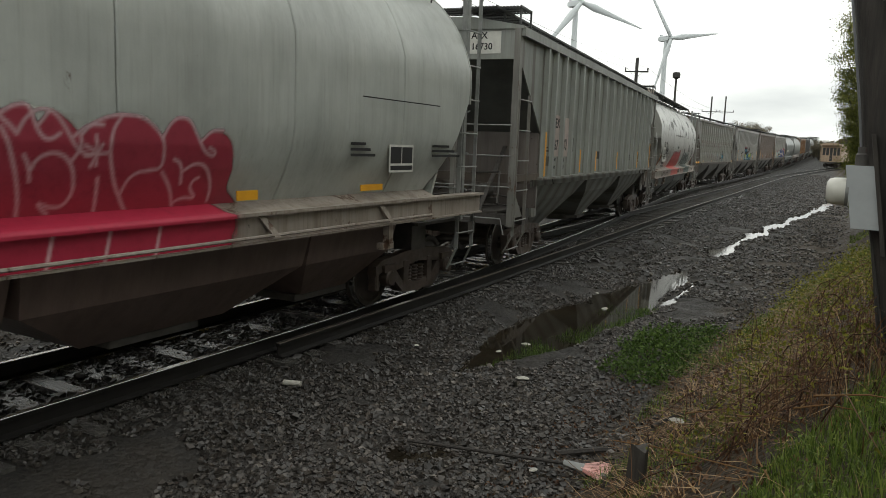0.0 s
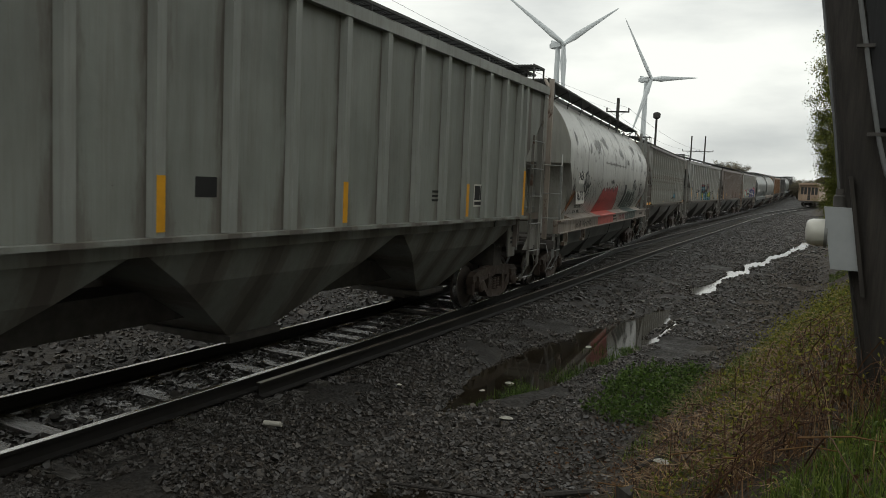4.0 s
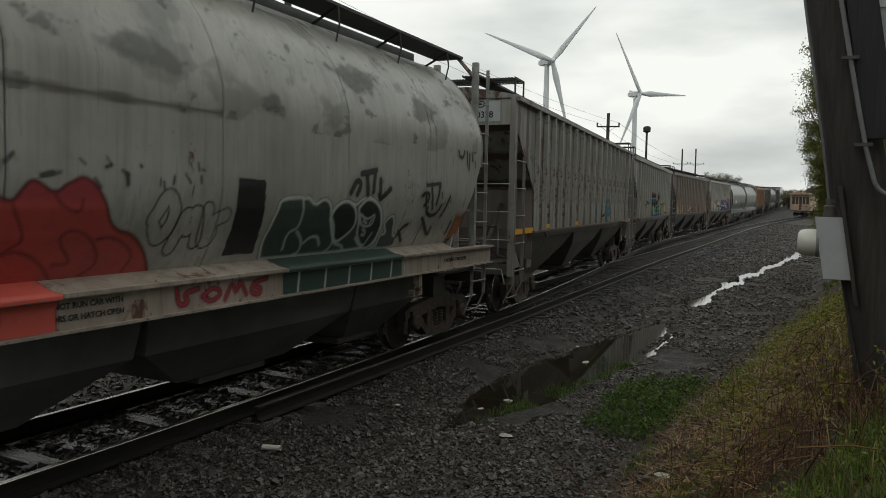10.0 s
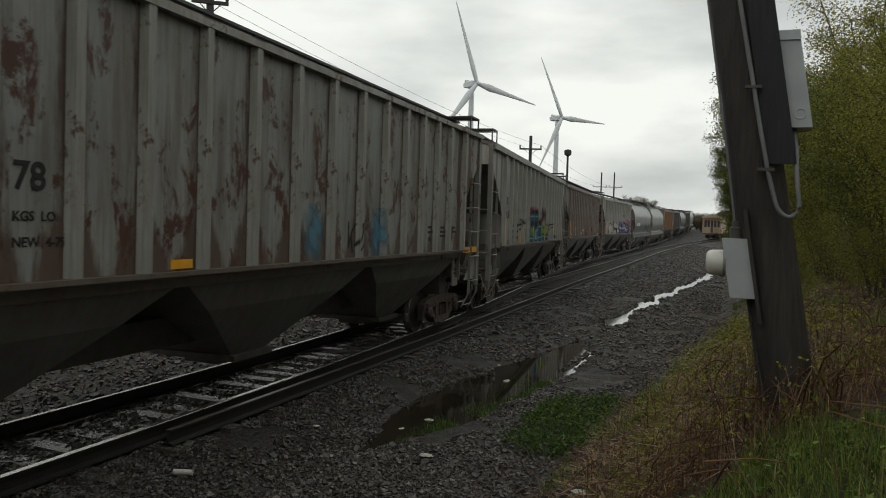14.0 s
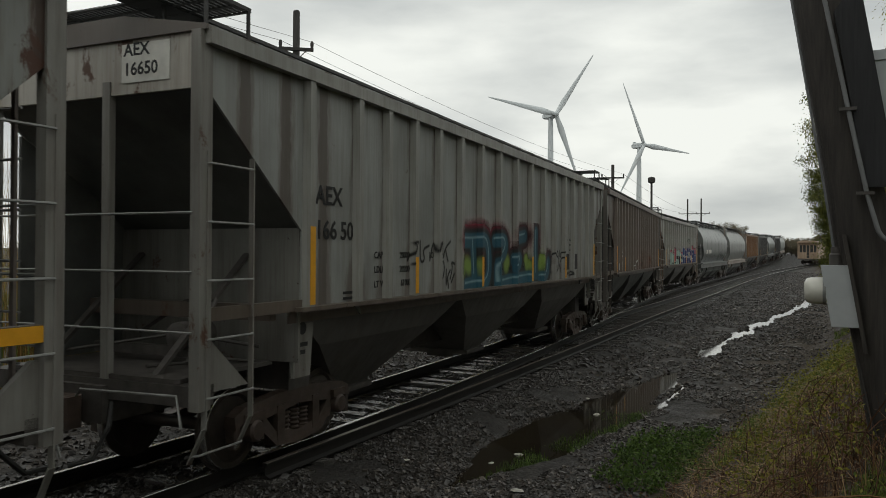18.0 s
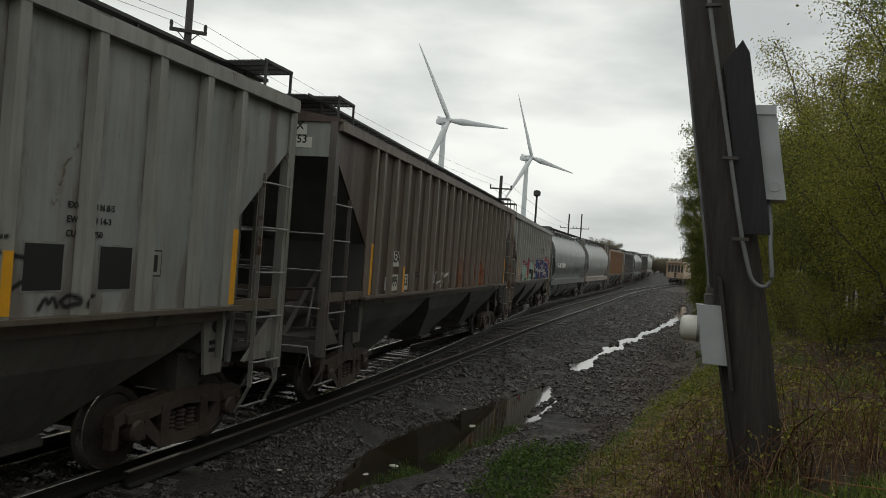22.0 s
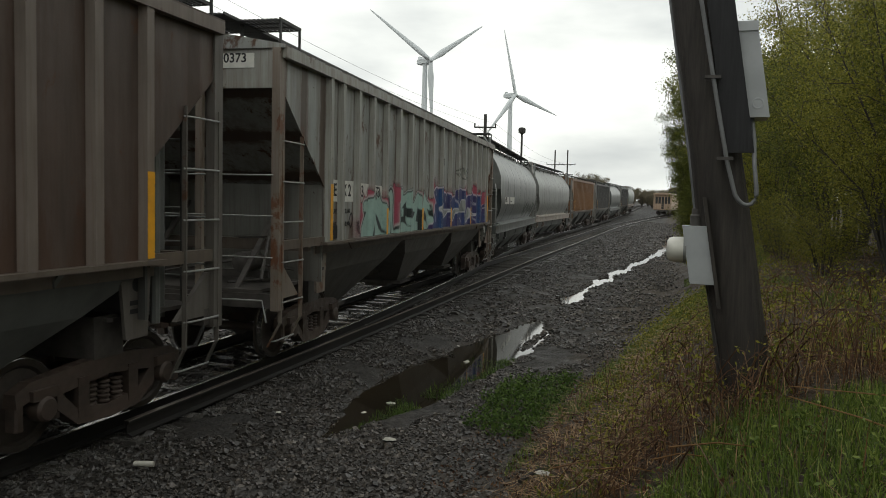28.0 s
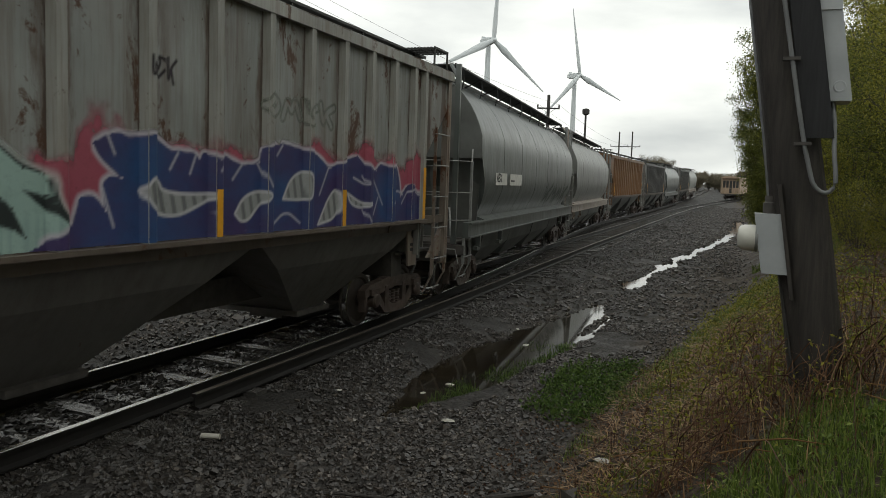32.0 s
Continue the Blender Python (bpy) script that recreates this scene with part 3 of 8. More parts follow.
def brake_wheel(parent, y, s, x=0.55, z=2.35):
    g = Geo()
    n = 20
    ring = [(x + 0.28 * math.cos(2 * math.pi * k / n), y, z + 0.28 * math.sin(2 * math.pi * k / n)) for k in range(n + 1)]
    g.tube(ring, 0.014, 6)
    for k in range(4):
        a = math.pi / 4 + k * math.pi / 2
        g.bar((x, y, z), (x + 0.27 * math.cos(a), y, z + 0.27 * math.sin(a)), 0.02, 0.02)
    g.turned([(0.06, -0.05), (0.06, 0.05)], (x, y, z), "y", 10)
    b = part("brake_wheel", g, M["under"], parent, "spoked hand brake wheel")
    part("brake_gear_box", Geo().box(x - 0.2, x + 0.2, min(y - s * 0.3, y - s * 0.06), max(y - s * 0.3, y - s * 0.06), z - 0.3, z + 0.25, 0.03), M["under"], b)


def grating(g, x0, x1, y0, y1, z, step=0.55, t=0.03):
    """A walkway: edge strips, cross bars and thin inner strips."""
    for x in (x0, x1):
        g.box(x - 0.012, x + 0.012, y0, y1, z - t, z + 0.01)
    k = max(2, int((x1 - x0) / 0.065))
    for i in range(1, k):
        x = x0 + (x1 - x0) * i / k
        g.box(x - 0.02, x + 0.02, y0, y1, z - 0.016, z)
    n = int((y1 - y0) / step)
    for i in range(n + 1):
        y = y0 + (y1 - y0) * i / n
        g.box(x0, x1, y - 0.02, y + 0.02, z - t, z - 0.017)
    return g


RIB = 0.09


def rib_places(first, gap):
    """Where the ribs stand along the side: one at each end, the rest evenly from the first, or (gap 0) closer towards the ends."""
    out = [-7.44]
    if gap:
        while first < 6.95:
            out.append(first)
            first += gap
    else:
        n0 = math.copysign(-math.log(1 - abs(first) / 25.85) / 0.041, first)
        for i in range(-9, 10):
            y = math.copysign(25.85 * (1 - math.exp(-0.041 * abs(n0 + i))), n0 + i)
            if abs(y) < 6.97:
                out.append(y)
    return sorted(out) + [7.27]


RIBS_A, RIBS_B, RIBS_C, RIBS_D, RIBS_E = (-0.42, 0), (0.18, 0), (-6.98, 0.795), (-0.59, 0), (-0.30, 0)


def hopper_car(label, paint, rib_paint, dark, walk_mat, ribs=RIBS_A, end_paint=None, deck=None, sill=None, chord=0.13, wide=False, strips=True, post=None, top_end=None, slope=None):
    """A ribbed covered hopper on two trucks; the middle of the car is the origin."""
    car = thing("covered_hopper_car", label, "rail car", "cars of the freight train")
    E, S = 4.60, 1.85
    # ends of the roof and of the lower body, leading (-1) and trailing (1)
    end, low_end = {-1: 9.20, 1: 8.60}, {-1: 7.53, 1: 7.36}
    A, B, Y = -end[-1], end[1], low_end[1]
    post = post or PAINT["worn_post"]
    # body shell seen from the side, extruded across
    out = [(A, E), (A, 4.10), (-7.53, 2.72), (-7.53, S), (Y, S), (Y, 2.86), (B, 4.00), (B, E)]
    for x in (1.475, -1.475):
        part("side_sheet", Geo().prism([(x - 0.015, y, z) for y, z in out], [(x + 0.015, y, z) for y, z in out]), paint, car, smooth=0)
    for s in (-1, 1):
        part("end_panel", Geo().box(-1.455, 1.455, *sorted((s * end[s], s * (end[s] - 0.04))), 4.06, E), top_end or rib_paint, car, "upper end panel with the car's number")
    # slope sheets default to a dark colour with their shade painted in
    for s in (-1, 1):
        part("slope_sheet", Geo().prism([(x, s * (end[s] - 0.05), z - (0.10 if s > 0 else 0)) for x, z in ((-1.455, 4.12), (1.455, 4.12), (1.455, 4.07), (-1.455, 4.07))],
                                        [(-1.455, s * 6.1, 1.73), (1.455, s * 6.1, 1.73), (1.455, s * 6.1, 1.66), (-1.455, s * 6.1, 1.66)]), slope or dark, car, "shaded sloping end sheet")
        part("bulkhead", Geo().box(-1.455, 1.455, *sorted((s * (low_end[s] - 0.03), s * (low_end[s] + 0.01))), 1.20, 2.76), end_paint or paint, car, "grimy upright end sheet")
    roof = Geo().prism([(-1.56, A - 0.04, E), (1.56, A - 0.04, E), (1.56, A - 0.04, E + 0.05), (0.5, A - 0.04, E + 0.24), (-0.5, A - 0.04, E + 0.24), (-1.56, A - 0.04, E + 0.05)],
                       [(-1.56, B + 0.04, E), (1.56, B + 0.04, E), (1.56, B + 0.04, E + 0.05), (0.5, B + 0.04, E + 0.24), (-0.5, B + 0.04, E + 0.24), (-1.56, B + 0.04, E + 0.05)])
    rf = part("roof", roof, paint, car)
    for i in range(4):
        y = -6.4 + i * 4.27
        part("hatch_cover", Geo().box(-0.42, 0.42, y - 1.7, y + 1.7, E + 0.24, E + 0.33, 0.05), dark, rf)
    edge, up = (1.12, 0.36) if wide else (0.82, 0.42)
    g = grating(Geo(), 0.46, edge, A - 0.35, B + 0.35, E + up, 0.3)
    for i in range(9):
        y = A + 0.2 + i * (B - A - 0.4) / 8
        g.bar((edge - 0.02, y, E + up - 0.02), (edge - 0.02, y, E + 0.10), 0.04, 0.03)
    if not wide:
        g.box(0.47, edge - 0.01, A - 0.34, B + 0.34, E + 0.392, E + 0.403)
    part("running_board", g, walk_mat, rf, "steel grating walkway along the roof")
    part("running_board", grating(Geo(), -0.80, -0.46, A - 0.35, B + 0.35, E + 0.42), walk_mat, rf)
    for s in (-1, 1):
        g = Geo()
        grating(g, -1.45, 1.45, *sorted((s * (end[s] - 0.05), s * (end[s] - 0.75))), E + 0.42, 0.2)
        for y in (s * (end[s] - 0.08), s * (end[s] - 0.72)):
            g.bar((1.45, y, E + 0.42), (1.45, y, E + 0.05), 0.03, 0.03)
        part("end_walkway", g, walk_mat, rf)
    for s in (-1, 1):
        part("top_chord", Geo().box(*sorted((s * 1.492, s * 1.59)), A, B, E - chord, E + 0.02), rib_paint, car)
        part("side_sill", Geo().prism([(s * a, -7.68, S + b) for a, b in ((1.40, -0.19), (1.43, -0.19), (1.43, -0.05), (1.61, -0.05), (1.61, -0.002), (1.40, -0.002))], [(s * a, Y + 0.15, S + b) for a, b in ((1.40, -0.19), (1.43, -0.19), (1.43, -0.05), (1.61, -0.05), (1.61, -0.002), (1.40, -0.002))]), sill or PAINT["rust_sill"], car)
    rm = Geo().prism([(0, -0.085, S), (RIB, -0.055, S), (RIB, 0.055, S), (0, 0.085, S)], [(0, -0.085, E - chord), (RIB, -0.055, E - chord), (RIB, 0.055, E - chord), (0, 0.085, E - chord)]).mesh("rib", 0)
    for y in rib_places(*ribs):
        part("rib", rm, rib_paint, car, m=pose(1.49, y, 0))
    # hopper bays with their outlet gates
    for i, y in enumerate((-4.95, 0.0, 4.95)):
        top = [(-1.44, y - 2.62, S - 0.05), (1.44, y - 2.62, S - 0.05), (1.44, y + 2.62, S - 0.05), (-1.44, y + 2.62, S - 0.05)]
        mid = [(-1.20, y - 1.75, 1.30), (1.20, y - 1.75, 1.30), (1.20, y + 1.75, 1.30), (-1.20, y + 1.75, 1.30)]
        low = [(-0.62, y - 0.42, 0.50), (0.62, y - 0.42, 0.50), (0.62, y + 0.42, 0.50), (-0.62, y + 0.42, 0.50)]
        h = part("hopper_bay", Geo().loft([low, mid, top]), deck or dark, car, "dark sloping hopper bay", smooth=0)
        part("outlet_gate", Geo().box(-0.72, 0.72, y - 0.48, y + 0.48, 0.42, 0.50).box(-0.3, 0.3, y - 0.25, y + 0.25, 0.32, 0.42), M["under"], h)
    underframe(car, (A, B), (-7.0, 7.2), (0.34, 0.94))
    # corner posts, ladders and handrails at both ends
    for s in (-1, 1):
        part("corner_post", Geo().bar((1.46, s * (end[s] - 0.02), 0.95), (1.46, s * (end[s] - 0.02), E), 0.12, 0.17), post, car)
        part("corner_post", Geo().bar((-1.46, s * (end[s] - 0.02), 0.95), (-1.46, s * (end[s] - 0.02), E), 0.12, 0.10), rib_paint, car)
        part("center_post", Geo().bar((0.25, s * (end[s] - 0.02), 1.1), (0.25, s * (end[s] - 0.02), 4.2), 0.10, 0.08), post, car)
        part("gusset", Geo().prism([(1.40, s * (end[s] - 0.10), 1.10), (1.46, s * (end[s] - 0.10), 1.10), (1.46, s * (end[s] - 0.75), 1.10), (1.40, s * (end[s] - 0.75), 1.10)],
                                   [(1.40, s * (end[s] - 0.10), 1.62), (1.46, s * (end[s] - 0.10), 1.62), (1.46, s * (end[s] - 0.16), 1.62), (1.40, s * (end[s] - 0.16), 1.62)]), post, car)
        pad = part("jacking_pad", Geo().prism([(1.32, s * 7.55, 1.75), (1.36, s * 7.55, 1.75), (1.36, s * 7.07, 1.75), (1.32, s * 7.07, 1.75)],
                                        [(1.32, s * 7.49, 1.0), (1.36, s * 7.49, 1.0), (1.36, s * 7.15, 1.0), (1.32, s * 7.15, 1.0)]), post, car)
        part("pad_hole", Geo().turned([(0.0, 0.0), (0.075, 0.0), (0.08, 0.004), (0.0, 0.004)], (1.361, s * 7.32, 1.58), "x", 14), M["ink"], pad)
        for i in range(2):
            part("stencil_line", Geo().box(1.361, 1.364, s * 7.32 - 0.11, s * 7.32 + 0.11 - 0.05 * i, 1.36 - 0.09 * i, 1.41 - 0.09 * i), M["ink"], pad)
    # dark pipes that hang under the trailing slope
    for x, y in ((1.28, 7.72), (1.05, 8.10)):
        part("vent_pipe", Geo().tube([(x, y, 1.10), (x, y, 2.95 + 0.9 * (y - 7.55))], 0.055, 8), dark, car)
    for s in (-1, 1):
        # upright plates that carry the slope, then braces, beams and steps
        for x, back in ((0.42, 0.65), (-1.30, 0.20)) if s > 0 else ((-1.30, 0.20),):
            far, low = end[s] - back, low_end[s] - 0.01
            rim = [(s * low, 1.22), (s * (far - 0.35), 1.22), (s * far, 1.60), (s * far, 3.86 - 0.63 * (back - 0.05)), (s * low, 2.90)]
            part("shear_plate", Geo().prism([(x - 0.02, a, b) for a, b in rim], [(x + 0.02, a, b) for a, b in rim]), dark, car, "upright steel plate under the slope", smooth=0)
        for x in (-0.9, 0.75):
            part("end_brace", Geo().bar((x, s * (end[s] - 0.10), 1.15), (x, s * (low_end[s] + 0.05), 2.45), 0.08, 0.04), M["under"], car)
        part("cross_beam", Geo().box(-1.44, 1.44, *sorted((s * 7.95, s * 8.05)), 1.72, 1.90), PAINT["rust_sill"], car)
        if s > 0:
            lad = part("end_ladder", Geo().bar((0.55, s * (end[s] - 0.03), 1.2), (0.55, s * (end[s] - 0.03), 4.4), 0.05, 0.03).bar((1.02, s * (end[s] - 0.03), 1.2), (1.02, s * (end[s] - 0.03), 4.4), 0.05, 0.03), end_paint or rib_paint, car)
        for i in range(6 if s > 0 else 0):
            part("rung", Geo().tube([(0.55, s * (end[s] + 0.03), 1.55 + 0.42 * i), (1.02, s * (end[s] + 0.03), 1.55 + 0.42 * i)], 0.0125, 6), M["galv"], lad)
        part("reservoir_strap", Geo().box(-0.9, 0.9, *sorted((s * 8.25, s * 8.31)), 1.30, 1.42), M["under"], car)
        part("brake_rod", Geo().tube([(-0.9, s * 8.7, 1.35), (0.3, s * 8.2, 1.55), (1.1, s * 7.8, 1.40)], 0.022, 6), M["under"], car)
    part("end_tie", Geo().box(1.40, 1.5, A, -7.53, 1.80, 1.93), PAINT["rust_sill"], car)
    part("end_tie", Geo().box(1.40, 1.5, Y, B, 1.76, 1.90), PAINT["rust_sill"], car)
    ladder(car, post, 1.5, -9.16, -8.46, 0.42, 3.45, 6, bottom_in=0.18)
    ladder(car, post, 1.5, 7.95, 8.58, 0.42, 3.55, 6, bottom_in=0.18)
    for s in (-1, 1):
        for z in (2.85, 2.28, 1.70):
            part("handrail", Geo().tube([(-1.4, s * end[s], z), (-1.35, s * (end[s] + 0.07), z), (1.42, s * (end[s] + 0.07), z), (1.46, s * end[s], z)], 0.0125, 6), M["galv"], car)
    brake_wheel(car, 8.35, 1)
    part("air_reservoir", Geo().turned([(0.05, 0), (0.2, 0.06), (0.22, 0.15), (0.22, 0.95), (0.2, 1.04), (0.05, 1.1)], (0.25, 7.7, 1.62), "y", 14), M["under"], car)
    part("brake_cylinder", Geo().turned([(0.05, 0), (0.16, 0.04), (0.16, 0.5), (0.05, 0.6)], (0.55, -8.55, 1.55), "y", 12), M["under"], car)
    part("brake_pipe", Geo().tube([(1.1, -8.95, 1.35), (0.9, -8.3, 1.95), (0.2, -8.0, 1.9), (-0.6, -7.9, 1.5)], 0.025, 6).tube([(0.6, -9.0, 1.3), (0.9, -8.1, 1.28), (1.2, -7.7, 1.2)], 0.02, 6), M["under"], car)
    for y in (-7.44, 7.27) if strips else ():
        part("reflector", Geo().box(1.582, 1.588, y - 0.052, y + 0.052, S + 0.02, 2.78), M["yellow"], car, "yellow reflective strip")
    return car


def underframe(car, ends, trucks, reaches):
    """Sills, end platforms, trucks and couplers; ends, trucks: their y at the leading and the trailing end."""
    part("center_sill", Geo().box(-0.32, 0.32, ends[0] - 0.1, ends[1] + 0.1, 0.74, 1.12), M["under"], car)
    for s, e, t, reach in zip((-1, 1), ends, trucks, reaches):
        a, b = sorted((e - s * 0.22, e + s * 0.03))
        part("end_sill", Geo().box(-1.46, 1.46, a, b, 0.98, 1.18), M["under"], car)
        a, b = sorted((e - s * 1.5, e))
        part("end_platform", Geo().box(-1.2, 1.2, a, b, 1.185, 1.23, 0.04), M["under"], car)
        part("bolster", Geo().box(-1.1, 1.1, t - 0.22, t + 0.22, 0.80, 1.25), M["under"], car)
        truck(car, t)
        coupler(car, s, abs(e), reach)


def cylinder_profile(z0=1.66):
    """Half outline of the rounded body: (x, z) from the sill over the top."""
    pts = []
    for k in range(19):
        a = radians(-42 + k * (90 + 42) / 18)
        r = 1.66
        pts.append((r * math.cos(a) if k < 18 else 0.0, 3.02 + (2.0 if a > 0 else 1.95) * math.sin(a)))
    pts[0] = (pts[0][0], z0)
    return [(min(x, 1.60), z) for x, z in pts]


def cylinder_car(label, paint, sill_paint, dark, walk_mat, end_paint=None, reach=(0.48, 1.05)):
    """A round-sided covered hopper with a long side sill."""
    car = thing("cylindrical_hopper_car", label, "rail car", "cars of the freight train")
    prof = cylinder_profile()
    full = prof + [(-x, z) for x, z in prof[-2::-1]]
    lo, hi, front, back = -8.37, 7.78, -9.12, 8.40
    WAIST = 3.2

    def cut(y, z):
        """The lower ends slope inwards over the trucks."""
        inset = 0.0 if z >= WAIST else 0.62 * (WAIST - z)
        return min(max(y, lo + inset), hi - inset)

    seams = [lo, -5.95, -3.55, -1.15, 1.15, 3.45, 5.75, hi]
    for a, b in zip(seams, seams[1:]):
        g = Geo()
        rings = []
        for y in (a + 0.006, a + 0.02, b - 0.02, b - 0.006):
            k = 0.992 if y in (a + 0.006, b - 0.006) else 1.0
            rings.append([(x * k, cut(y, z), 3.02 + (z - 3.02) * k) for x, z in full])
        g.loft(rings, cap=True, closed=False)
        part("tank_sheet", g, paint, car, smooth=30)
    for s, e in ((-1, lo), (1, hi)):
        rim = [(x * 0.99, z) for x, z in full if z >= WAIST - 0.12]
        part("end_plate", Geo().loft([[(x, e + s * 0.012, z) for x, z in rim], [(x, e - s * 0.03, z) for x, z in rim]]), end_paint or paint, car, smooth=0)
        part("end_rim", Geo().tube([(x * 1.006, e + s * 0.004, z) for x, z in rim], 0.016, 5), end_paint or paint, car)
        rows = ((-0.01, WAIST, 1.55), (0.36, WAIST - 0.22, 1.50), (0.42, WAIST - 0.32, 1.49), (0.80, 1.25, 1.30))
        outer = [[(w, e - s * d, z), (-w, e - s * d, z), (-w, e - s * (d + 0.05), z + 0.02), (w, e - s * (d + 0.05), z + 0.02)] for d, z, w in rows]
        part("slope_sheet", Geo().loft(outer), end_paint or paint, car, "steep lower end sheet under a short shelf", smooth=0)
        part("slope_rib", Geo().bar((0.35, e - s * 0.36, 2.90), (0.35, e - s * 0.74, 1.30), 0.11, 0.10), end_paint or paint, car)
        part("end_hatch", Geo().turned([(0.26, 0), (0.26, 0.05), (0.20, 0.07), (0.0, 0.07)] if s > 0 else [(0.0, -0.07), (0.20, -0.07), (0.26, -0.05), (0.26, 0)], (-0.15, e - s * 0.54, 2.2), "y", 16), dark, car)
    web = [(1.42, 1.345), (1.60, 1.345), (1.60, 1.37), (1.55, 1.37), (1.55, 1.64), (1.62, 1.64), (1.62, 1.675), (1.42, 1.675)]
    part("side_sill", Geo().prism([(x, front, z) for x, z in web], [(x, back, z) for x, z in web]), sill_paint, car, "long flat side sill", smooth=0)
    part("side_sill", Geo().box(-1.55, -1.42, front, back, 1.36, 1.66), sill_paint, car)
    part("sill_ledge", Geo().prism([(1.20, lo + 0.9, 1.66), (1.56, lo + 0.9, 1.66), (1.24, lo + 0.9, 1.78)], [(1.20, hi - 0.9, 1.66), (1.56, hi - 0.9, 1.66), (1.24, hi - 0.9, 1.78)]), sill_paint, car)
    top = part("roof_trough", Geo().box(-0.38, 0.38, lo + 0.3, hi - 0.3, 4.96, 5.10, 0.05), dark, car)
    g = grating(Geo(), 0.50, 1.02, lo - 0.35, hi + 0.35, 5.12)
    for i in range(10):
        y = lo + 0.3 + i * (hi - lo - 0.6) / 9
        g.tube([(1.02, y, 5.10), (1.05, y, 4.85), (0.98, y, 4.55)], 0.014, 5)
        g.bar((1.0, y, 5.08), (0.55, y, 4.86), 0.03, 0.03)
    g.box(0.51, 1.01, lo - 0.34, hi + 0.34, 5.092, 5.103)
    part("running_board", g, walk_mat, top, "overhanging steel grating walkway")
    part("running_board", grating(Geo(), -1.02, -0.50, lo - 0.35, hi + 0.35, 5.12), walk_mat, top)
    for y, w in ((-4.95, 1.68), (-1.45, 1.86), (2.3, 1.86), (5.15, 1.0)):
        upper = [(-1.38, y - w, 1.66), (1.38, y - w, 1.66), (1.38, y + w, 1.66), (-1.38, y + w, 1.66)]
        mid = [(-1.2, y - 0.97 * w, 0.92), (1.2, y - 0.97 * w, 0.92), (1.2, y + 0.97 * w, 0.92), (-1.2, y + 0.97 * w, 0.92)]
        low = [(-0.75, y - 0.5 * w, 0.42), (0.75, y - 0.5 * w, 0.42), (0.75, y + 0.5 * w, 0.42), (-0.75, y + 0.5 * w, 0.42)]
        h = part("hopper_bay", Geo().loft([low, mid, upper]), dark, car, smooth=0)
        part("outlet_gate", Geo().box(-0.72, 0.72, y - 0.58, y + 0.58, 0.33, 0.42).box(-0.3, 0.3, y - 0.25, y + 0.25, 0.24, 0.33), M["under"], h)
    underframe(car, (front, back), (-7.75, 7.15), reach)
    for s, e in ((-1, front), (1, back)):
        part("corner_post", Geo().bar((1.20, e - s * 0.06, 1.2), (1.20, e - s * 0.06, 5.05), 0.11, 0.09), sill_paint if s < 0 else M["galv"], car)
        part("corner_post", Geo().bar((0.40, e - s * 0.06, 1.2), (0.40, e - s * 0.06, 5.05), 0.11, 0.09), M["galv"], car)
        part("roof_brace", Geo().bar((1.20, e - s * 0.06, 4.75), (0.95, e - s * 0.30, 5.10), 0.06, 0.05), sill_paint, car)
        for z in (3.0, 2.32, 1.72):
            part("handrail", Geo().tube([(-1.35, e, z), (-1.3, e + s * 0.06, z), (1.15, e + s * 0.06, z), (1.26, e, z), (1.48, e - s * 0.38, z)], 0.0125, 6), M["galv"], car)
    part("stile", Geo().bar((1.48, front + 0.38, 1.66), (1.48, front + 0.38, 3.0), 0.05, 0.06).bar((1.48, front + 0.38, 3.0), (1.40, front + 0.72, 3.28), 0.03, 0.03), M["galv"], car)
    ladder(car, M["galv"], 1.44, front + 0.04, front + 0.60, 0.42, 1.50, 3, "step_ladder", bottom_in=0.16)
    ladder(car, M["galv"], 1.44, 7.8, 8.36, 0.42, 4.9, 9, bottom_in=0.16)
    brake_wheel(car, 8.25, 1)
    part("air_reservoir", Geo().turned([(0.05, 0), (0.2, 0.06), (0.22, 0.15), (0.22, 0.95), (0.2, 1.04), (0.05, 1.1)], (0.25, 7.05, 1.45), "y", 14), M["under"], car)
    part("brake_pipe", Geo().tube([(1.1, -8.9, 1.35), (0.9, -8.4, 1.95), (0.2, -8.0, 1.9), (-0.6, -7.8, 1.5)], 0.025, 6), M["galv"], car)
    for y in (-7.95, -5.6, 5.6):
        part("sill_bracket", Geo().box(1.44, 1.54, y - 0.05, y + 0.05, 1.08, 1.345).box(1.40, 1.50, y - 0.14, y + 0.14, 1.0, 1.09), sill_paint, car)
    return car


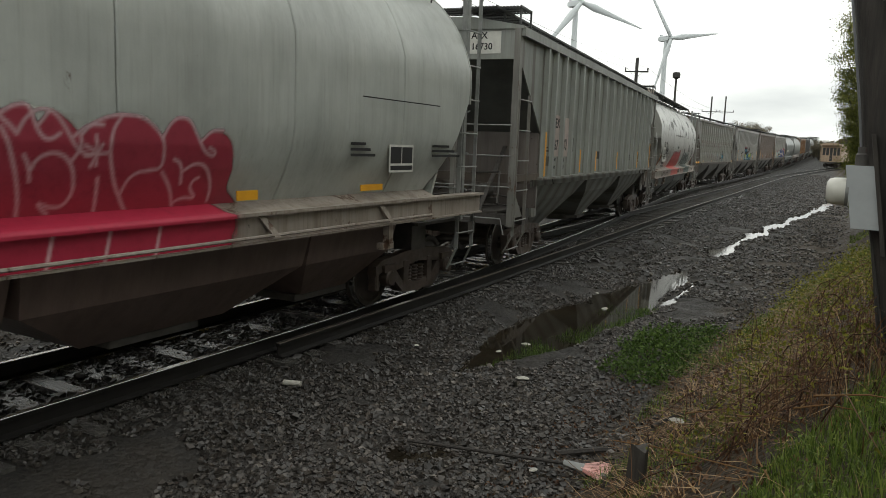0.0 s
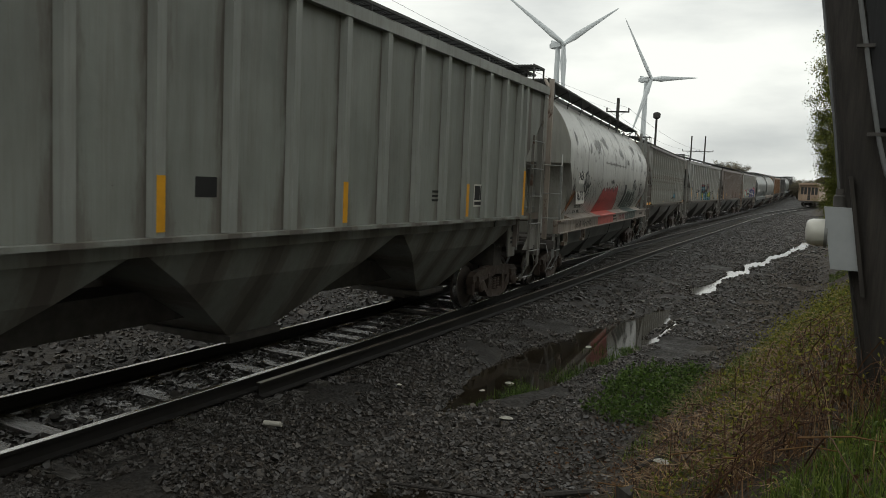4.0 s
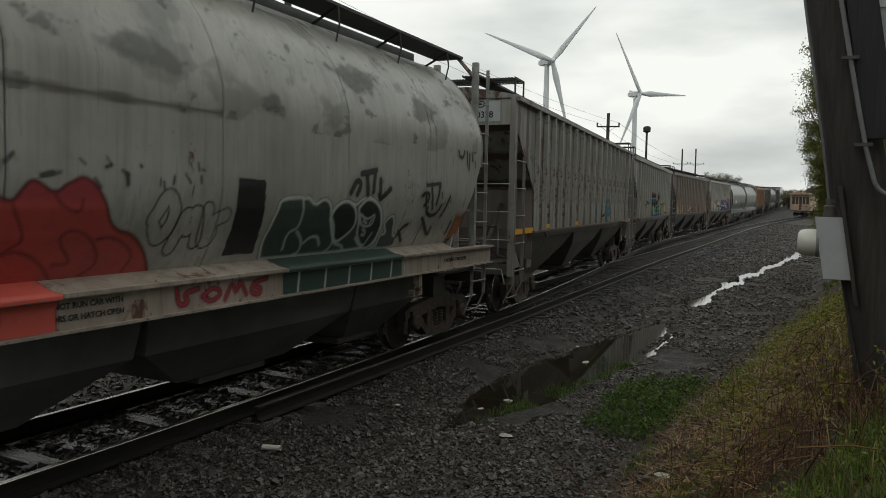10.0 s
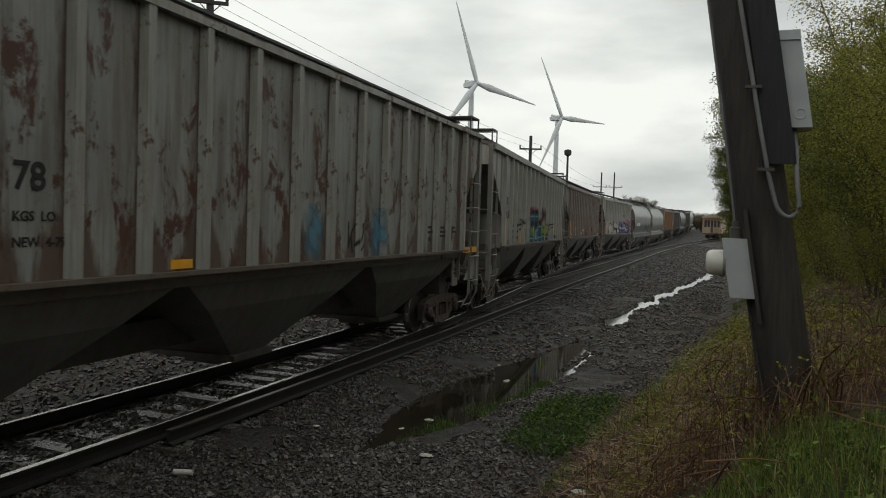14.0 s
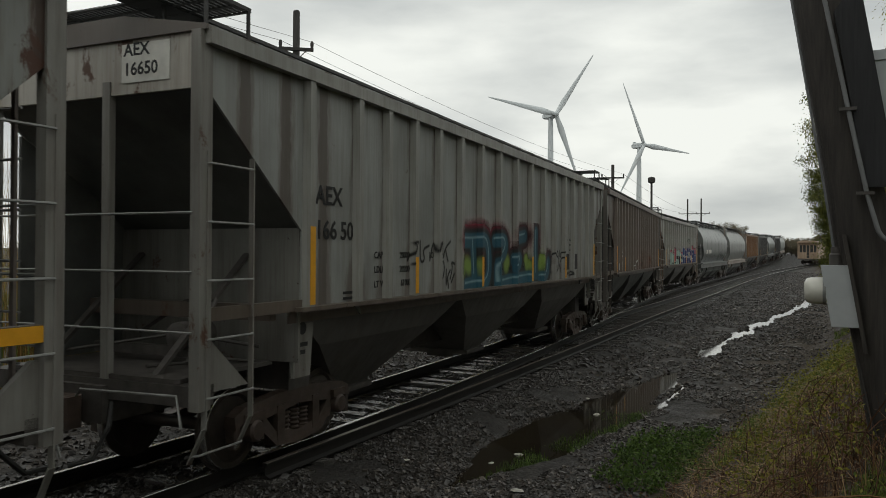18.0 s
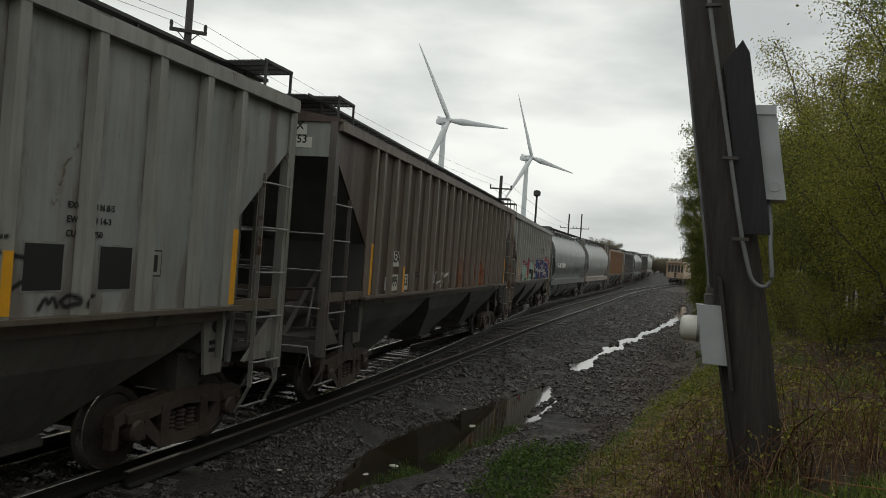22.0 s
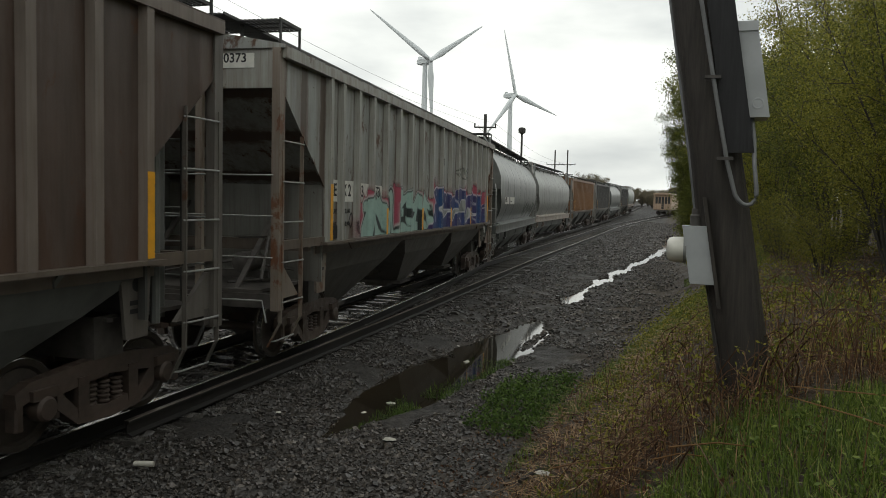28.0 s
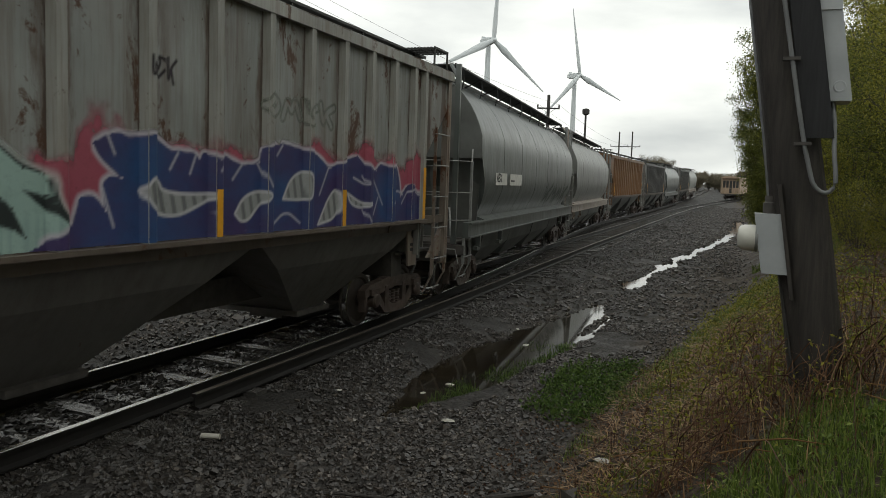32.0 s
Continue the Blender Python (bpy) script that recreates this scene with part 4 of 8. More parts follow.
PAINT = {
    "green_grey": car_paint("weathered_green_grey_paint", (0.27, 0.285, 0.26), (0.15, 0.145, 0.13), 0.10, streak=0.45, ribs=RIBS_A),
    "green_rib": car_paint("green_grey_rib_paint", (0.32, 0.335, 0.31), (0.15, 0.135, 0.12), 0.25, streak=0.4),
    "pale": car_paint("pale_greenish_grey_paint", (0.50, 0.52, 0.485), (0.25, 0.25, 0.225), 0.12, streak=0.35, rough=0.36),
    "silver": car_paint("weathered_pale_grey_paint", (0.36, 0.38, 0.36), (0.15, 0.15, 0.135), 0.2, streak=0.55, rough=0.42),
    "dull_silver": car_paint("streaked_dull_grey_paint", (0.24, 0.25, 0.235), (0.10, 0.10, 0.09), 0.2, streak=0.7, rough=0.4),
    "cream": car_paint("weathered_cream_grey_paint", (0.39, 0.39, 0.355), (0.16, 0.155, 0.135), 0.25, streak=0.4, rough=0.30),
    "sill": car_paint("dirty_white_sill_paint", (0.37, 0.32, 0.275), (0.13, 0.095, 0.07), 0.65, streak=0.7),
    "rust_grey": car_paint("rust_streaked_grey_paint", (0.285, 0.295, 0.28), (0.12, 0.095, 0.075), 0.8, rust=(0.075, 0.032, 0.020), streak=0.85, ribs=RIBS_E),
    "rust_rib": car_paint("rust_edged_rib_paint", (0.33, 0.335, 0.305), (0.12, 0.08, 0.06), 0.8, streak=0.7),
    "light_grey": car_paint("light_grey_paint", (0.319, 0.330, 0.316), (0.165, 0.155, 0.138), 0.3, streak=0.55, ribs=RIBS_B),
    "light_rib": car_paint("light_grey_rib_paint", (0.33, 0.33, 0.305), (0.12, 0.10, 0.08), 0.35, streak=0.5),
    "brown": car_paint("grimy_brown_grey_paint", (0.105, 0.075, 0.062), (0.042, 0.030, 0.024), 0.45, streak=0.7, ribs=RIBS_C),
    "brown_rib": car_paint("grimy_pale_rib_paint", (0.20, 0.165, 0.14), (0.085, 0.065, 0.05), 0.4, streak=0.6),
    "graf_grey": car_paint("scuffed_grey_paint", (0.32, 0.335, 0.32), (0.14, 0.11, 0.09), 0.66, streak=0.75, ribs=RIBS_D),
    "graf_rib": car_paint("rust_scuffed_rib_paint", (0.36, 0.365, 0.335), (0.14, 0.09, 0.065), 0.6, streak=0.7),
    # dark tone that includes the end slopes' shade, shared with hatches and bays
    "dark": plain("dark_paint_with_end_shade", (0.125, 0.13, 0.122), 0.6, 0, 0.4, 1.2),
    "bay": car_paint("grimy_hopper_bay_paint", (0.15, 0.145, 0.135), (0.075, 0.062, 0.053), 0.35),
    "rust_post": car_paint("rust_stained_post_paint", (0.25, 0.215, 0.18), (0.12, 0.075, 0.05), 0.8, rust=(0.13, 0.055, 0.026), streak=0.7),
    "worn_post": car_paint("worn_grey_post_paint", (0.26, 0.255, 0.235), (0.10, 0.082, 0.066), 0.55, streak=0.6),
    "dark_post": car_paint("grimy_dark_post_paint", (0.14, 0.128, 0.115), (0.06, 0.05, 0.042), 0.5, streak=0.6),
    "peeling": car_paint("peeling_white_end_paint", (0.48, 0.46, 0.41), (0.20, 0.15, 0.11), 0.7, streak=0.6),
    "grime_end": car_paint("grimy_grey_end_paint", (0.22, 0.22, 0.20), (0.09, 0.075, 0.065), 0.5, streak=0.7),
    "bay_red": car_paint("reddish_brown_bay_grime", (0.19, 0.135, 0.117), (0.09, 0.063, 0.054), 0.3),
    "rust_sill": car_paint("rusty_dark_sill_paint", (0.13, 0.105, 0.085), (0.05, 0.037, 0.028), 0.6, streak=0.4),
    "rust_end": car_paint("reddish_brown_grime", (0.19, 0.165, 0.15), (0.08, 0.062, 0.055), 0.5),
    "orange": car_paint("rusty_orange_paint", (0.22, 0.11, 0.045), (0.07, 0.04, 0.025), 0.5, streak=0.7),
    "tan": car_paint("faded_tan_paint", (0.50, 0.37, 0.26), (0.22, 0.14, 0.09), 0.3),
    "charcoal": car_paint("charcoal_paint", (0.065, 0.066, 0.064), (0.04, 0.036, 0.032), 0.3),
    "teal_grey": car_paint("bluish_grey_paint", (0.125, 0.14, 0.132), (0.06, 0.06, 0.055), 0.2, rough=0.34),
}


# ---- the leaning utility pole with its boxes ----
def utility_pole():
    base, lean = Vector((0.50, 5.70, 1.45)), Vector((-0.165, -0.012, 1.0))
    p = thing("utility_pole", "leaning weathered wooden utility pole with meter and grey boxes", "utility pole")

    def at(h, right=0.0, front=0.0):
        """A point on the pole's axis at height h above its foot, moved right and towards the camera."""
        q = base + lean * h
        return Vector((q.x + right, q.y - front, q.z))

    g = Geo()
    rings = []
    for i in range(26):
        h = -0.4 + i * 0.38
        r = 0.188 - 0.007 * h + 0.004 * math.sin(i * 1.7)
        c = at(h)
        rings.append([(c.x + r * (1 + 0.02 * math.sin(5 * a + i)) * math.cos(a), c.y + r * math.sin(a), c.z) for a in (2 * math.pi * k / 22 for k in range(22))])
    part("shaft", g.loft(rings), M["pole"], p, "dark grained round shaft")
    # board on the pole's right, made wide and dark to carry the pole's shaded side, and the tall grey cabinet on it
    edges = ((0.06, 3.0), (0.20, 3.17), (0.235, 3.08))
    low = [at(1.86, r, 0.195) for r, _ in edges]
    high = [at(h, r, 0.195) for r, h in edges]
    face = low + high[::-1]
    part("backing_board", Geo().prism(face, [p + Vector((0, 0.035, 0)) for p in face]), M["board"], p, "dark weathered upright board with a split top")
    c0, c1 = at(2.10, 0.285, 0.02), at(2.72, 0.285, 0.02)
    ring = ((-0.078, -0.13, 0), (0.078, -0.13, 0), (0.078, 0.13, 0), (-0.078, 0.13, 0))
    cab = part("cabinet", Geo().prism([c0 + Vector(o) for o in ring], [c1 + Vector(o) for o in ring]), M["box"], p, "tall grey enamelled cabinet")
    part("cabinet_lid", Geo().prism([c1 + Vector((x * 1.08, y * 1.08, -0.05)) for x, y, z in ring], [c1 + Vector((x * 1.04, y * 1.04, 0.015)) for x, y, z in ring]), M["box"], cab)
    part("knockout", Geo().turned([(0.0, -0.004), (0.027, -0.004), (0.029, -0.007), (0.036, -0.007), (0.038, 0.0)], c0 + Vector((0.0, -0.13, 0.09)), "y", 18), M["box"], cab)
    # meter socket on the left, with its glass cover
    d0, d1 = at(0.96, -0.20, 0.05), at(1.36, -0.20, 0.05)
    ring = ((-0.085, -0.10, 0), (0.075, -0.13, 0), (0.075, 0.10, 0), (-0.085, 0.10, 0))
    sock = part("meter_socket", Geo().prism([d0 + Vector(o) for o in ring], [d1 + Vector(o) for o in ring]), M["box"], p, "grey steel meter socket box")
    part("meter_cover", Geo().turned([(0.085, 0.0), (0.09, -0.02), (0.088, -0.09), (0.08, -0.115), (0.06, -0.13), (0.0, -0.135)], (d0 + d1) / 2 + Vector((-0.085, -0.01, 0.03)), "x", 20), M["glass"], sock, "clouded glass meter cover")
    part("meter_ring", Geo().turned([(0.097, 0.0), (0.097, -0.02), (0.088, -0.02), (0.088, 0.0)], (d0 + d1) / 2 + Vector((-0.085, -0.01, 0.03)), "x", 20), M["galv"], sock)
    e0, e1 = at(0.8, -0.115, 0.10), at(1.56, -0.115, 0.10)
    part("meter_board", Geo().prism([e0 + Vector(o) for o in ((-0.012, -0.1, 0), (0.012, -0.1, 0), (0.012, 0.1, 0), (-0.012, 0.1, 0))],
                                    [e1 + Vector(o) for o in ((-0.012, -0.1, 0), (0.012, -0.1, 0), (0.012, 0.1, 0), (-0.012, 0.1, 0))]), M["pole"], p)
    part("riser_fitting", Geo().turned([(0.045, 0), (0.045, 0.07), (0.035, 0.08), (0.035, 0.12)], at(1.36, -0.19, 0.05), "z", 12), M["under"], sock)
    # conduit: down the front, a loop, and up to the cabinet
    pts = [at(8.6, -0.02, 0.19), at(5.0, 0.0, 0.20), at(3.2, 0.015, 0.215), at(2.05, 0.045, 0.225), at(1.80, 0.055, 0.225)] + [at(1.62 - 0.11 * math.sin(a), 0.145 - 0.072 * math.cos(a), 0.225) for a in (math.pi * k / 8 for k in range(9))] + [at(1.78, 0.225, 0.20), at(1.95, 0.25, 0.14), at(2.12, 0.26, 0.08)]
    con = part("conduit", Geo().tube(pts, 0.0145, 10), M["conduit"], p, "grey conduit looping under the cabinet")
    for h in (1.82, 2.36, 3.4, 4.4):
        c = at(h, 0.045 if h < 1.9 else 0.035, 0.215)
        part("clamp", Geo().box(c.x - 0.05, c.x + 0.05, c.y - 0.027, c.y + 0.012, c.z - 0.010, c.z + 0.010), M["under"], con)
    part("service_cable", Geo().tube([at(8.6, -0.14, 0.08), at(4, -0.165, 0.07), at(2.2, -0.178, 0.08), at(1.85, -0.18, 0.08), at(1.62, -0.185, 0.07), at(1.48, -0.19, 0.06)], 0.009, 6), M["conduit"], p)
    part("ground_wire", Geo().tube([at(0.98, -0.17, 0.06), at(0.4, -0.16, 0.12), at(0.1, -0.12, 0.18), at(-0.2, -0.1, 0.2)], 0.010, 6), M["farpole"], p)


utility_pole()


# ---- wind turbines ----
def blade_mesh():
    rings = []
    for r, c, t, tw in ((1.2, 1.0, 1.0, 0), (3, 1.1, 1.0, 10), (9, 1.75, 0.6, 12), (18, 1.3, 0.4, 6), (28, 0.9, 0.26, 3), (38, 0.55, 0.16, 1), (44.5, 0.3, 0.08, 0), (46, 0.06, 0.03, 0)):
        a = radians(tw)
        ring = []
        for k in range(10):
            u = 2 * math.pi * k / 10
            x, y = c * math.cos(u) * 1.15, t * math.sin(u) * 1.15
            ring.append((x * math.cos(a) - y * math.sin(a), x * math.sin(a) + y * math.cos(a), r))
        rings.append(ring)
    return Geo().loft(rings).mesh("blade")


def wind_turbine(az, dist, hub, face, angle):
    """A three-bladed turbine; face: how far the rotor is turned, angle: that of its first blade."""
    x, y = -dist * math.sin(radians(az)), dist * math.cos(radians(az))
    ground = land(x, y) - 0.4
    t = thing("wind_turbine", "white three-bladed wind turbine beyond the railway", "wind turbine", "wind turbines")
    t.matrix_basis = pose(x, y, ground, 0, 0, az + face)
    part("tower", Geo().turned([(2.15, 0), (1.95, 0.35 * hub), (1.55, 0.8 * hub), (1.35, hub - 1.6)], (0, 4.2, 0), n=24), M["turbine"], t)
    part("nacelle", Geo().loft([[(sx * w, yy, hub + sz * h + dz) for sx, sz in ((-1, -0.7), (-0.7, -1), (0.7, -1), (1, -0.7), (1, 0.7), (0.7, 1), (-0.7, 1), (-1, 0.7))] for yy, w, h, dz in ((0.8, 1.5, 1.6, 0), (3, 1.9, 1.95, 0), (8.5, 1.8, 1.8, 0.1), (10.5, 1.2, 1.2, 0.3))]), M["turbine"], t)
    part("cooler", Geo().box(-1.2, 1.2, 8.2, 9.2, hub + 1.8, hub + 3.0), M["turbine"], t)
    rotor = part("rotor", Geo().turned([(0.2, -2.6), (1.0, -2.1), (1.55, -0.9), (1.6, 0.6), (1.3, 0.9)], (0, 0, 0), "y", 20), M["turbine"], t, "hub with three tapered blades", m=pose(0, 0, hub, 0, -angle, 0))
    me = once("blade", blade_mesh)
    for k in range(3):
        part("blade", me, M["turbine"], rotor, m=pose(0, -0.6, 0, 0, 90 + 120 * k, 0))
    return t, rotor


turbine_near, rotor_near = wind_turbine(18.47, 432, 77.3, 38, 0)
turbine_far, rotor_far = wind_turbine(12.08, 548, 75.2, 46, 0)


# ---- line poles, wires and the yard lamp ----
def line_pole(az, dist, top, arm=None, name="line_pole"):
    x, y = -dist * math.sin(radians(az)), dist * math.cos(radians(az))
    g = land(x, y) - 0.3
    p = thing(name, "dark wooden line pole with a crossarm beyond the train", "line pole", "line poles")
    p.matrix_basis = pose(x, y, 0, 0, 0, az)
    part("shaft", Geo().turned([(0.17, g), (0.13, top - 0.05), (0.10, top)], n=10), M["farpole"], p)
    if arm:
        z, w = arm
        a = part("crossarm", Geo().box(-w, w, -0.18, -0.06, z - 0.06, z + 0.06), M["farpole"], p)
        for s in (-1, 1):
            part("insulator", Geo().turned([(0.05, z + 0.06), (0.07, z + 0.22), (0.05, z + 0.32), (0.02, z + 0.34)], (s * (w - 0.06), -0.12, 0), n=8), M["farpole"], a)
            part("brace", Geo().bar((s * w * 0.6, -0.14, z - 0.04), (0, -0.14, z - 0.45), 0.04, 0.03), M["farpole"], a)
    return p


CAMZ = 2.9
POLES = [(37.85, 30.0, 0.313, (0.262, 0.66)), (14.25, 66.0, 0.1157, (0.0985, 0.95)), (9.0, 150.0, 0.0705, (0.052, 1.6)), (8.08, 158.0, 0.0709, (0.052, 1.6))]
for az, dist, e, (ea, w) in POLES:
    line_pole(az, dist, CAMZ + e * dist, (CAMZ + ea * dist, w))


def wire(a, b, sag, r=0.008):
    a, b = Vector(a), Vector(b)
    pts = [a.lerp(b, i / 16) - Vector((0, 0, sag * 4 * (i / 16) * (1 - i / 16))) for i in range(17)]
    ob = part("overhead_wire", Geo().tube(pts, r, 5), M["black"])
    tagged(ob, "thin dark overhead wire strung between line poles", "wire", "overhead wires")


def pole_point(i, side):
    az, dist, e, (ea, w) = POLES[i]
    c, s = math.cos(radians(az)), math.sin(radians(az))
    return (-dist * s + side * w * c, dist * c + side * w * s, CAMZ + ea * dist + 0.34)


for s in (-0.9, 0.9):
    wire(pole_point(0, s), pole_point(1, s), 0.5)
    wire(pole_point(1, s), pole_point(2, s), 0.7, 0.012)
    wire((pole_point(0, s)[0] - 8, -22, 12.2), pole_point(0, s), 0.5)


def yard_lamp():
    az, dist = 11.5, 95.0
    x, y, top = -dist * math.sin(radians(az)), dist * math.cos(radians(az)), CAMZ + 0.0985 * dist
    p = thing("yard_lamp", "dark mast with a drum-shaped yard lamp", "lamp post")
    p.matrix_basis = pose(x, y, 0, 0, 0, az)
    part("mast", Geo().turned([(0.16, land(x, y) - 0.3), (0.12, top - 0.7), (0.10, top - 0.5)], n=10), M["farpole"], p)
    part("lamp_head", Geo().turned([(0.12, top - 0.75), (0.42, top - 0.6), (0.45, top - 0.15), (0.35, top), (0.05, top + 0.08)], n=14), M["farpole"], p)


yard_lamp()


# ---- loose stones, grass and thickets ----
def soup(name, verts, faces, material, label, category, kind="stuff", smooth_it=False):
    """One mesh from numpy arrays: verts (n, 3) and faces (m, 3 or 4)."""
    me = bpy.data.meshes.new(name)
    k = faces.shape[1]
    me.vertices.add(len(verts))
    me.vertices.foreach_set("co", np.ascontiguousarray(verts, np.float32).ravel())
    me.loops.add(faces.size)
    me.loops.foreach_set("vertex_index", np.ascontiguousarray(faces, np.int32).ravel())
    me.polygons.add(len(faces))
    me.polygons.foreach_set("loop_start", np.arange(0, faces.size, k, dtype=np.int32))
    me.update(calc_edges=True)
    me.validate()
    if smooth_it:
        me.shade_smooth()
    else:
        me.shade_flat()
    me.materials.append(material)
    ob = new(name, me)
    if label:
        tagged(ob, label, category, kind=kind)
    return ob


rng = np.random.default_rng(7)


def turns(n):
    """Random rotation matrices."""
    q = rng.normal(size=(n, 4))
    q /= np.linalg.norm(q, axis=1)[:, None]
    w, x, y, z = q.T
    return np.stack([1 - 2 * (y * y + z * z), 2 * (x * y - z * w), 2 * (x * z + y * w), 2 * (x * y + z * w), 1 - 2 * (x * x + z * z), 2 * (y * z - x * w), 2 * (x * z - y * w), 2 * (y * z + x * w), 1 - 2 * (x * x + y * y)], -1).reshape(n, 3, 3)


def ground_z(x, y):
    z = land(x, y)
    if -13 < x < 8 and -8 < y < 90:
        z += 0.035 * noise.noise((x * 0.9, y * 0.9, 0)) + 0.018 * noise.noise((x * 3.1, y * 3.1, 4)) - wet_dip(x, y)
    return z


def stones(name, n, x0, x1, y0, y1, size, label, near=1.0, bank=True):
    """Angular ballast stones, denser towards the camera."""
    xs = rng.uniform(x0, x1, n)
    ys = y0 + (y1 - y0) * rng.random(n) ** near
    keep, zs = [], []
    for x, y in zip(xs, ys):
        z = ground_z(x, y)
        toe = -1.75 + 1.7 * smooth(8, 26, y)
        ok = z - rise(y) > -0.055 or rng.random() < 0.09
        ok = ok and not (bank and x > toe - 0.75 + 1.1 * rng.random())
        ok = ok and not (bank and noise.noise((x * 0.7, y * 0.7, 9)) + 0.3 * noise.noise((x * 3.3, y * 3.3, 5)) > 0.30)
        keep.append(ok)
        zs.append(z)
    keep = np.array(keep)
    xs, ys, zs = xs[keep], ys[keep], np.array(zs)[keep]
    m = len(xs)
    cube = np.array([(-1, -1, -1), (1, -1, -1), (1, 1, -1), (-1, 1, -1), (-1, -1, 1), (1, -1, 1), (1, 1, 1), (-1, 1, 1)], float)
    shape = cube[None] * rng.uniform(0.45, 1.0, (m, 8, 1)) * rng.uniform(0.55, 1.0, (m, 1, 3))
    s = size * np.exp(rng.normal(0, 0.32, (m, 1, 1)))
    v = np.einsum("nij,nkj->nki", turns(m), shape) * s
    v[:, :, 2] *= 0.75
    v += np.stack([xs, ys, zs + 0.25 * s[:, 0, 0]], -1)[:, None]
    quads = np.array([(0, 3, 2, 1), (4, 5, 6, 7), (0, 1, 5, 4), (1, 2, 6, 5), (2, 3, 7, 6), (3, 0, 4, 7)])
    f = (quads[None] + 8 * np.arange(m)[:, None, None]).reshape(-1, 4)
    soup(name, v.reshape(-1, 3), f, M["stone"], label, "gravel")


stones("gravel", 66000, -6.15, -0.4, 3.6, 17.0, 0.0225, "loose angular grey ballast stones, dark and wet", 1.25)
stones("gravel", 16000, -6.3, 0.5, 16.0, 45.0, 0.036, "loose grey ballast stones further along the track", 1.3)
stones("gravel", 15000, -6.3, 1.5, 40.0, 112.0, 0.055, "coarse grey ballast far along the track", 1.2)
stones("gravel", 14000, -15.0, -7.9, 1.5, 24.0, 0.036, "loose grey ballast beyond the running track", 1.2, False)
stones("gravel", 11000, -7.6, -6.2, 1.5, 30.0, 0.034, "ballast stones between the rails", 1.2, False)


def blades(name, spots, height, width, material, label, category, bend=0.5, wild=0.4, flow=0.0, kind="stuff", low=0.0):
    """Tapered bent ribbons growing from (x, y) spots."""
    spots = np.asarray(spots)
    n = len(spots)
    z = np.array([ground_z(x, y) for x, y in spots]) - 0.01
    h = height * np.exp(rng.normal(0, 0.3, n))
    a = rng.uniform(0, 2 * np.pi, n)
    if flow:
        # tufts share a lie, turning slowly across the slope
        a = np.array([7.0 * noise.noise((x * flow, y * flow, 51)) for x, y in spots]) + 0.55 * rng.normal(0, 1, n)
    lean = np.minimum(low + np.abs(rng.normal(0, wild, n)), 1.45)
    d = np.stack([np.cos(a), np.sin(a)], -1)
    w = width * rng.uniform(0.6, 1.3, n)
    side = np.stack([-d[:, 1], d[:, 0]], -1) * w[:, None]
    rows = []
    for k, (t, ww) in enumerate(((0, 1.0), (0.4, 0.8), (0.75, 0.5), (1.0, 0.08))):
        off = d * (h * (np.sin(lean) * t + 0.35 * bend * lean * t * t))[:, None]
        zz = z + h * t * np.cos(np.clip(lean * (0.7 + bend * t), 0, 1.45))
        for s in (-1, 1):
            rows.append(np.concatenate([spots + off + s * side * ww, zz[:, None]], 1))
    v = np.stack(rows, 1).reshape(-1, 3)
    q = np.array([(0, 1, 3, 2), (2, 3, 5, 4), (4, 5, 7, 6)])
    f = (q[None] + 8 * np.arange(n)[:, None, None]).reshape(-1, 4)
    return soup(name, v, f, material, label, category, kind)


def toe_at(y):
    return -1.75 + 1.7 * smooth(8, 26, y)


def scatter(n, x0, x1, y0, y1, test):
    out = []
    while len(out) < n:
        x, y = rng.uniform(x0, x1), rng.uniform(y0, y1)
        if test(x, y):
            out.append((x, y))
    return out


def patch(x, y, scale, seed):
    return noise.noise((x * scale, y * scale, seed))


def grassy(x, y):
    """Where the green grass grows: the part of the bank nearest the eye."""
    return x > -0.12 + 0.5 * (y - 4.45) + 0.15 * patch(x, y, 3.0, 9) and y < 4.9 + 0.55 * patch(x, y, 1.6, 3) + 0.25 * patch(x, y, 4.5, 13)


def tangled(x, y):
    return 0.05 < x - toe_at(y) and not grassy(x, y)


blades("grass", scatter(52000, -1.3, 4.0, 2.0, 5.6, grassy), 0.085, 0.0036, M["grass"], "lush green spring grass on the bank", "grass", 0.8, 0.55)
blades("grass", scatter(700, -1.3, 4.0, 2.4, 5.6, grassy), 0.17, 0.003, M["straw"], "pale dead blades among the green grass", "dead grass", 0.8, 0.7)
blades("dead_grass", scatter(3600, -1.6, 1.8, 3.6, 11.5, lambda x, y: tangled(x, y) and 0.4 < x - toe_at(y) < 2.2 and patch(x, y, 1.9, 5) > 0.06), 0.22, 0.0050, M["straw"], "tangled tufts of brown dead grass on the bank", "dead grass", 1.0, 0.5, low=0.75)
blades("dead_grass", scatter(3400, -1.7, 2.4, 3.6, 11.0, lambda x, y: tangled(x, y) and x - toe_at(y) > 0.3 and patch(x, y, 1.7, 15) > 0.05), 0.24, 0.0050, M["straw"], "flattened straw lying on the slope", "dead grass", 1.2, 0.45, 3.5, low=0.85)
blades("dead_grass", scatter(1500, -1.9, 2.0, 4.4, 11.0, lambda x, y: -0.3 < x - toe_at(y) and not grassy(x, y)), 0.22, 0.003, M["straw"], "loose straws on the soil", "dead grass", 1.2, 0.4, low=1.0)
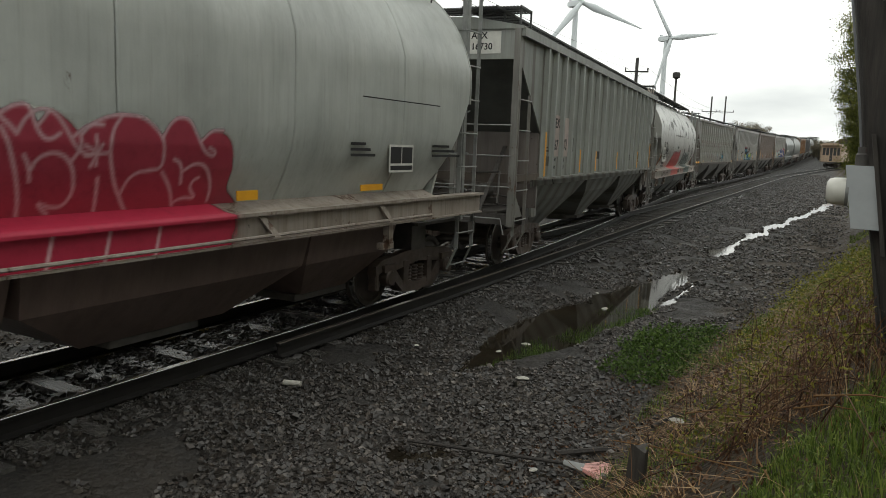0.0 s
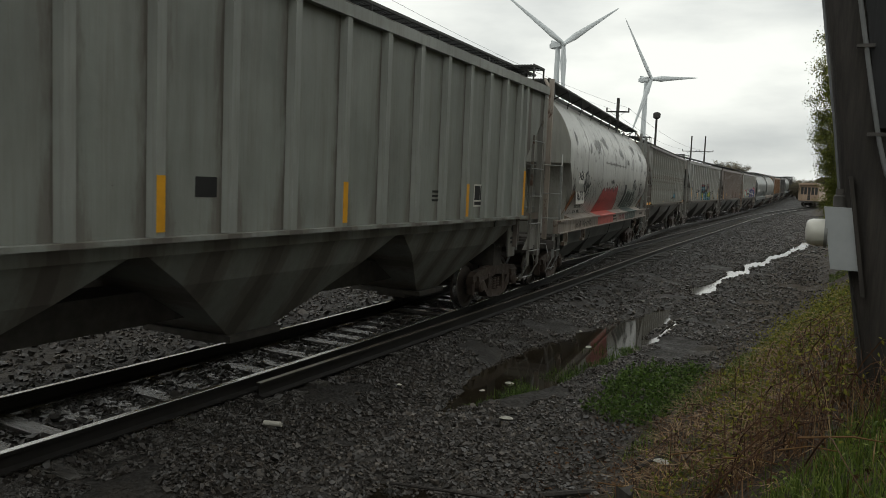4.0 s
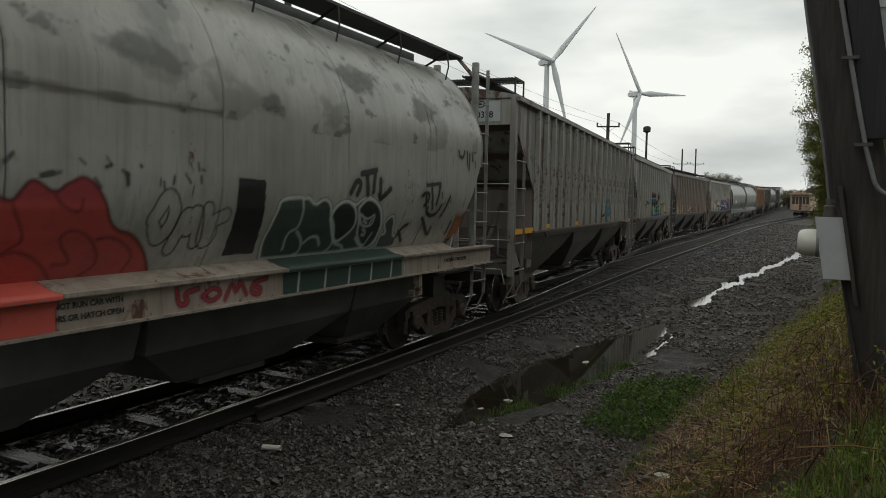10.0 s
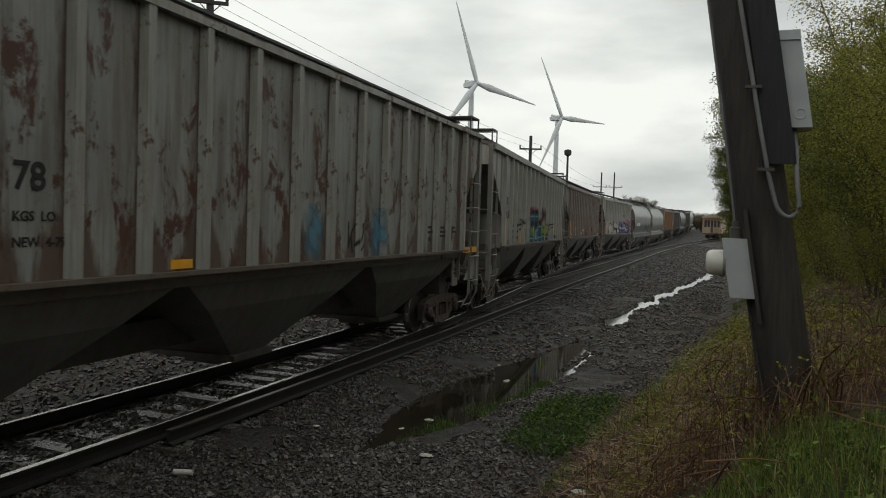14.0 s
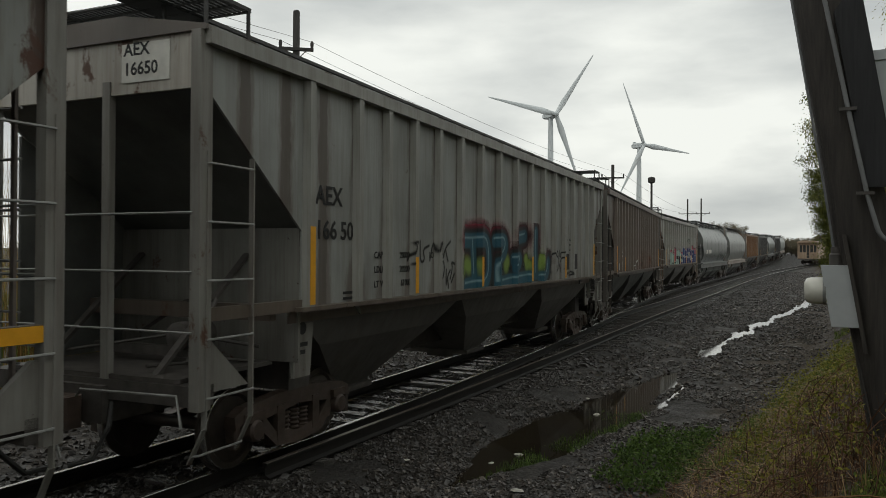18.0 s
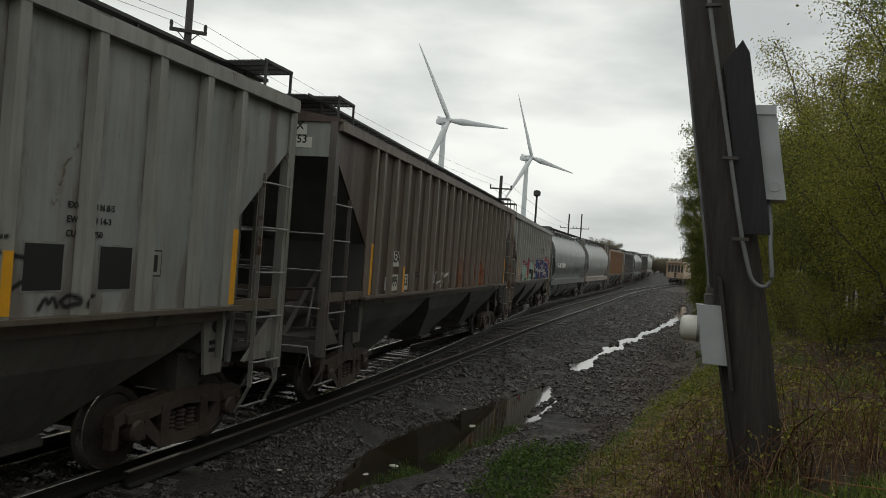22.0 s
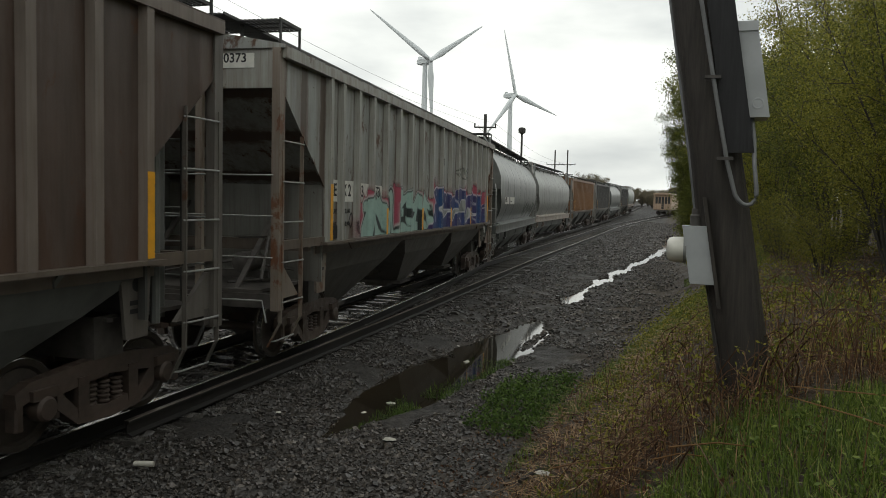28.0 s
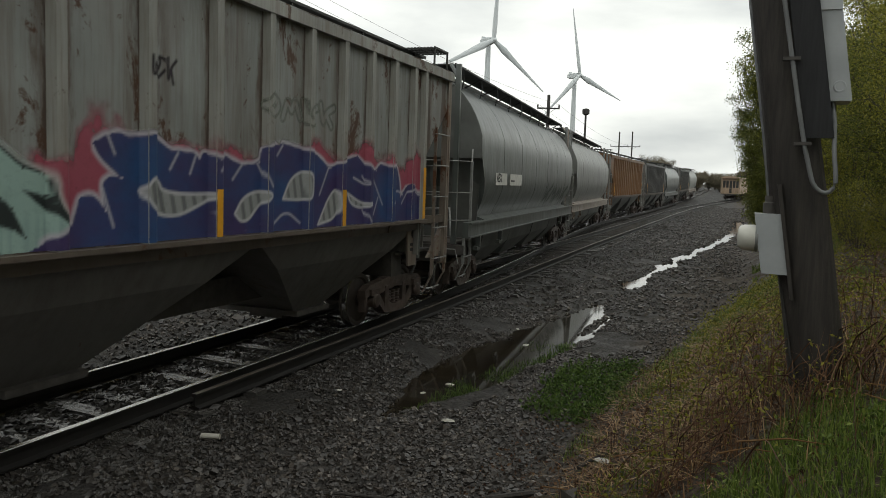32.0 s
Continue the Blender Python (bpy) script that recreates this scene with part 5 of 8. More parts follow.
blades("dead_stalks", scatter(520, -1.3, 1.6, 4.6, 10.5, lambda x, y: tangled(x, y) and 0.35 < x - toe_at(y) < 2.2 and patch(x, y, 1.4, 8) > 0.05), 0.34, 0.0030, M["bramble"], "reddish dry weed stalks", "dead grass", 0.7, 0.95)
blades("grass", scatter(9000, -1.7, 2.0, 5.0, 12.0, lambda x, y: tangled(x, y) and patch(x, y, 1.4, 41) > 0.10), 0.10, 0.004, M["grass"], "patches of short green grass among the straw", "grass", 0.8, 0.7)
blades("grass", scatter(15000, -1.5, 3.0, 9.0, 30.0, lambda x, y: 0.3 < x - toe_at(y) < 2.6 and patch(x, y, 0.8, 11) > -0.1), 0.11, 0.006, M["grass"], "patchy green grass along the foot of the thicket", "grass", 0.7, 0.7)
blades("dead_grass", scatter(6500, -0.5, 6.0, 6.5, 30.0, lambda x, y: x - toe_at(y) > 1.4 and patch(x, y, 1.3, 25) > -0.05), 0.20, 0.004, M["straw"], "brown dead grass under the thicket", "dead grass", 1.1, 0.6, 3.0, low=0.6)
blades("bramble_stems", scatter(6500, 0.6, 7.0, 5.2, 24.0, lambda x, y: x - toe_at(y) > 2.0 and y > 6.2 - 0.35 * x), 0.34, 0.0032, M["bramble"], "reddish-brown arching bramble stems", "brambles", 1.1, 0.6, low=0.5)
blades("bramble_stems", scatter(1100, -0.5, 1.7, 4.9, 6.7, lambda x, y: 0.2 < math.hypot(x - 0.5, y - 5.7) < 1.0), 0.34, 0.003, M["bramble"], "reddish bramble stems round the pole's foot", "brambles", 1.0, 0.9)
blades("dead_grass", scatter(700, -0.5, 1.7, 4.9, 6.7, lambda x, y: 0.2 < math.hypot(x - 0.5, y - 5.7) < 1.0), 0.30, 0.003, M["straw"], "pale straw round the pole's foot", "dead grass", 1.0, 0.9)
blades("pond_weed", scatter(7500, -4.6, -2.6, 8.6, 14.0, lambda x, y: -0.16 < ground_z(x, y) < -0.03 and x > -4.05 + 0.06 * (y - 9) and patch(x, y, 0.9, 17) > -0.22), 0.085, 0.006, M["weed"], "green weed at the puddle's edge", "weed", 0.9, 1.1)


def leaves_at(points, per, spread, size, flat=0.5):
    """Small two-sided leaves scattered round points: arrays of verts and quads."""
    pts = np.repeat(np.asarray(points, float), per, axis=0)
    n = len(pts)
    c = pts + rng.normal(0, 1, (n, 3)) * spread * np.array([1, 1, flat + 0.3])
    s = size * rng.uniform(0.6, 1.35, (n, 1, 1))
    leaf = np.array([(-0.5, 0, 0), (0, -0.28, 0.05), (0.6, 0, 0), (0, 0.28, 0.05)])
    v = np.einsum("nij,kj->nki", turns(n), leaf) * s + c[:, None]
    return v.reshape(-1, 3), np.arange(4 * n).reshape(-1, 4)


def low_weeds():
    spots = scatter(560, -2.8, 0.0, 7.6, 13.4, lambda x, y: ((x + 2.0) / 0.62) ** 2 + ((y - 10.7) / 1.9) ** 2 < 1 + 1.4 * patch(x, y, 1.6, 21))
    pts = [(x, y, ground_z(x, y) + 0.05 + 0.09 * random.random()) for x, y in spots]
    v, f = leaves_at(pts, 9, 0.05, 0.05)
    soup("low_weeds", v, f, M["weed"], "bright green low weeds on the gravel's edge", "weeds")
    spots = scatter(1300, -1.3, 5.5, 5.2, 20.0, lambda x, y: 0.9 < x - toe_at(y) < 5.0 and not grassy(x, y) and patch(x, y, 0.9, 31) > -0.02)
    pts = [(x, y, ground_z(x, y) + 0.05 + 0.25 * random.random() ** 2) for x, y in spots]
    v, f = leaves_at(pts, 16, 0.08, 0.034)
    soup("low_weeds", v, f, M["leaf"], "yellow-green sprouting brambles and weeds on the bank", "weeds")
    spots = scatter(300, -0.6, 4.0, 2.2, 5.6, lambda x, y: grassy(x, y) and patch(x, y, 2.2, 61) > -0.05)
    pts = [(x, y, ground_z(x, y) + 0.04 + 0.10 * random.random()) for x, y in spots]
    v, f = leaves_at(pts, 14, 0.05, 0.026)
    soup("low_weeds", v, f, M["grass"], "leafy green weeds in the grass", "weeds")
    # dead leaves and bits on the bare soil
    spots = scatter(5200, -2.6, 2.4, 4.0, 12.5, lambda x, y: -0.7 < x - toe_at(y) < 2.5)
    pts = [(x, y, ground_z(x, y) + 0.012) for x, y in spots]
    v, f = leaves_at(pts, 1, 0.01, 0.045, -0.2)
    soup("dead_leaves", v, f, M["bramble"], "dark dead leaves and chips on the soil", "dead leaves")


low_weeds()


def bramble_canes():
    """Long arching canes on the slope, with a few small leaves along them."""
    g, tips = Geo(), []
    r = random.Random(23)
    for i in range(190):
        if i < 60:
            x, y = 0.5 + r.gauss(0, 0.55), 5.55 + r.gauss(0, 0.35)
        else:
            x, y = r.uniform(-0.9, 4.2), r.uniform(4.9, 11.5)
            if x - toe_at(y) < 0.8:
                continue
        if grassy(x, y):
            continue
        a, ln, h = r.uniform(0, 2 * math.pi), r.uniform(0.35, 1.1), r.uniform(0.10, 0.42)
        z0 = ground_z(x, y)
        ex, ey = x + ln * math.cos(a), y + ln * math.sin(a)
        z1 = ground_z(ex, ey) + 0.03
        pts = [(x + (ex - x) * t + 0.05 * math.sin(5 * t + i), y + (ey - y) * t, z0 + (z1 - z0) * t + 4 * h * t * (1 - t) * (1.2 - 0.4 * t)) for t in (0, 0.2, 0.4, 0.6, 0.8, 1.0)]
        g.tube(pts, 0.0055, 5, 0.002)
        for p in pts[1:]:
            if r.random() < 0.45:
                tips.append(p)
    soup_canes = part("bramble_canes", g, M["bramble"])
    tagged(soup_canes, "long arching bare bramble canes on the bank", "brambles", kind="stuff")
    v, f = leaves_at(tips, 5, 0.03, 0.030)
    soup("bramble_leaves", v, f, M["leaf"], "small new leaves on the bramble canes", "brambles")


bramble_canes()


def shrub_meshes(key, height, radius, limbs, per, leaf, mat_leaf, base=0.12, bare=0.25):
    """A many-stemmed shrub or tree: tapering limbs with twigs, and leaves about the twigs."""
    g, tips = Geo(), []
    for i in range(limbs):
        a = 2 * math.pi * (i + random.random() * 0.7) / limbs
        r = radius * (0.35 + 0.65 * random.random())
        h = height * (0.6 + 0.4 * random.random())
        start = Vector((0.10 * math.cos(a), 0.10 * math.sin(a), 0))
        end = Vector((r * math.cos(a), r * math.sin(a), h))
        mid = start.lerp(end, 0.5) + Vector((-0.18 * r * math.cos(a), -0.18 * r * math.sin(a), 0.06 * h))
        pts = [start, start.lerp(mid, 0.5), mid, mid.lerp(end, 0.5), end]
        g.tube(pts, base * 0.5, 6, base * 0.08)
        for k in range(11):
            t = bare + (1 - bare) * (k + random.random()) / 11
            p = start.lerp(mid, min(1, 2 * t)) if t < 0.5 else mid.lerp(end, 2 * t - 1)
            b = a + random.uniform(-1.6, 1.6)
            ln = radius * (0.22 + 0.33 * random.random()) * (1.15 - 0.5 * t)
            q = p + Vector((ln * math.cos(b), ln * math.sin(b), ln * random.uniform(-0.1, 0.9)))
            g.tube([p, p.lerp(q, 0.5) + Vector((0, 0, 0.05)), q], base * 0.10, 4, 0.004)
            for s in (0.35, 0.7, 1.0):
                tips.append(p.lerp(q, s))
    v, f = leaves_at([tuple(p) for p in tips], per, radius * 0.085, leaf)
    crown = soup(key + "_crown_seed", v, f, mat_leaf, "", "")
    crown_mesh = crown.data
    bpy.data.objects.remove(crown)
    return g.mesh(key + "_trunk"), crown_mesh


def plant(name, meshes, x, y, size, turn, label, category, group, leaf_mat_of=None):
    leaf_mat_of = leaf_mat_of or M["leaf"]
    t = thing(name, label, category, group)
    t.matrix_basis = pose(x, y, land(x, y) - 0.08, 0, 0, turn) @ Matrix.Scale(size, 4)
    part("trunk", meshes[0], M["bark"], t)
    part("crown", meshes[1], leaf_mat_of, t)
    return t


random.seed(41)
SHRUB = [shrub_meshes("shrub", 4.3, 2.0, 13, 96, 0.037, M["leaf"], 0.06), shrub_meshes("shrub_b", 3.9, 1.9, 13, 92, 0.037, M["leafdark"], 0.06), shrub_meshes("shrub_c", 2.2, 1.5, 9, 40, 0.040, M["leaf"], 0.04)]
TREE = [shrub_meshes("tree", 8.5, 3.4, 12, 140, 0.066, M["leafdark"], 0.18, 0.22), shrub_meshes("tree_b", 9.0, 3.0, 12, 130, 0.066, M["leaf"], 0.18, 0.22)]
POLE_TREE = shrub_meshes("pole_tree", 6.0, 1.6, 18, 150, 0.050, M["leafdark"], 0.15, 0.08)
random.seed(8)
FAR = [shrub_meshes("far_tree", 9.0, 4.0, 17, 46, 0.16, M["budding"], 0.2, 0.2)]

# the thicket on the bank: x, y, size, kind
for i, (x, y, s, k) in enumerate(((2.6, 10.6, 0.82, 0), (4.0, 9.2, 0.95, 1), (3.1, 13.0, 1.0, 0), (4.8, 12.0, 1.15, 0), (5.6, 8.4, 1.05, 0), (2.9, 16.5, 1.1, 1), (5.0, 16.0, 1.35, 0), (6.8, 11.5, 1.35, 1),
                                  (2.2, 20.5, 1.0, 0), (4.2, 21.0, 1.4, 1), (3.7, 7.2, 0.62, 2), (2.1, 12.8, 0.6, 2), (2.0, 16.8, 0.7, 2), (7.2, 7.4, 1.1, 0), (5.0, 6.0, 0.8, 2), (8.0, 15.0, 1.6, 0), (1.6, 23.5, 0.8, 2), (6.0, 4.0, 0.9, 1), (3.5, 11.8, 1.05, 1), (4.4, 14.4, 1.3, 0), (5.6, 10.2, 1.25, 1), (6.0, 13.6, 1.45, 0))):
    plant("shrub", SHRUB[k], x, y, s, 47 * i % 360, "leafy spring shrub in the thicket on the bank" if k != 2 else "low leafy bush at the thicket's edge", "shrub", "shrubs of the thicket", M["leafdark"] if k == 1 else None)
for i, (x, y, s, k) in enumerate(((4.2, 28.0, 1.0, 1), (2.6, 39.0, 0.9, 1), (3.0, 34.5, 0.85, 1), (5.5, 34.0, 1.15, 1), (7.5, 22.0, 1.15, 0), (3.9, 50.0, 1.0, 0), (6.5, 46.0, 1.2, 1), (4.5, 64.0, 1.1, 0), (8.0, 78.0, 1.2, 1), (6.5, 95.0, 1.1, 0), (10.5, 17.0, 1.3, 1),
                                  # added out of view beside and behind the camera, to dim the sky light
                                  (9.5, 8.5, 1.2, 0), (8.0, 0.5, 1.1, 1), (9.5, -6.0, 1.25, 0), (7.0, -12.0, 1.2, 1), (11.0, 3.5, 1.4, 0), (4.0, -15.0, 1.2, 0), (-1.0, -18.0, 1.2, 1), (-7.0, -24.0, 1.25, 0))):
    plant("tree", TREE[k], x, y, s, 61 * i % 360, "young-leaved tree of the wood, beside the track or added unseen to block sky light", "tree", "trees of the wood")

for x, y, s in ((1.5, 31.0, 1.45), (0.95, 29.5, 0.85), (1.1, 32.5, 1.15)):
    plant("tree", POLE_TREE, x, y, s, 40 * x, "young-leaved tree beside the leaning pole", "tree", "trees of the wood")


def far_woods():
    """The bare, budding tree line at the horizon, and one rounder tree."""
    spots = [(-78 + 2.6 * i + random.uniform(-1, 1), 300 + random.uniform(-25, 30), 0.46 + 0.12 * random.random()) for i in range(40)]
    spots += [(-150 + 9 * i + random.uniform(-4, 4), 420 + random.uniform(-30, 30), 1.1 + 0.4 * random.random()) for i in range(13)]
    spots += [(-44 + 2.0 * i + random.uniform(-1, 1), random.choice((205, 222, 240)), 0.48 + 0.14 * random.random()) for i in range(28)]
    spots += [(-24.6, 238, 0.92), (-26.4, 239, 1.05), (-28.4, 240, 0.92), (-30.0, 241, 0.75)]
    for i, (x, y, s) in enumerate(spots):
        t = thing("far_tree", "bare budding tree far off beyond the railway", "tree", "far trees")
        t.matrix_basis = pose(x, y, land(x, y) - 0.1, 0, 0, 83 * i % 360) @ Matrix.Scale(s, 4)
        part("trunk", FAR[0][0], M["bark"], t)
        part("crown", FAR[0][1], M["budding"], t)


far_woods()


# ---- litter and small things on the ground ----
def crumple(name, x, y, size, mat, label, category, lift=0.02, water=False):
    g = Geo()
    n = 9
    rings = []
    for r, h in ((0.15, 0.9), (0.6, 0.75), (1.0, 0.3), (0.8, 0.0)):
        rings.append([(size * r * (0.75 + 0.5 * random.random()) * math.cos(2 * math.pi * k / n), 0.7 * size * r * (0.75 + 0.5 * random.random()) * math.sin(2 * math.pi * k / n), 0.35 * size * h * (0.6 + 0.6 * random.random())) for k in range(n)])
    z = (-0.05 if water else ground_z(x, y)) + lift
    ob = part(name, g.loft(rings[::-1]), mat, m=pose(x, y, z, 0, 0, random.uniform(0, 360)), smooth=0)
    return tagged(ob, label, category, "scraps of litter")


def litter():
    g = Geo().tube([(-0.10, 0, 0.03), (0.10, 0.02, 0.03)], 0.03, 10)
    ob = part("paper_cup", g, M["litter"], m=pose(*LITTER["cup"], ground_z(*LITTER["cup"]) + 0.03, 0, 0, 12))
    tagged(ob, "crushed white paper cup on the gravel", "cup", "scraps of litter")
    for (x, y), s in LITTER["wet"]:
        crumple("paper_scrap", x, y, s, M["litter"], "soggy pale scrap of paper in the puddle", "litter", 0.005, True)
    for (x, y), s in LITTER["dry"]:
        crumple("paper_scrap", x, y, s, M["litter"], "dirty pale scrap of paper on the ground", "litter", 0.03)


LITTER = {"cup": (-5.12, 6.36), "wet": [((-3.97, 10.35), 0.08), ((-4.3, 15.05), 0.06), ((-3.72, 13.6), 0.09), ((-4.15, 9.75), 0.05), ((-4.75, 11.9), 0.06)], "dry": [((-3.3, 8.55), 0.09), ((-1.15, 7.0), 0.09), ((1.75, 5.35), 0.07), ((-2.2, 6.1), 0.05), ((-4.9, 8.7), 0.05)]}
litter()


def broom():
    """A broom with frayed pink bristles and the ends of old timbers."""
    x, y = -1.78, 6.15
    z = ground_z(x, y) + 0.10
    b = thing("broom", "old broom with frayed pink bristles lying on the ground", "broom", m=pose(x, y, z, 0, 4, 6))
    part("handle", Geo().tube([(-1.6, -0.12, -0.10), (-0.14, 0, 0.02)], 0.016, 8), M["pole"], b)
    part("ferrule", Geo().loft([[(xx, w * math.cos(a), 0.02 + 0.03 * math.sin(a)) for a in (2 * math.pi * k / 10 for k in range(10))] for xx, w in ((-0.16, 0.03), (-0.08, 0.05), (0.02, 0.07))]), M["galv"], b, "crushed metal ferrule")
    g = Geo()
    for i in range(150):
        a = random.uniform(-0.75, 0.55)
        ln = random.uniform(0.22, 0.40)
        y0 = 0.06 * a
        g.tube([(0.0, y0, 0.02 + random.uniform(-0.02, 0.02)), (ln * 0.6 * math.cos(a), y0 + ln * 0.5 * math.sin(a), 0.03 + random.uniform(-0.02, 0.04)), (ln * math.cos(a), y0 + ln * math.sin(a), random.uniform(-0.04, 0.03))], 0.005, 3)
    part("bristles", g, M["pink"], b, "splayed pale pink bristles")


broom()


def timber_stub():
    """The rotting end of an old post standing in the dirt."""
    x, y = -1.16, 5.42
    z = ground_z(x, y) - 0.05
    rings = []
    for h, w, lean in ((0.0, 0.068, 0.0), (0.15, 0.066, 0.008), (0.30, 0.062, 0.015), (0.40, 0.056, 0.022)):
        rings.append([(x + lean - 0.01 * h + w * sx, y + w * 0.8 * sy, z + h + (0.03 * sx * sy if h > 0.35 else 0)) for sx, sy in ((-1, -0.8), (-0.8, -1), (0.8, -1), (1, -0.8), (1, 0.8), (0.8, 1), (-0.8, 1), (-1, 0.8))])
    ob = part("timber_stub", Geo().loft(rings), M["bark"])
    tagged(ob, "rotting grey end of an old post in the dirt", "dead wood")


timber_stub()
for x, y, ln, r, turn, tilt, nm, lb in ((-1.75, 6.75, 0.9, 0.035, 24, 5, "dead_branch", "dark dead branch on the ground"), (-1.2, 7.1, 0.6, 0.02, 60, 3, "dead_branch", "dark dead branch on the ground")):
    ob = part(nm, Geo().tube([(-ln / 2, 0, 0), (0, 0.02, 0.02), (ln / 2, 0, 0.01)], r, 7, r * 0.7), M["pole"], m=pose(x, y, ground_z(x, y) + 0.04, 0, -tilt, turn))
    tagged(ob, lb, "dead wood")
for i in range(14):
    x, y = random.uniform(-0.9, 1.8), random.uniform(4.0, 5.8)
    ln = random.uniform(0.4, 1.0)
    ob = part("twig", Geo().tube([(-ln / 2, 0, 0), (-ln * 0.1, 0.04, 0.03), (ln / 2, 0, 0.02)], 0.006, 5, 0.003), M["straw"], m=pose(x, y, ground_z(x, y) + 0.10, 0, random.uniform(-8, 8), random.uniform(0, 180)))
    tagged(ob, "pale dry twig lying in the grass", "twig", "twigs in the grass")


# ---- beyond the train ----
def reed_belt():
    """Tall dead reeds with young shoots and a few saplings, glimpsed between the moving cars."""
    blades("reeds", scatter(9000, -16.5, -12.6, -14.0, 44.0, lambda x, y: x < -13.2 + 0.7 * patch(x, y, 0.5, 73)), 3.1, 0.012, M["reed"], "belt of tall golden dead reeds beyond the track", "reeds", 0.25, 0.10)
    blades("reeds", scatter(2200, -16.0, -12.8, -14.0, 40.0, lambda x, y: x < -13.0), 1.5, 0.013, M["grass"], "young green shoots among the dead reeds", "reeds", 0.3, 0.14)
    blades("dead_grass", scatter(3500, -13.6, -12.0, -10.0, 44.0, lambda x, y: patch(x, y, 0.5, 73) > -0.2), 0.5, 0.010, M["reed"], "rough yellowish dead grass beyond the track", "dead grass", 0.8, 0.6)
    for i, (x, y, k) in enumerate(((-14.6, -3.0, 0.7), (-15.6, 4.5, 0.8), (-14.4, 10.5, 0.65), (-15.2, 17.0, 0.85), (-14.8, 27.0, 0.8))):
        plant("shrub", SHRUB[i % 2], x, y, k, 70 * i, "green sapling standing among the reeds", "shrub", "saplings in the reeds", M["leafdark"])


reed_belt()


def caboose():
    """The standing tan car on the second track, seen end-on."""
    y = 141.0
    x, z = track_b(y), RAIL + rise(y)
    yaw = -math.degrees(math.atan2(track_b(y + 6) - track_b(y - 6), 12))
    c = thing("caboose", "standing tan caboose with windows in its end", "rail car", m=pose(x, y + 5, z, 0, 0, yaw))
    body = part("body", Geo().box(-1.5, 1.5, -4.6, 4.6, 1.05, 3.75, 0.05), PAINT["tan"], c)
    part("roof", Geo().loft([[(xx, yy, zz) for xx, zz in ((-1.65, 3.72), (1.65, 3.72), (1.6, 3.86), (0.8, 4.05), (-0.8, 4.05), (-1.6, 3.86))] for yy in (-5.5, 5.2)]), PAINT["tan"], c)
    for i, xx in enumerate((-1.08, -0.55, 0.0, 0.55, 1.08)):
        w = part("window" if i != 2 else "door", Geo().box(xx - 0.2, xx + 0.2, -4.63, -4.58, 1.15 if i == 2 else 2.1, 3.3), M["black"], body)
    for xx in (-1.45, -0.8, 0.8, 1.45):
        part("post", Geo().bar((xx, -5.4, 1.0), (xx, -5.4, 3.75 if abs(xx) > 1 else 2.0), 0.06, 0.06), PAINT["tan"], c)
    part("railing", Geo().bar((-1.45, -5.4, 2.0), (1.45, -5.4, 2.0), 0.05, 0.05).bar((-1.45, -5.4, 1.55), (1.45, -5.4, 1.55), 0.04, 0.04), PAINT["tan"], c)
    part("platform", Geo().box(-1.45, 1.45, -5.5, -4.6, 0.9, 1.05), M["under"], c)
    part("center_sill", Geo().box(-0.35, 0.35, -5.6, 5.6, 0.7, 1.05), M["under"], c)
    for s in (-1, 1):
        truck(c, s * 3.3)
    red = hopper_car("reddish-brown hopper car standing behind the caboose", PAINT["brown"], PAINT["brown"], PAINT["dark"], M["black"])
    y2 = y + 21
    red.matrix_basis = pose(track_b(y2), y2, RAIL + rise(y2), 0, 0, -math.degrees(math.atan2(track_b(y2 + 6) - track_b(y2 - 6), 12)))


caboose()


# ---- the train ----
def travelled(t):
    """Metres that the train has rolled since the start; it slows a little."""
    return 3.75 * t - 0.0075 * t * t


def car_pose(centre):
    """The pose of a car whose middle is at that y: both trucks stand on the track."""
    a, b = centre - 7.0, centre + 7.0
    xa, xb = track_a(a), track_a(b)
    za, zb = rise(a), rise(b)
    yaw = math.degrees(math.atan2(xa - xb, 14.0))
    pitch = math.degrees(math.atan2(zb - za, 14.0))
    return pose((xa + xb) / 2, centre, RAIL + (za + zb) / 2, pitch, 0, yaw)


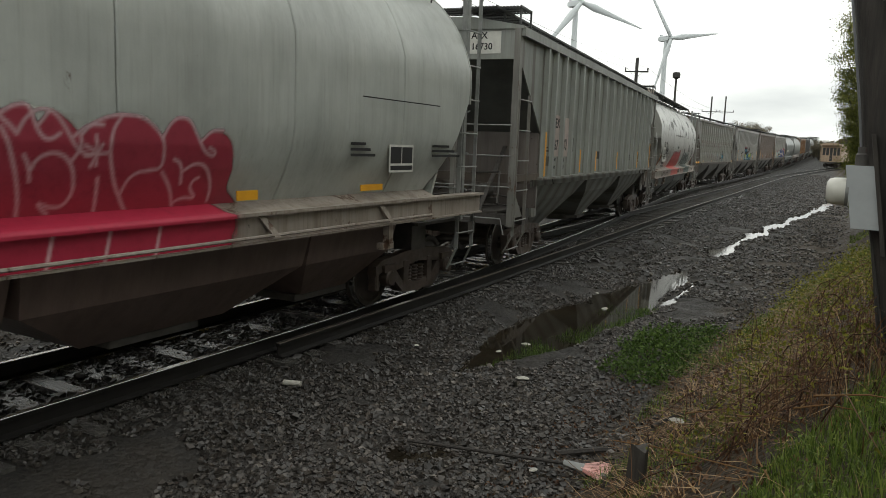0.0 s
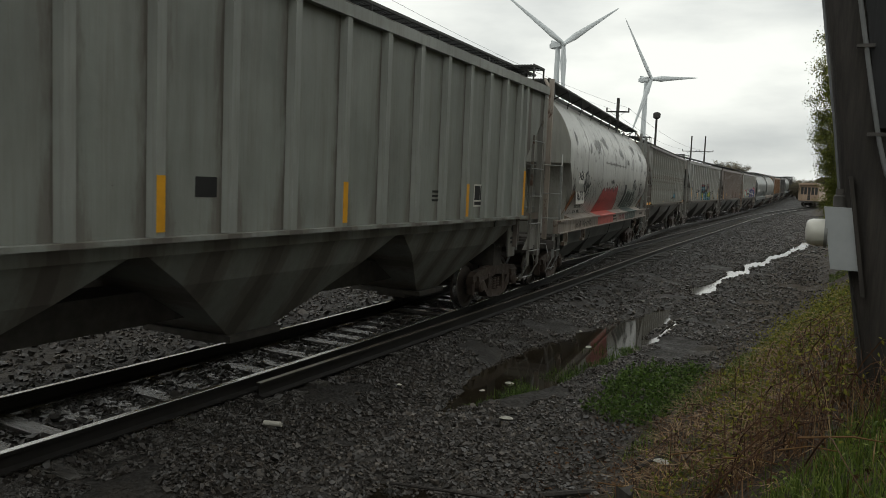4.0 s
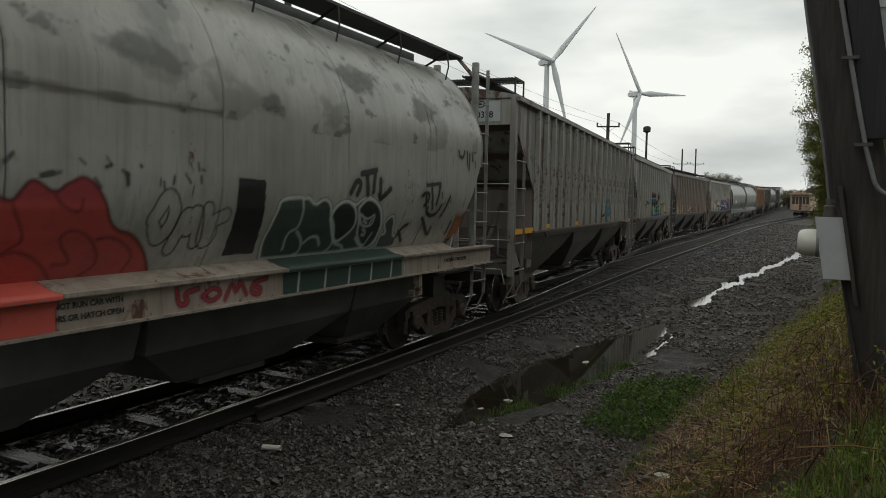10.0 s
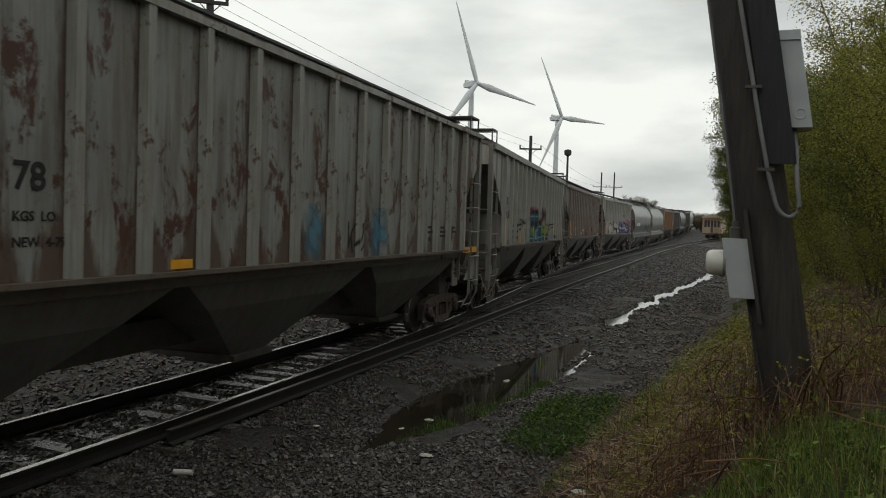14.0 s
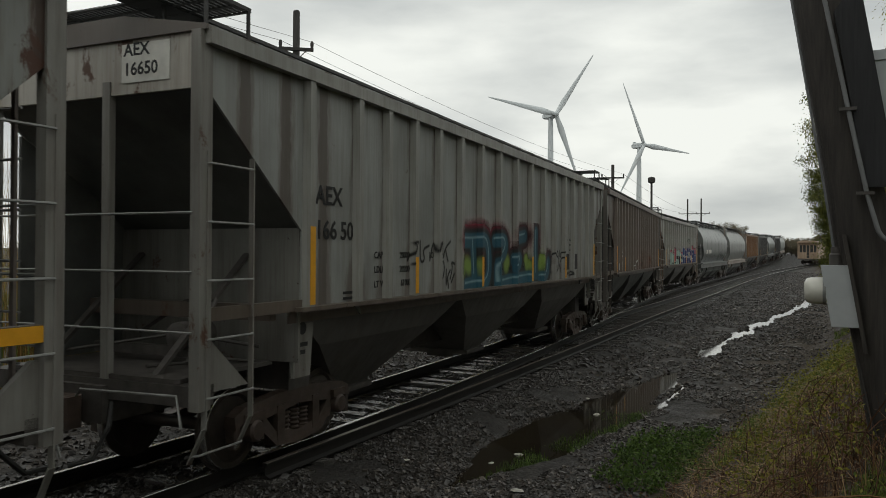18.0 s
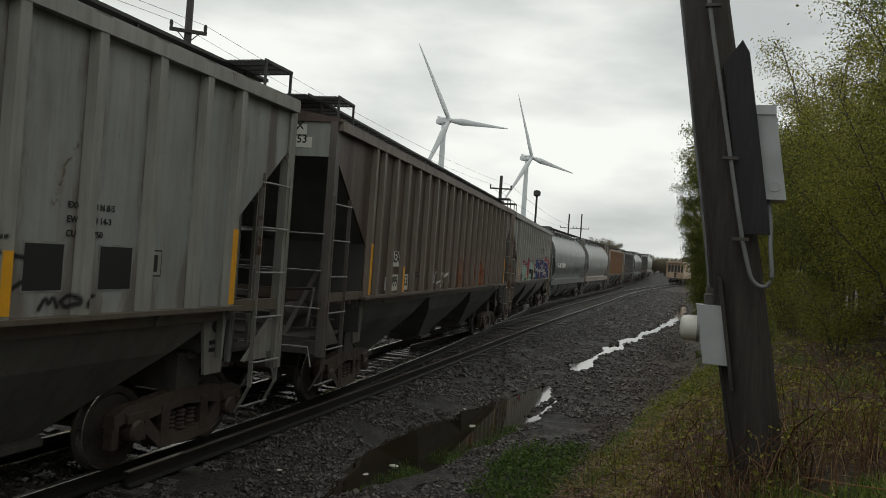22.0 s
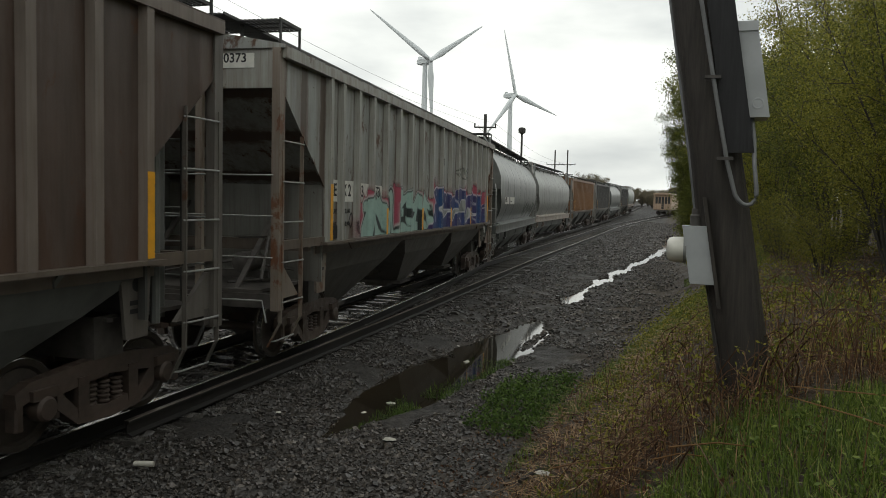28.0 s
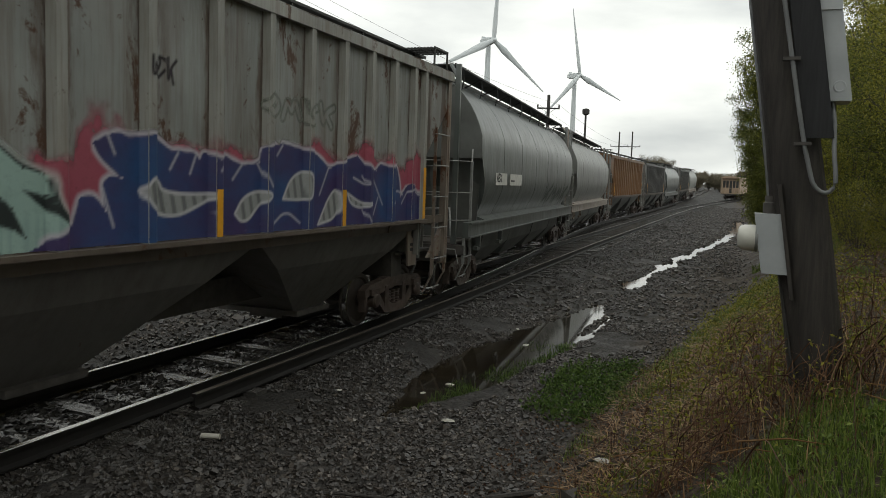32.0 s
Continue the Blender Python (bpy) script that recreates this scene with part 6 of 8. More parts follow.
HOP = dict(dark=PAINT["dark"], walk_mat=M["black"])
TRAIN = [
    (3.2, cylinder_car("pale grey round-sided hopper car with a large maroon spray painting", PAINT["pale"], PAINT["sill"], PAINT["bay_red"], M["black"])),
    (22.33, hopper_car("green-grey ribbed hopper car with black stencils on pale panels", PAINT["green_grey"], PAINT["green_rib"], deck=PAINT["green_grey"], end_paint=PAINT["rust_end"], sill=PAINT["green_grey"], wide=True, **HOP)),
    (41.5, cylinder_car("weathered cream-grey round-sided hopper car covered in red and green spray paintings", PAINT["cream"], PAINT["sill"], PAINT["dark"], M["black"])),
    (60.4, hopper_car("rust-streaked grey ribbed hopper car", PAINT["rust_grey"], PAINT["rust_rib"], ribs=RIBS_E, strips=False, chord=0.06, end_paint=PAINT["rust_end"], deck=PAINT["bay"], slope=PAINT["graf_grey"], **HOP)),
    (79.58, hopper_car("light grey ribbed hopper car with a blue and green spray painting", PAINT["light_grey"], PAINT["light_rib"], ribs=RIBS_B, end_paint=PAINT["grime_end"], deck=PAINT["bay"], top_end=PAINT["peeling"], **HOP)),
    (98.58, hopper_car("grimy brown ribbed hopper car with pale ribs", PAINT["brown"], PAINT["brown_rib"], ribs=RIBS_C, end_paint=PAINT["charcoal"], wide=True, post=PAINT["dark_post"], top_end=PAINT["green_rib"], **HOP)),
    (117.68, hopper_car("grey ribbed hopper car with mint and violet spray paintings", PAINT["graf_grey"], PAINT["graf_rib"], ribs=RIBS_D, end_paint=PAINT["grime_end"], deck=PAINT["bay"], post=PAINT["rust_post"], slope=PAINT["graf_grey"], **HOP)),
    (136.7, cylinder_car("glossy bluish-grey round-sided hopper car", PAINT["teal_grey"], PAINT["teal_grey"], PAINT["dark"], M["black"], end_paint=PAINT["dark"], reach=(0.40, 0.36))),
    (155.0, cylinder_car("pale grey round-sided hopper car, wet and shiny", PAINT["dull_silver"], PAINT["sill"], PAINT["dark"], M["black"])),
    (174.0, hopper_car("rusty orange ribbed hopper car", PAINT["orange"], PAINT["orange"], **HOP)),
    (193.1, hopper_car("charcoal ribbed hopper car", PAINT["charcoal"], PAINT["charcoal"], **HOP)),
    (211.9, cylinder_car("bluish-grey round-sided hopper car", PAINT["teal_grey"], PAINT["teal_grey"], PAINT["dark"], M["black"])),
    (230.6, hopper_car("dark grey ribbed hopper car", PAINT["charcoal"], PAINT["charcoal"], **HOP)),
    (249.5, cylinder_car("white round-sided hopper car at the train's tail", PAINT["silver"], PAINT["sill"], PAINT["dark"], M["black"])),
]


def motions():
    for centre, car in TRAIN:
        rows = []
        t = 0.0
        while t <= 32.001:
            rows.append((t, car_pose(centre - travelled(t))))
            t += 0.5
        walk(car, rows)
    # the nearer turbine turns clockwise, about once in five seconds
    seen = [(0, 108), (2, -51), (3, -129), (6, -363), (7, -441), (8, -519), (9, -594), (10, -672), (11, -747), (12, -822), (13, -897), (14, -969), (17, -1191), (18, -1266), (19, -1338), (20, -1413), (21, -1485), (22, -1557), (23, -1632), (24, -1707), (25, -1779), (28, -2007), (29, -2082), (30, -2157), (31, -2238), (32, -2313)]
    ts, an = [s[0] for s in seen], [s[1] for s in seen]
    rows = []
    for i in range(65):
        a = float(np.interp(i / 2, ts, an))
        rows.append((i / 2, pose(0, 0, 77.3) @ Matrix.Rotation(radians(-a), 4, "Y")))
    walk(rotor_near, rows)
    # the other one barely moves
    walk(rotor_far, [(t, pose(0, 0, 75.2) @ Matrix.Rotation(radians(-a), 4, "Y")) for t, a in ((0, 129.5), (8, 124.5), (16, 118.5), (24, 111), (32, 102.5))])
# outlines of the sprayed shapes, as (y, z) on the cars' sides
MAROON_SHAPE = [
    [(-0.07, 2.54), (0.04, 2.58), (0.16, 2.55), (0.24, 2.61), (0.35, 2.63), (0.39, 2.58), (0.44, 2.46), (0.53, 2.59), (0.62, 2.57), (0.75, 2.49), (0.82, 2.41), (0.9, 2.5), (1.05, 2.57), (1.19, 2.59), (1.39, 2.59), (1.55, 2.5), (1.64, 2.41), (1.7, 2.53), (1.79, 2.6), (1.93, 2.59), (2.01, 2.47), (2.1, 2.39), (2.22, 2.5), (2.41, 2.48), (2.55, 2.32), (2.62, 2.12), (2.6, 1.91), (2.79, 1.81), (2.94, 1.67), (0.34, 1.69), (0.08, 1.7)],
]
MAROON_TOPS = [
    [(0.16, 2.55), (0.24, 2.61), (0.35, 2.63), (0.39, 2.58), (0.44, 2.46), (0.5, 2.38), (0.57, 2.37), (0.64, 2.42)],
    [(0.44, 2.46), (0.53, 2.58)],
    [(0.82, 2.41), (0.9, 2.5), (1.05, 2.57), (1.19, 2.59), (1.39, 2.59), (1.55, 2.5), (1.64, 2.41)],
    [(1.64, 2.41), (1.7, 2.53), (1.79, 2.6), (1.93, 2.59), (2.05, 2.44), (2.14, 2.31), (2.29, 2.24), (2.32, 2.29), (2.22, 2.33)],
    [(2.1, 2.39), (2.22, 2.5), (2.37, 2.5)],
    [(0.82, 2.41), (0.84, 2.3), (0.78, 2.21)],
    [(0.17, 2.45), (0.24, 2.33), (0.32, 2.14), (0.41, 1.92), (0.44, 1.74)],
]
MAROON_LOOPS = [
    [(0.37, 2.25), (0.42, 2.18), (0.46, 2.05)],
    [(0.44, 2.12), (0.48, 2.23), (0.61, 2.28), (0.74, 2.23), (0.82, 2.11), (0.87, 1.95), (0.82, 1.83), (0.7, 1.82), (0.56, 1.88), (0.69, 1.77)],
    [(1.19, 2.58), (1.11, 2.46), (1.11, 2.28), (1.22, 2.03), (1.41, 1.8), (1.5, 1.69)],
    [(1.64, 2.41), (1.69, 2.28), (1.7, 2.13), (1.55, 2.12), (1.43, 2.1), (1.36, 2.03), (1.34, 1.91)],
    [(1.72, 2.1), (1.89, 1.94), (2.01, 1.71)],
    [(1.82, 2.22), (1.92, 2.18), (1.99, 1.99)],
    [(1.95, 2.1), (2.09, 2.19), (2.25, 2.15), (2.4, 1.95), (2.42, 1.8)],
    [(1.97, 1.8), (2.07, 1.85), (2.26, 1.83), (2.12, 1.93), (2.13, 2.02), (2.19, 2.04)],
]
MAROON_STAR = [
    [(0.96, 2.41), (1.01, 2.17)],
    [(0.89, 2.25), (1.09, 2.27)],
    [(0.96, 2.16), (1.03, 2.34)],
    [(1.06, 2.06), (1.11, 1.86), (1.13, 1.74)],
]
RED_SHAPE = [
    [(-3.6, 1.66), (-3.59, 1.83), (-3.58, 2.07), (-3.5, 2.27), (-3.37, 2.4), (-3.21, 2.49), (-3.07, 2.52), (-2.93, 2.46), (-2.82, 2.35), (-2.75, 2.43), (-2.65, 2.52), (-2.51, 2.53), (-2.34, 2.41), (-2.27, 2.5), (-2.1, 2.54), (-1.94, 2.48), (-1.84, 2.43), (-1.71, 2.5), (-1.46, 2.55), (-1.29, 2.49), (-1.09, 2.38), (-1.02, 2.52), (-0.92, 2.59), (-0.74, 2.46), (-0.61, 2.57), (-0.47, 2.62), (-0.3, 2.5), (-0.15, 2.17), (0.13, 2.12), (0.4, 1.85), (0.46, 1.67)],
]
RED_FIRST = [
    [(-3.37, 2.14), (-3.29, 2.08), (-3.1, 2.06), (-2.97, 2.16)],
    [(-3.28, 2.0), (-3.17, 2.05), (-2.99, 2.05), (-2.79, 1.92)],
    [(-3.27, 1.89), (-3.17, 1.92), (-2.97, 1.88), (-2.89, 1.76), (-3.07, 1.71), (-3.24, 1.77)],
    [(-2.82, 2.35), (-2.71, 2.15), (-2.6, 1.86), (-2.54, 1.7)],
]
RED_SECOND = [
    [(-2.54, 2.18), (-2.43, 2.0)],
    [(-2.47, 2.06), (-2.42, 2.19), (-2.26, 2.2), (-2.04, 2.08), (-1.92, 1.85), (-2.03, 1.73), (-2.26, 1.73)],
    [(-2.34, 2.41), (-2.28, 2.32), (-2.16, 2.29), (-2.08, 2.35), (-2.08, 2.44)],
    [(-1.94, 2.48), (-1.88, 2.32), (-1.91, 2.14), (-2.02, 2.04)],
    [(-1.81, 2.42), (-1.73, 2.13), (-1.64, 1.87), (-1.55, 1.7)],
]
RED_REST = [
    [(-1.09, 2.38), (-0.93, 2.11), (-1.02, 2.05), (-1.17, 1.95), (-1.19, 1.85), (-1.46, 2.06), (-1.61, 2.26), (-1.59, 2.42)],
    [(-1.19, 1.85), (-1.14, 1.98), (-0.95, 2.03), (-0.71, 1.9), (-0.55, 1.7)],
    [(-1.18, 1.85), (-1.02, 1.68)],
    [(-0.74, 2.46), (-0.65, 2.36), (-0.49, 2.31), (-0.48, 2.43)],
    [(-0.61, 1.89), (-0.42, 1.88), (-0.66, 2.11), (-0.52, 2.19), (-0.31, 2.1), (-0.15, 1.87), (-0.33, 1.77)],
    [(-0.26, 2.09), (-0.08, 2.11), (0.21, 1.94), (0.13, 1.78)],
]
GREEN_SHAPE = [
    [(2.05, 1.77), (1.97, 1.97), (2.01, 2.15), (2.07, 2.36), (2.09, 2.46), (2.46, 2.49), (2.54, 2.47), (2.6, 2.49), (2.77, 2.39), (2.88, 2.46), (3.0, 2.47), (3.1, 2.39), (3.12, 2.3), (3.26, 2.42), (3.47, 2.46), (3.67, 2.39), (3.76, 2.46), (3.94, 2.52), (4.16, 2.46), (4.36, 2.33), (4.49, 2.13), (4.5, 1.99), (4.54, 1.78)],
    [(4.6, 1.77), (4.56, 1.99), (4.74, 1.98), (4.52, 2.13), (4.68, 2.26), (4.79, 2.23), (4.92, 1.97), (5.08, 1.93), (5.15, 1.76)],
]
GREEN_DISCS = [
    [(3.15, 2.24), (3.22, 2.39), (3.43, 2.46), (3.62, 2.4), (3.77, 2.24), (3.77, 2.08), (3.61, 1.96), (3.46, 1.9), (3.26, 2.09)],
    [(3.75, 2.36), (3.94, 2.5), (4.22, 2.43), (4.43, 2.23), (4.5, 2.02), (4.46, 1.85), (4.29, 1.76), (3.93, 1.98), (3.86, 2.17)],
]
GREEN_INNER = [
    [(2.5, 2.47), (2.56, 2.28), (2.54, 2.11), (2.41, 2.09), (2.38, 2.01), (2.41, 1.87)],
    [(2.55, 2.08), (2.73, 1.96), (2.77, 1.82), (2.64, 1.78)],
    [(2.78, 1.93), (2.86, 2.0), (3.02, 2.01), (3.14, 1.89)],
    [(3.12, 2.3), (3.33, 2.09), (3.44, 1.87), (3.29, 1.77)],
    [(3.46, 1.9), (3.67, 1.86), (3.76, 1.79)],
]
GREEN_FACE = [
    [(3.83, 2.28), (4.06, 2.19), (4.22, 2.29), (4.23, 2.13), (4.06, 2.1), (3.91, 2.14), (3.83, 2.28)],
    [(3.96, 2.19), (4.06, 2.15)],
    [(4.14, 2.15), (4.18, 2.21)],
    [(3.92, 1.96), (4.09, 1.85), (4.24, 1.83), (4.28, 1.93), (4.32, 2.01)],
    [(4.02, 2.07), (4.12, 2.04), (4.14, 1.97), (4.05, 2.0)],
]
BLACK_BLOCK = [
    [(1.37, 2.67), (1.79, 2.66), (1.89, 1.86), (1.4, 1.86)],
]
TAG_FRONT = [
    [(-6.29, 2.84), (-5.97, 2.93)],
    [(-6.19, 2.86), (-6.14, 2.65), (-6.01, 2.41)],
    [(-5.97, 2.92), (-5.96, 2.42)],
    [(-6.48, 2.56), (-6.29, 2.68), (-6.27, 2.59), (-6.36, 2.5)],
    [(-6.36, 2.69), (-6.29, 2.44), (-6.0, 2.33), (-5.82, 2.61)],
    [(-5.8, 2.81), (-5.84, 2.61), (-5.75, 2.5), (-5.54, 2.62)],
    [(-6.27, 2.43), (-6.06, 2.23), (-5.8, 2.01)],
    [(-6.03, 2.13), (-5.8, 2.01), (-5.85, 2.17)],
    [(-5.86, 2.18), (-5.64, 2.45)],
]
TAG_SCRAWL = [
    [(-7.82, 2.49), (-7.77, 2.4), (-7.7, 2.43), (-7.73, 2.52)],
    [(-7.71, 2.66), (-7.7, 2.54)],
    [(-7.64, 2.54), (-7.63, 2.37), (-7.57, 2.47), (-7.57, 2.35)],
    [(-7.52, 2.5), (-7.52, 2.37), (-7.39, 2.33)],
    [(-7.49, 2.15), (-7.49, 2.31), (-7.4, 2.26), (-7.42, 2.17)],
    [(-7.48, 1.9), (-7.45, 2.02), (-7.36, 2.12)],
]
OUTLINE_LETTERS = [
    [(-5.6, 1.8), (-5.72, 2.05), (-5.67, 2.28), (-5.5, 2.36), (-5.35, 2.31), (-5.45, 2.25), (-5.56, 2.14), (-5.53, 1.93), (-5.41, 1.86), (-5.35, 1.98), (-5.12, 1.82), (-5.33, 1.74), (-5.6, 1.8)],
    [(-5.4, 2.51), (-5.23, 2.56), (-5.17, 2.46), (-5.33, 2.37), (-5.4, 2.51)],
    [(-5.23, 2.34), (-5.04, 2.22), (-4.98, 2.03), (-4.95, 1.84), (-4.77, 1.73), (-4.6, 1.82)],
    [(-5.09, 2.34), (-4.89, 2.46), (-4.76, 2.34), (-4.81, 2.15), (-4.52, 2.08), (-4.55, 1.82)],
]
OUTLINE_LAST = [
    [(-4.69, 2.46), (-4.61, 2.53), (-4.47, 2.37), (-4.2, 2.27), (-4.07, 2.14), (-4.23, 2.04), (-4.22, 1.87), (-4.41, 1.85)],
    [(-4.79, 2.43), (-4.63, 2.28), (-4.56, 2.02), (-4.38, 1.98)],
    [(-5.06, 2.72), (-4.81, 2.72), (-4.8, 2.47), (-5.03, 2.48), (-5.06, 2.72)],
]
TAG_MIDDLE = [
    [(3.75, 2.81), (4.12, 2.87)],
    [(3.88, 2.83), (3.92, 2.53)],
    [(4.09, 2.84), (4.05, 2.58)],
    [(3.5, 2.56), (3.62, 2.72), (3.75, 2.7), (3.66, 2.54)],
    [(4.24, 2.75), (4.23, 2.47), (4.33, 2.52), (4.51, 2.63)],
]
TAG_LAST = [
    [(5.64, 2.71), (6.11, 2.75)],
    [(5.79, 2.72), (5.91, 2.35)],
    [(6.11, 2.73), (6.02, 2.42)],
    [(5.5, 2.55), (5.69, 2.62), (5.76, 2.49), (5.61, 2.4)],
    [(5.62, 2.59), (5.72, 2.27), (6.06, 2.23), (6.21, 2.4)],
    [(6.29, 2.23), (6.49, 2.54)],
    [(5.66, 2.21), (6.12, 1.89), (6.1, 2.04)],
    [(6.77, 2.12), (6.76, 1.93)],
    [(5.03, 1.85), (5.12, 2.06), (5.27, 2.12)],
    [(5.07, 2.01), (5.29, 1.86)],
]
TAG_HIGH = [
    [(6.78, 3.35), (6.94, 3.43), (7.04, 3.34), (6.94, 3.19), (6.79, 3.24), (6.78, 3.35)],
    [(7.11, 3.45), (7.14, 3.08)],
    [(7.23, 3.28), (7.21, 3.02)],
    [(7.34, 3.44), (7.36, 3.18)],
    [(7.34, 3.31), (7.48, 3.34)],
    [(7.51, 3.41), (7.63, 3.26), (7.46, 3.15), (7.57, 2.98)],
]
MINT_A = [
    [(-5.78, 1.77), (-5.74, 2.02), (-5.53, 2.26), (-5.64, 2.34), (-5.64, 2.5), (-5.41, 2.52), (-5.22, 2.63), (-5.06, 2.71), (-4.96, 2.61), (-4.91, 2.52), (-4.82, 2.61), (-4.71, 2.67), (-4.61, 2.55), (-4.42, 2.43), (-4.38, 2.26), (-4.27, 2.06), (-4.05, 1.9), (-3.89, 1.76)],
]
MINT_A_DARK = [
    [(-5.36, 1.78), (-5.23, 2.09), (-5.11, 2.35), (-5.03, 2.33), (-4.96, 2.08), (-4.93, 1.79)],
    [(-5.62, 2.32), (-5.45, 2.32), (-5.58, 2.22)],
    [(-4.91, 2.28), (-4.77, 2.2), (-4.5, 1.97), (-4.43, 1.86), (-4.72, 1.98), (-4.91, 2.19)],
]
MINT_N = [
    [(-4.3, 1.8), (-4.24, 2.46), (-4.19, 2.63), (-4.07, 2.74), (-3.93, 2.79), (-3.8, 2.75), (-3.75, 2.62), (-3.76, 2.33), (-3.75, 2.02), (-3.68, 1.91), (-3.57, 1.98), (-3.49, 2.04), (-3.48, 1.78)],
]
MINT_N_DARK = [
    [(-4.17, 2.59), (-4.1, 2.66), (-4.02, 2.62), (-3.97, 2.47), (-3.95, 2.28), (-4.05, 2.37), (-4.22, 2.38)],
    [(-4.09, 2.21), (-4.05, 2.14), (-4.06, 1.98), (-4.1, 1.95), (-4.13, 2.03), (-4.13, 2.17)],
    [(-4.0, 1.8), (-3.9, 1.9), (-3.89, 2.09), (-3.86, 2.09), (-3.84, 1.8)],
]
MINT_E = [
    [(-3.49, 2.46), (-3.33, 2.56), (-3.23, 2.67), (-3.2, 2.76), (-3.12, 2.79), (-3.05, 2.77), (-3.0, 2.64), (-2.8, 2.68), (-2.46, 2.79), (-2.41, 2.72), (-2.41, 2.56), (-2.48, 2.45), (-2.47, 2.13), (-2.36, 2.01), (-2.3, 1.77), (-3.48, 1.76), (-3.49, 2.06)],
]
MINT_E_DARK = [
    [(-3.11, 2.38), (-2.76, 2.54), (-2.79, 2.39), (-2.46, 2.36), (-2.46, 2.16), (-2.62, 2.15), (-2.81, 2.22), (-2.79, 2.09), (-2.6, 1.96), (-2.87, 2.05), (-3.09, 2.08), (-3.25, 2.03), (-3.15, 2.33)],
    [(-3.43, 2.46), (-3.33, 2.38), (-3.28, 2.28), (-3.46, 2.1), (-3.48, 2.23)],
    [(-3.23, 1.77), (-3.12, 1.86), (-2.98, 1.85), (-2.79, 1.78)],
]
MINT_E_BOX = [
    [(-3.12, 2.37), (-2.96, 2.38), (-2.96, 2.2), (-3.13, 2.2)],
]
MINT_R = [
    [(-2.28, 2.45), (-2.09, 2.51), (-1.9, 2.67), (-1.76, 2.74), (-1.66, 2.65), (-1.5, 2.46), (-1.38, 2.4), (-1.36, 1.8), (-2.25, 1.78), (-2.37, 2.0), (-2.29, 2.1)],
]
MINT_R_DARK = [
    [(-2.27, 2.3), (-1.99, 2.3), (-2.25, 2.1)],
    [(-1.77, 2.4), (-1.5, 2.24), (-1.46, 1.89), (-1.76, 1.8), (-1.75, 2.04), (-1.94, 2.08)],
]
MINT_L = [
    [(-1.36, 2.24), (-1.35, 2.5), (-1.24, 2.7), (-1.18, 2.73), (-1.08, 2.67), (-0.92, 2.54), (-0.68, 2.49), (-0.67, 2.27), (-0.52, 2.06), (-0.3, 1.93), (-0.28, 1.77), (-1.33, 1.79)],
]
MINT_L_DARK = [
    [(-1.32, 2.13), (-1.12, 2.32), (-1.01, 2.22), (-0.87, 1.95), (-1.0, 2.05), (-1.21, 2.1)],
    [(-0.92, 2.37), (-0.68, 2.32), (-0.38, 1.98), (-0.71, 2.2)],
    [(-1.28, 1.8), (-1.17, 1.97), (-1.11, 1.79)],
]
VIOLET_SHAPE = [
    [(-0.41, 2.06), (-0.35, 2.3), (-0.19, 2.32), (-0.04, 2.15), (-0.09, 2.4), (-0.02, 2.49), (0.17, 2.47), (-0.09, 2.65), (-0.2, 2.79), (0.08, 2.9), (0.25, 2.85), (0.51, 2.91), (0.67, 2.82), (0.79, 2.76), (0.94, 2.76), (1.19, 2.75), (1.24, 2.65), (1.31, 2.78), (1.5, 2.69), (1.65, 2.75), (1.8, 2.7), (2.01, 2.64), (2.34, 2.69), (2.37, 2.88), (2.82, 2.95)],
    [(2.82, 2.95), (3.22, 2.9), (3.47, 2.86), (3.68, 2.84), (3.99, 2.66), (4.28, 2.75), (4.83, 2.89), (5.17, 2.69), (5.47, 2.66), (5.61, 2.8), (5.99, 2.72), (6.2, 2.83), (6.36, 2.54), (6.43, 2.25), (6.74, 2.49), (7.48, 2.19), (7.7, 1.84)],
]
VIOLET_PALE = [
    [(0.36, 2.36), (0.49, 2.51), (0.63, 2.46), (0.67, 2.35), (1.13, 2.32), (1.58, 2.34), (1.22, 2.2), (0.87, 2.09), (0.55, 2.14), (0.4, 2.28)],
    [(1.86, 2.1), (2.02, 2.3), (2.35, 2.37), (2.53, 2.31), (2.3, 2.18), (2.13, 2.02), (1.97, 2.0)],
    [(2.84, 2.26), (3.03, 2.55), (3.44, 2.65), (3.45, 2.27), (3.24, 2.24)],
    [(3.71, 1.9), (3.98, 2.27), (4.24, 2.43), (4.26, 1.98)],
    [(4.54, 2.33), (5.01, 2.16), (5.32, 2.19), (5.02, 2.09), (4.65, 2.16)],
]
VIOLET_LINES = [
    [(-0.02, 2.86), (0.06, 2.7)],
    [(0.79, 2.58), (0.91, 2.75)],
    [(1.19, 2.75), (1.09, 2.54)],
    [(1.5, 2.58), (1.65, 2.74)],
    [(1.81, 2.49), (1.98, 2.66)],
    [(2.29, 2.68), (2.49, 2.42)],
    [(2.82, 2.93), (2.7, 2.8)],
    [(4.72, 2.56), (5.19, 2.43), (4.99, 2.59)],
    [(5.38, 2.54), (5.73, 2.14)],
    [(-0.09, 2.38), (0.04, 2.03)],
    [(1.43, 2.13), (1.61, 1.9)],
    [(2.6, 1.93), (2.91, 2.12), (3.25, 1.94)],
]
VIOLET_STROKES = [
    [(4.31, 2.06), (4.53, 1.83)],
    [(5.02, 2.07), (5.22, 1.86)],
    [(6.03, 2.16), (6.23, 2.39), (6.52, 2.3)],
    [(3.96, 2.66), (3.74, 2.31)],
    [(5.41, 1.99), (5.56, 2.26)],
    [(6.48, 2.15), (6.82, 2.46), (7.43, 2.18)],
]
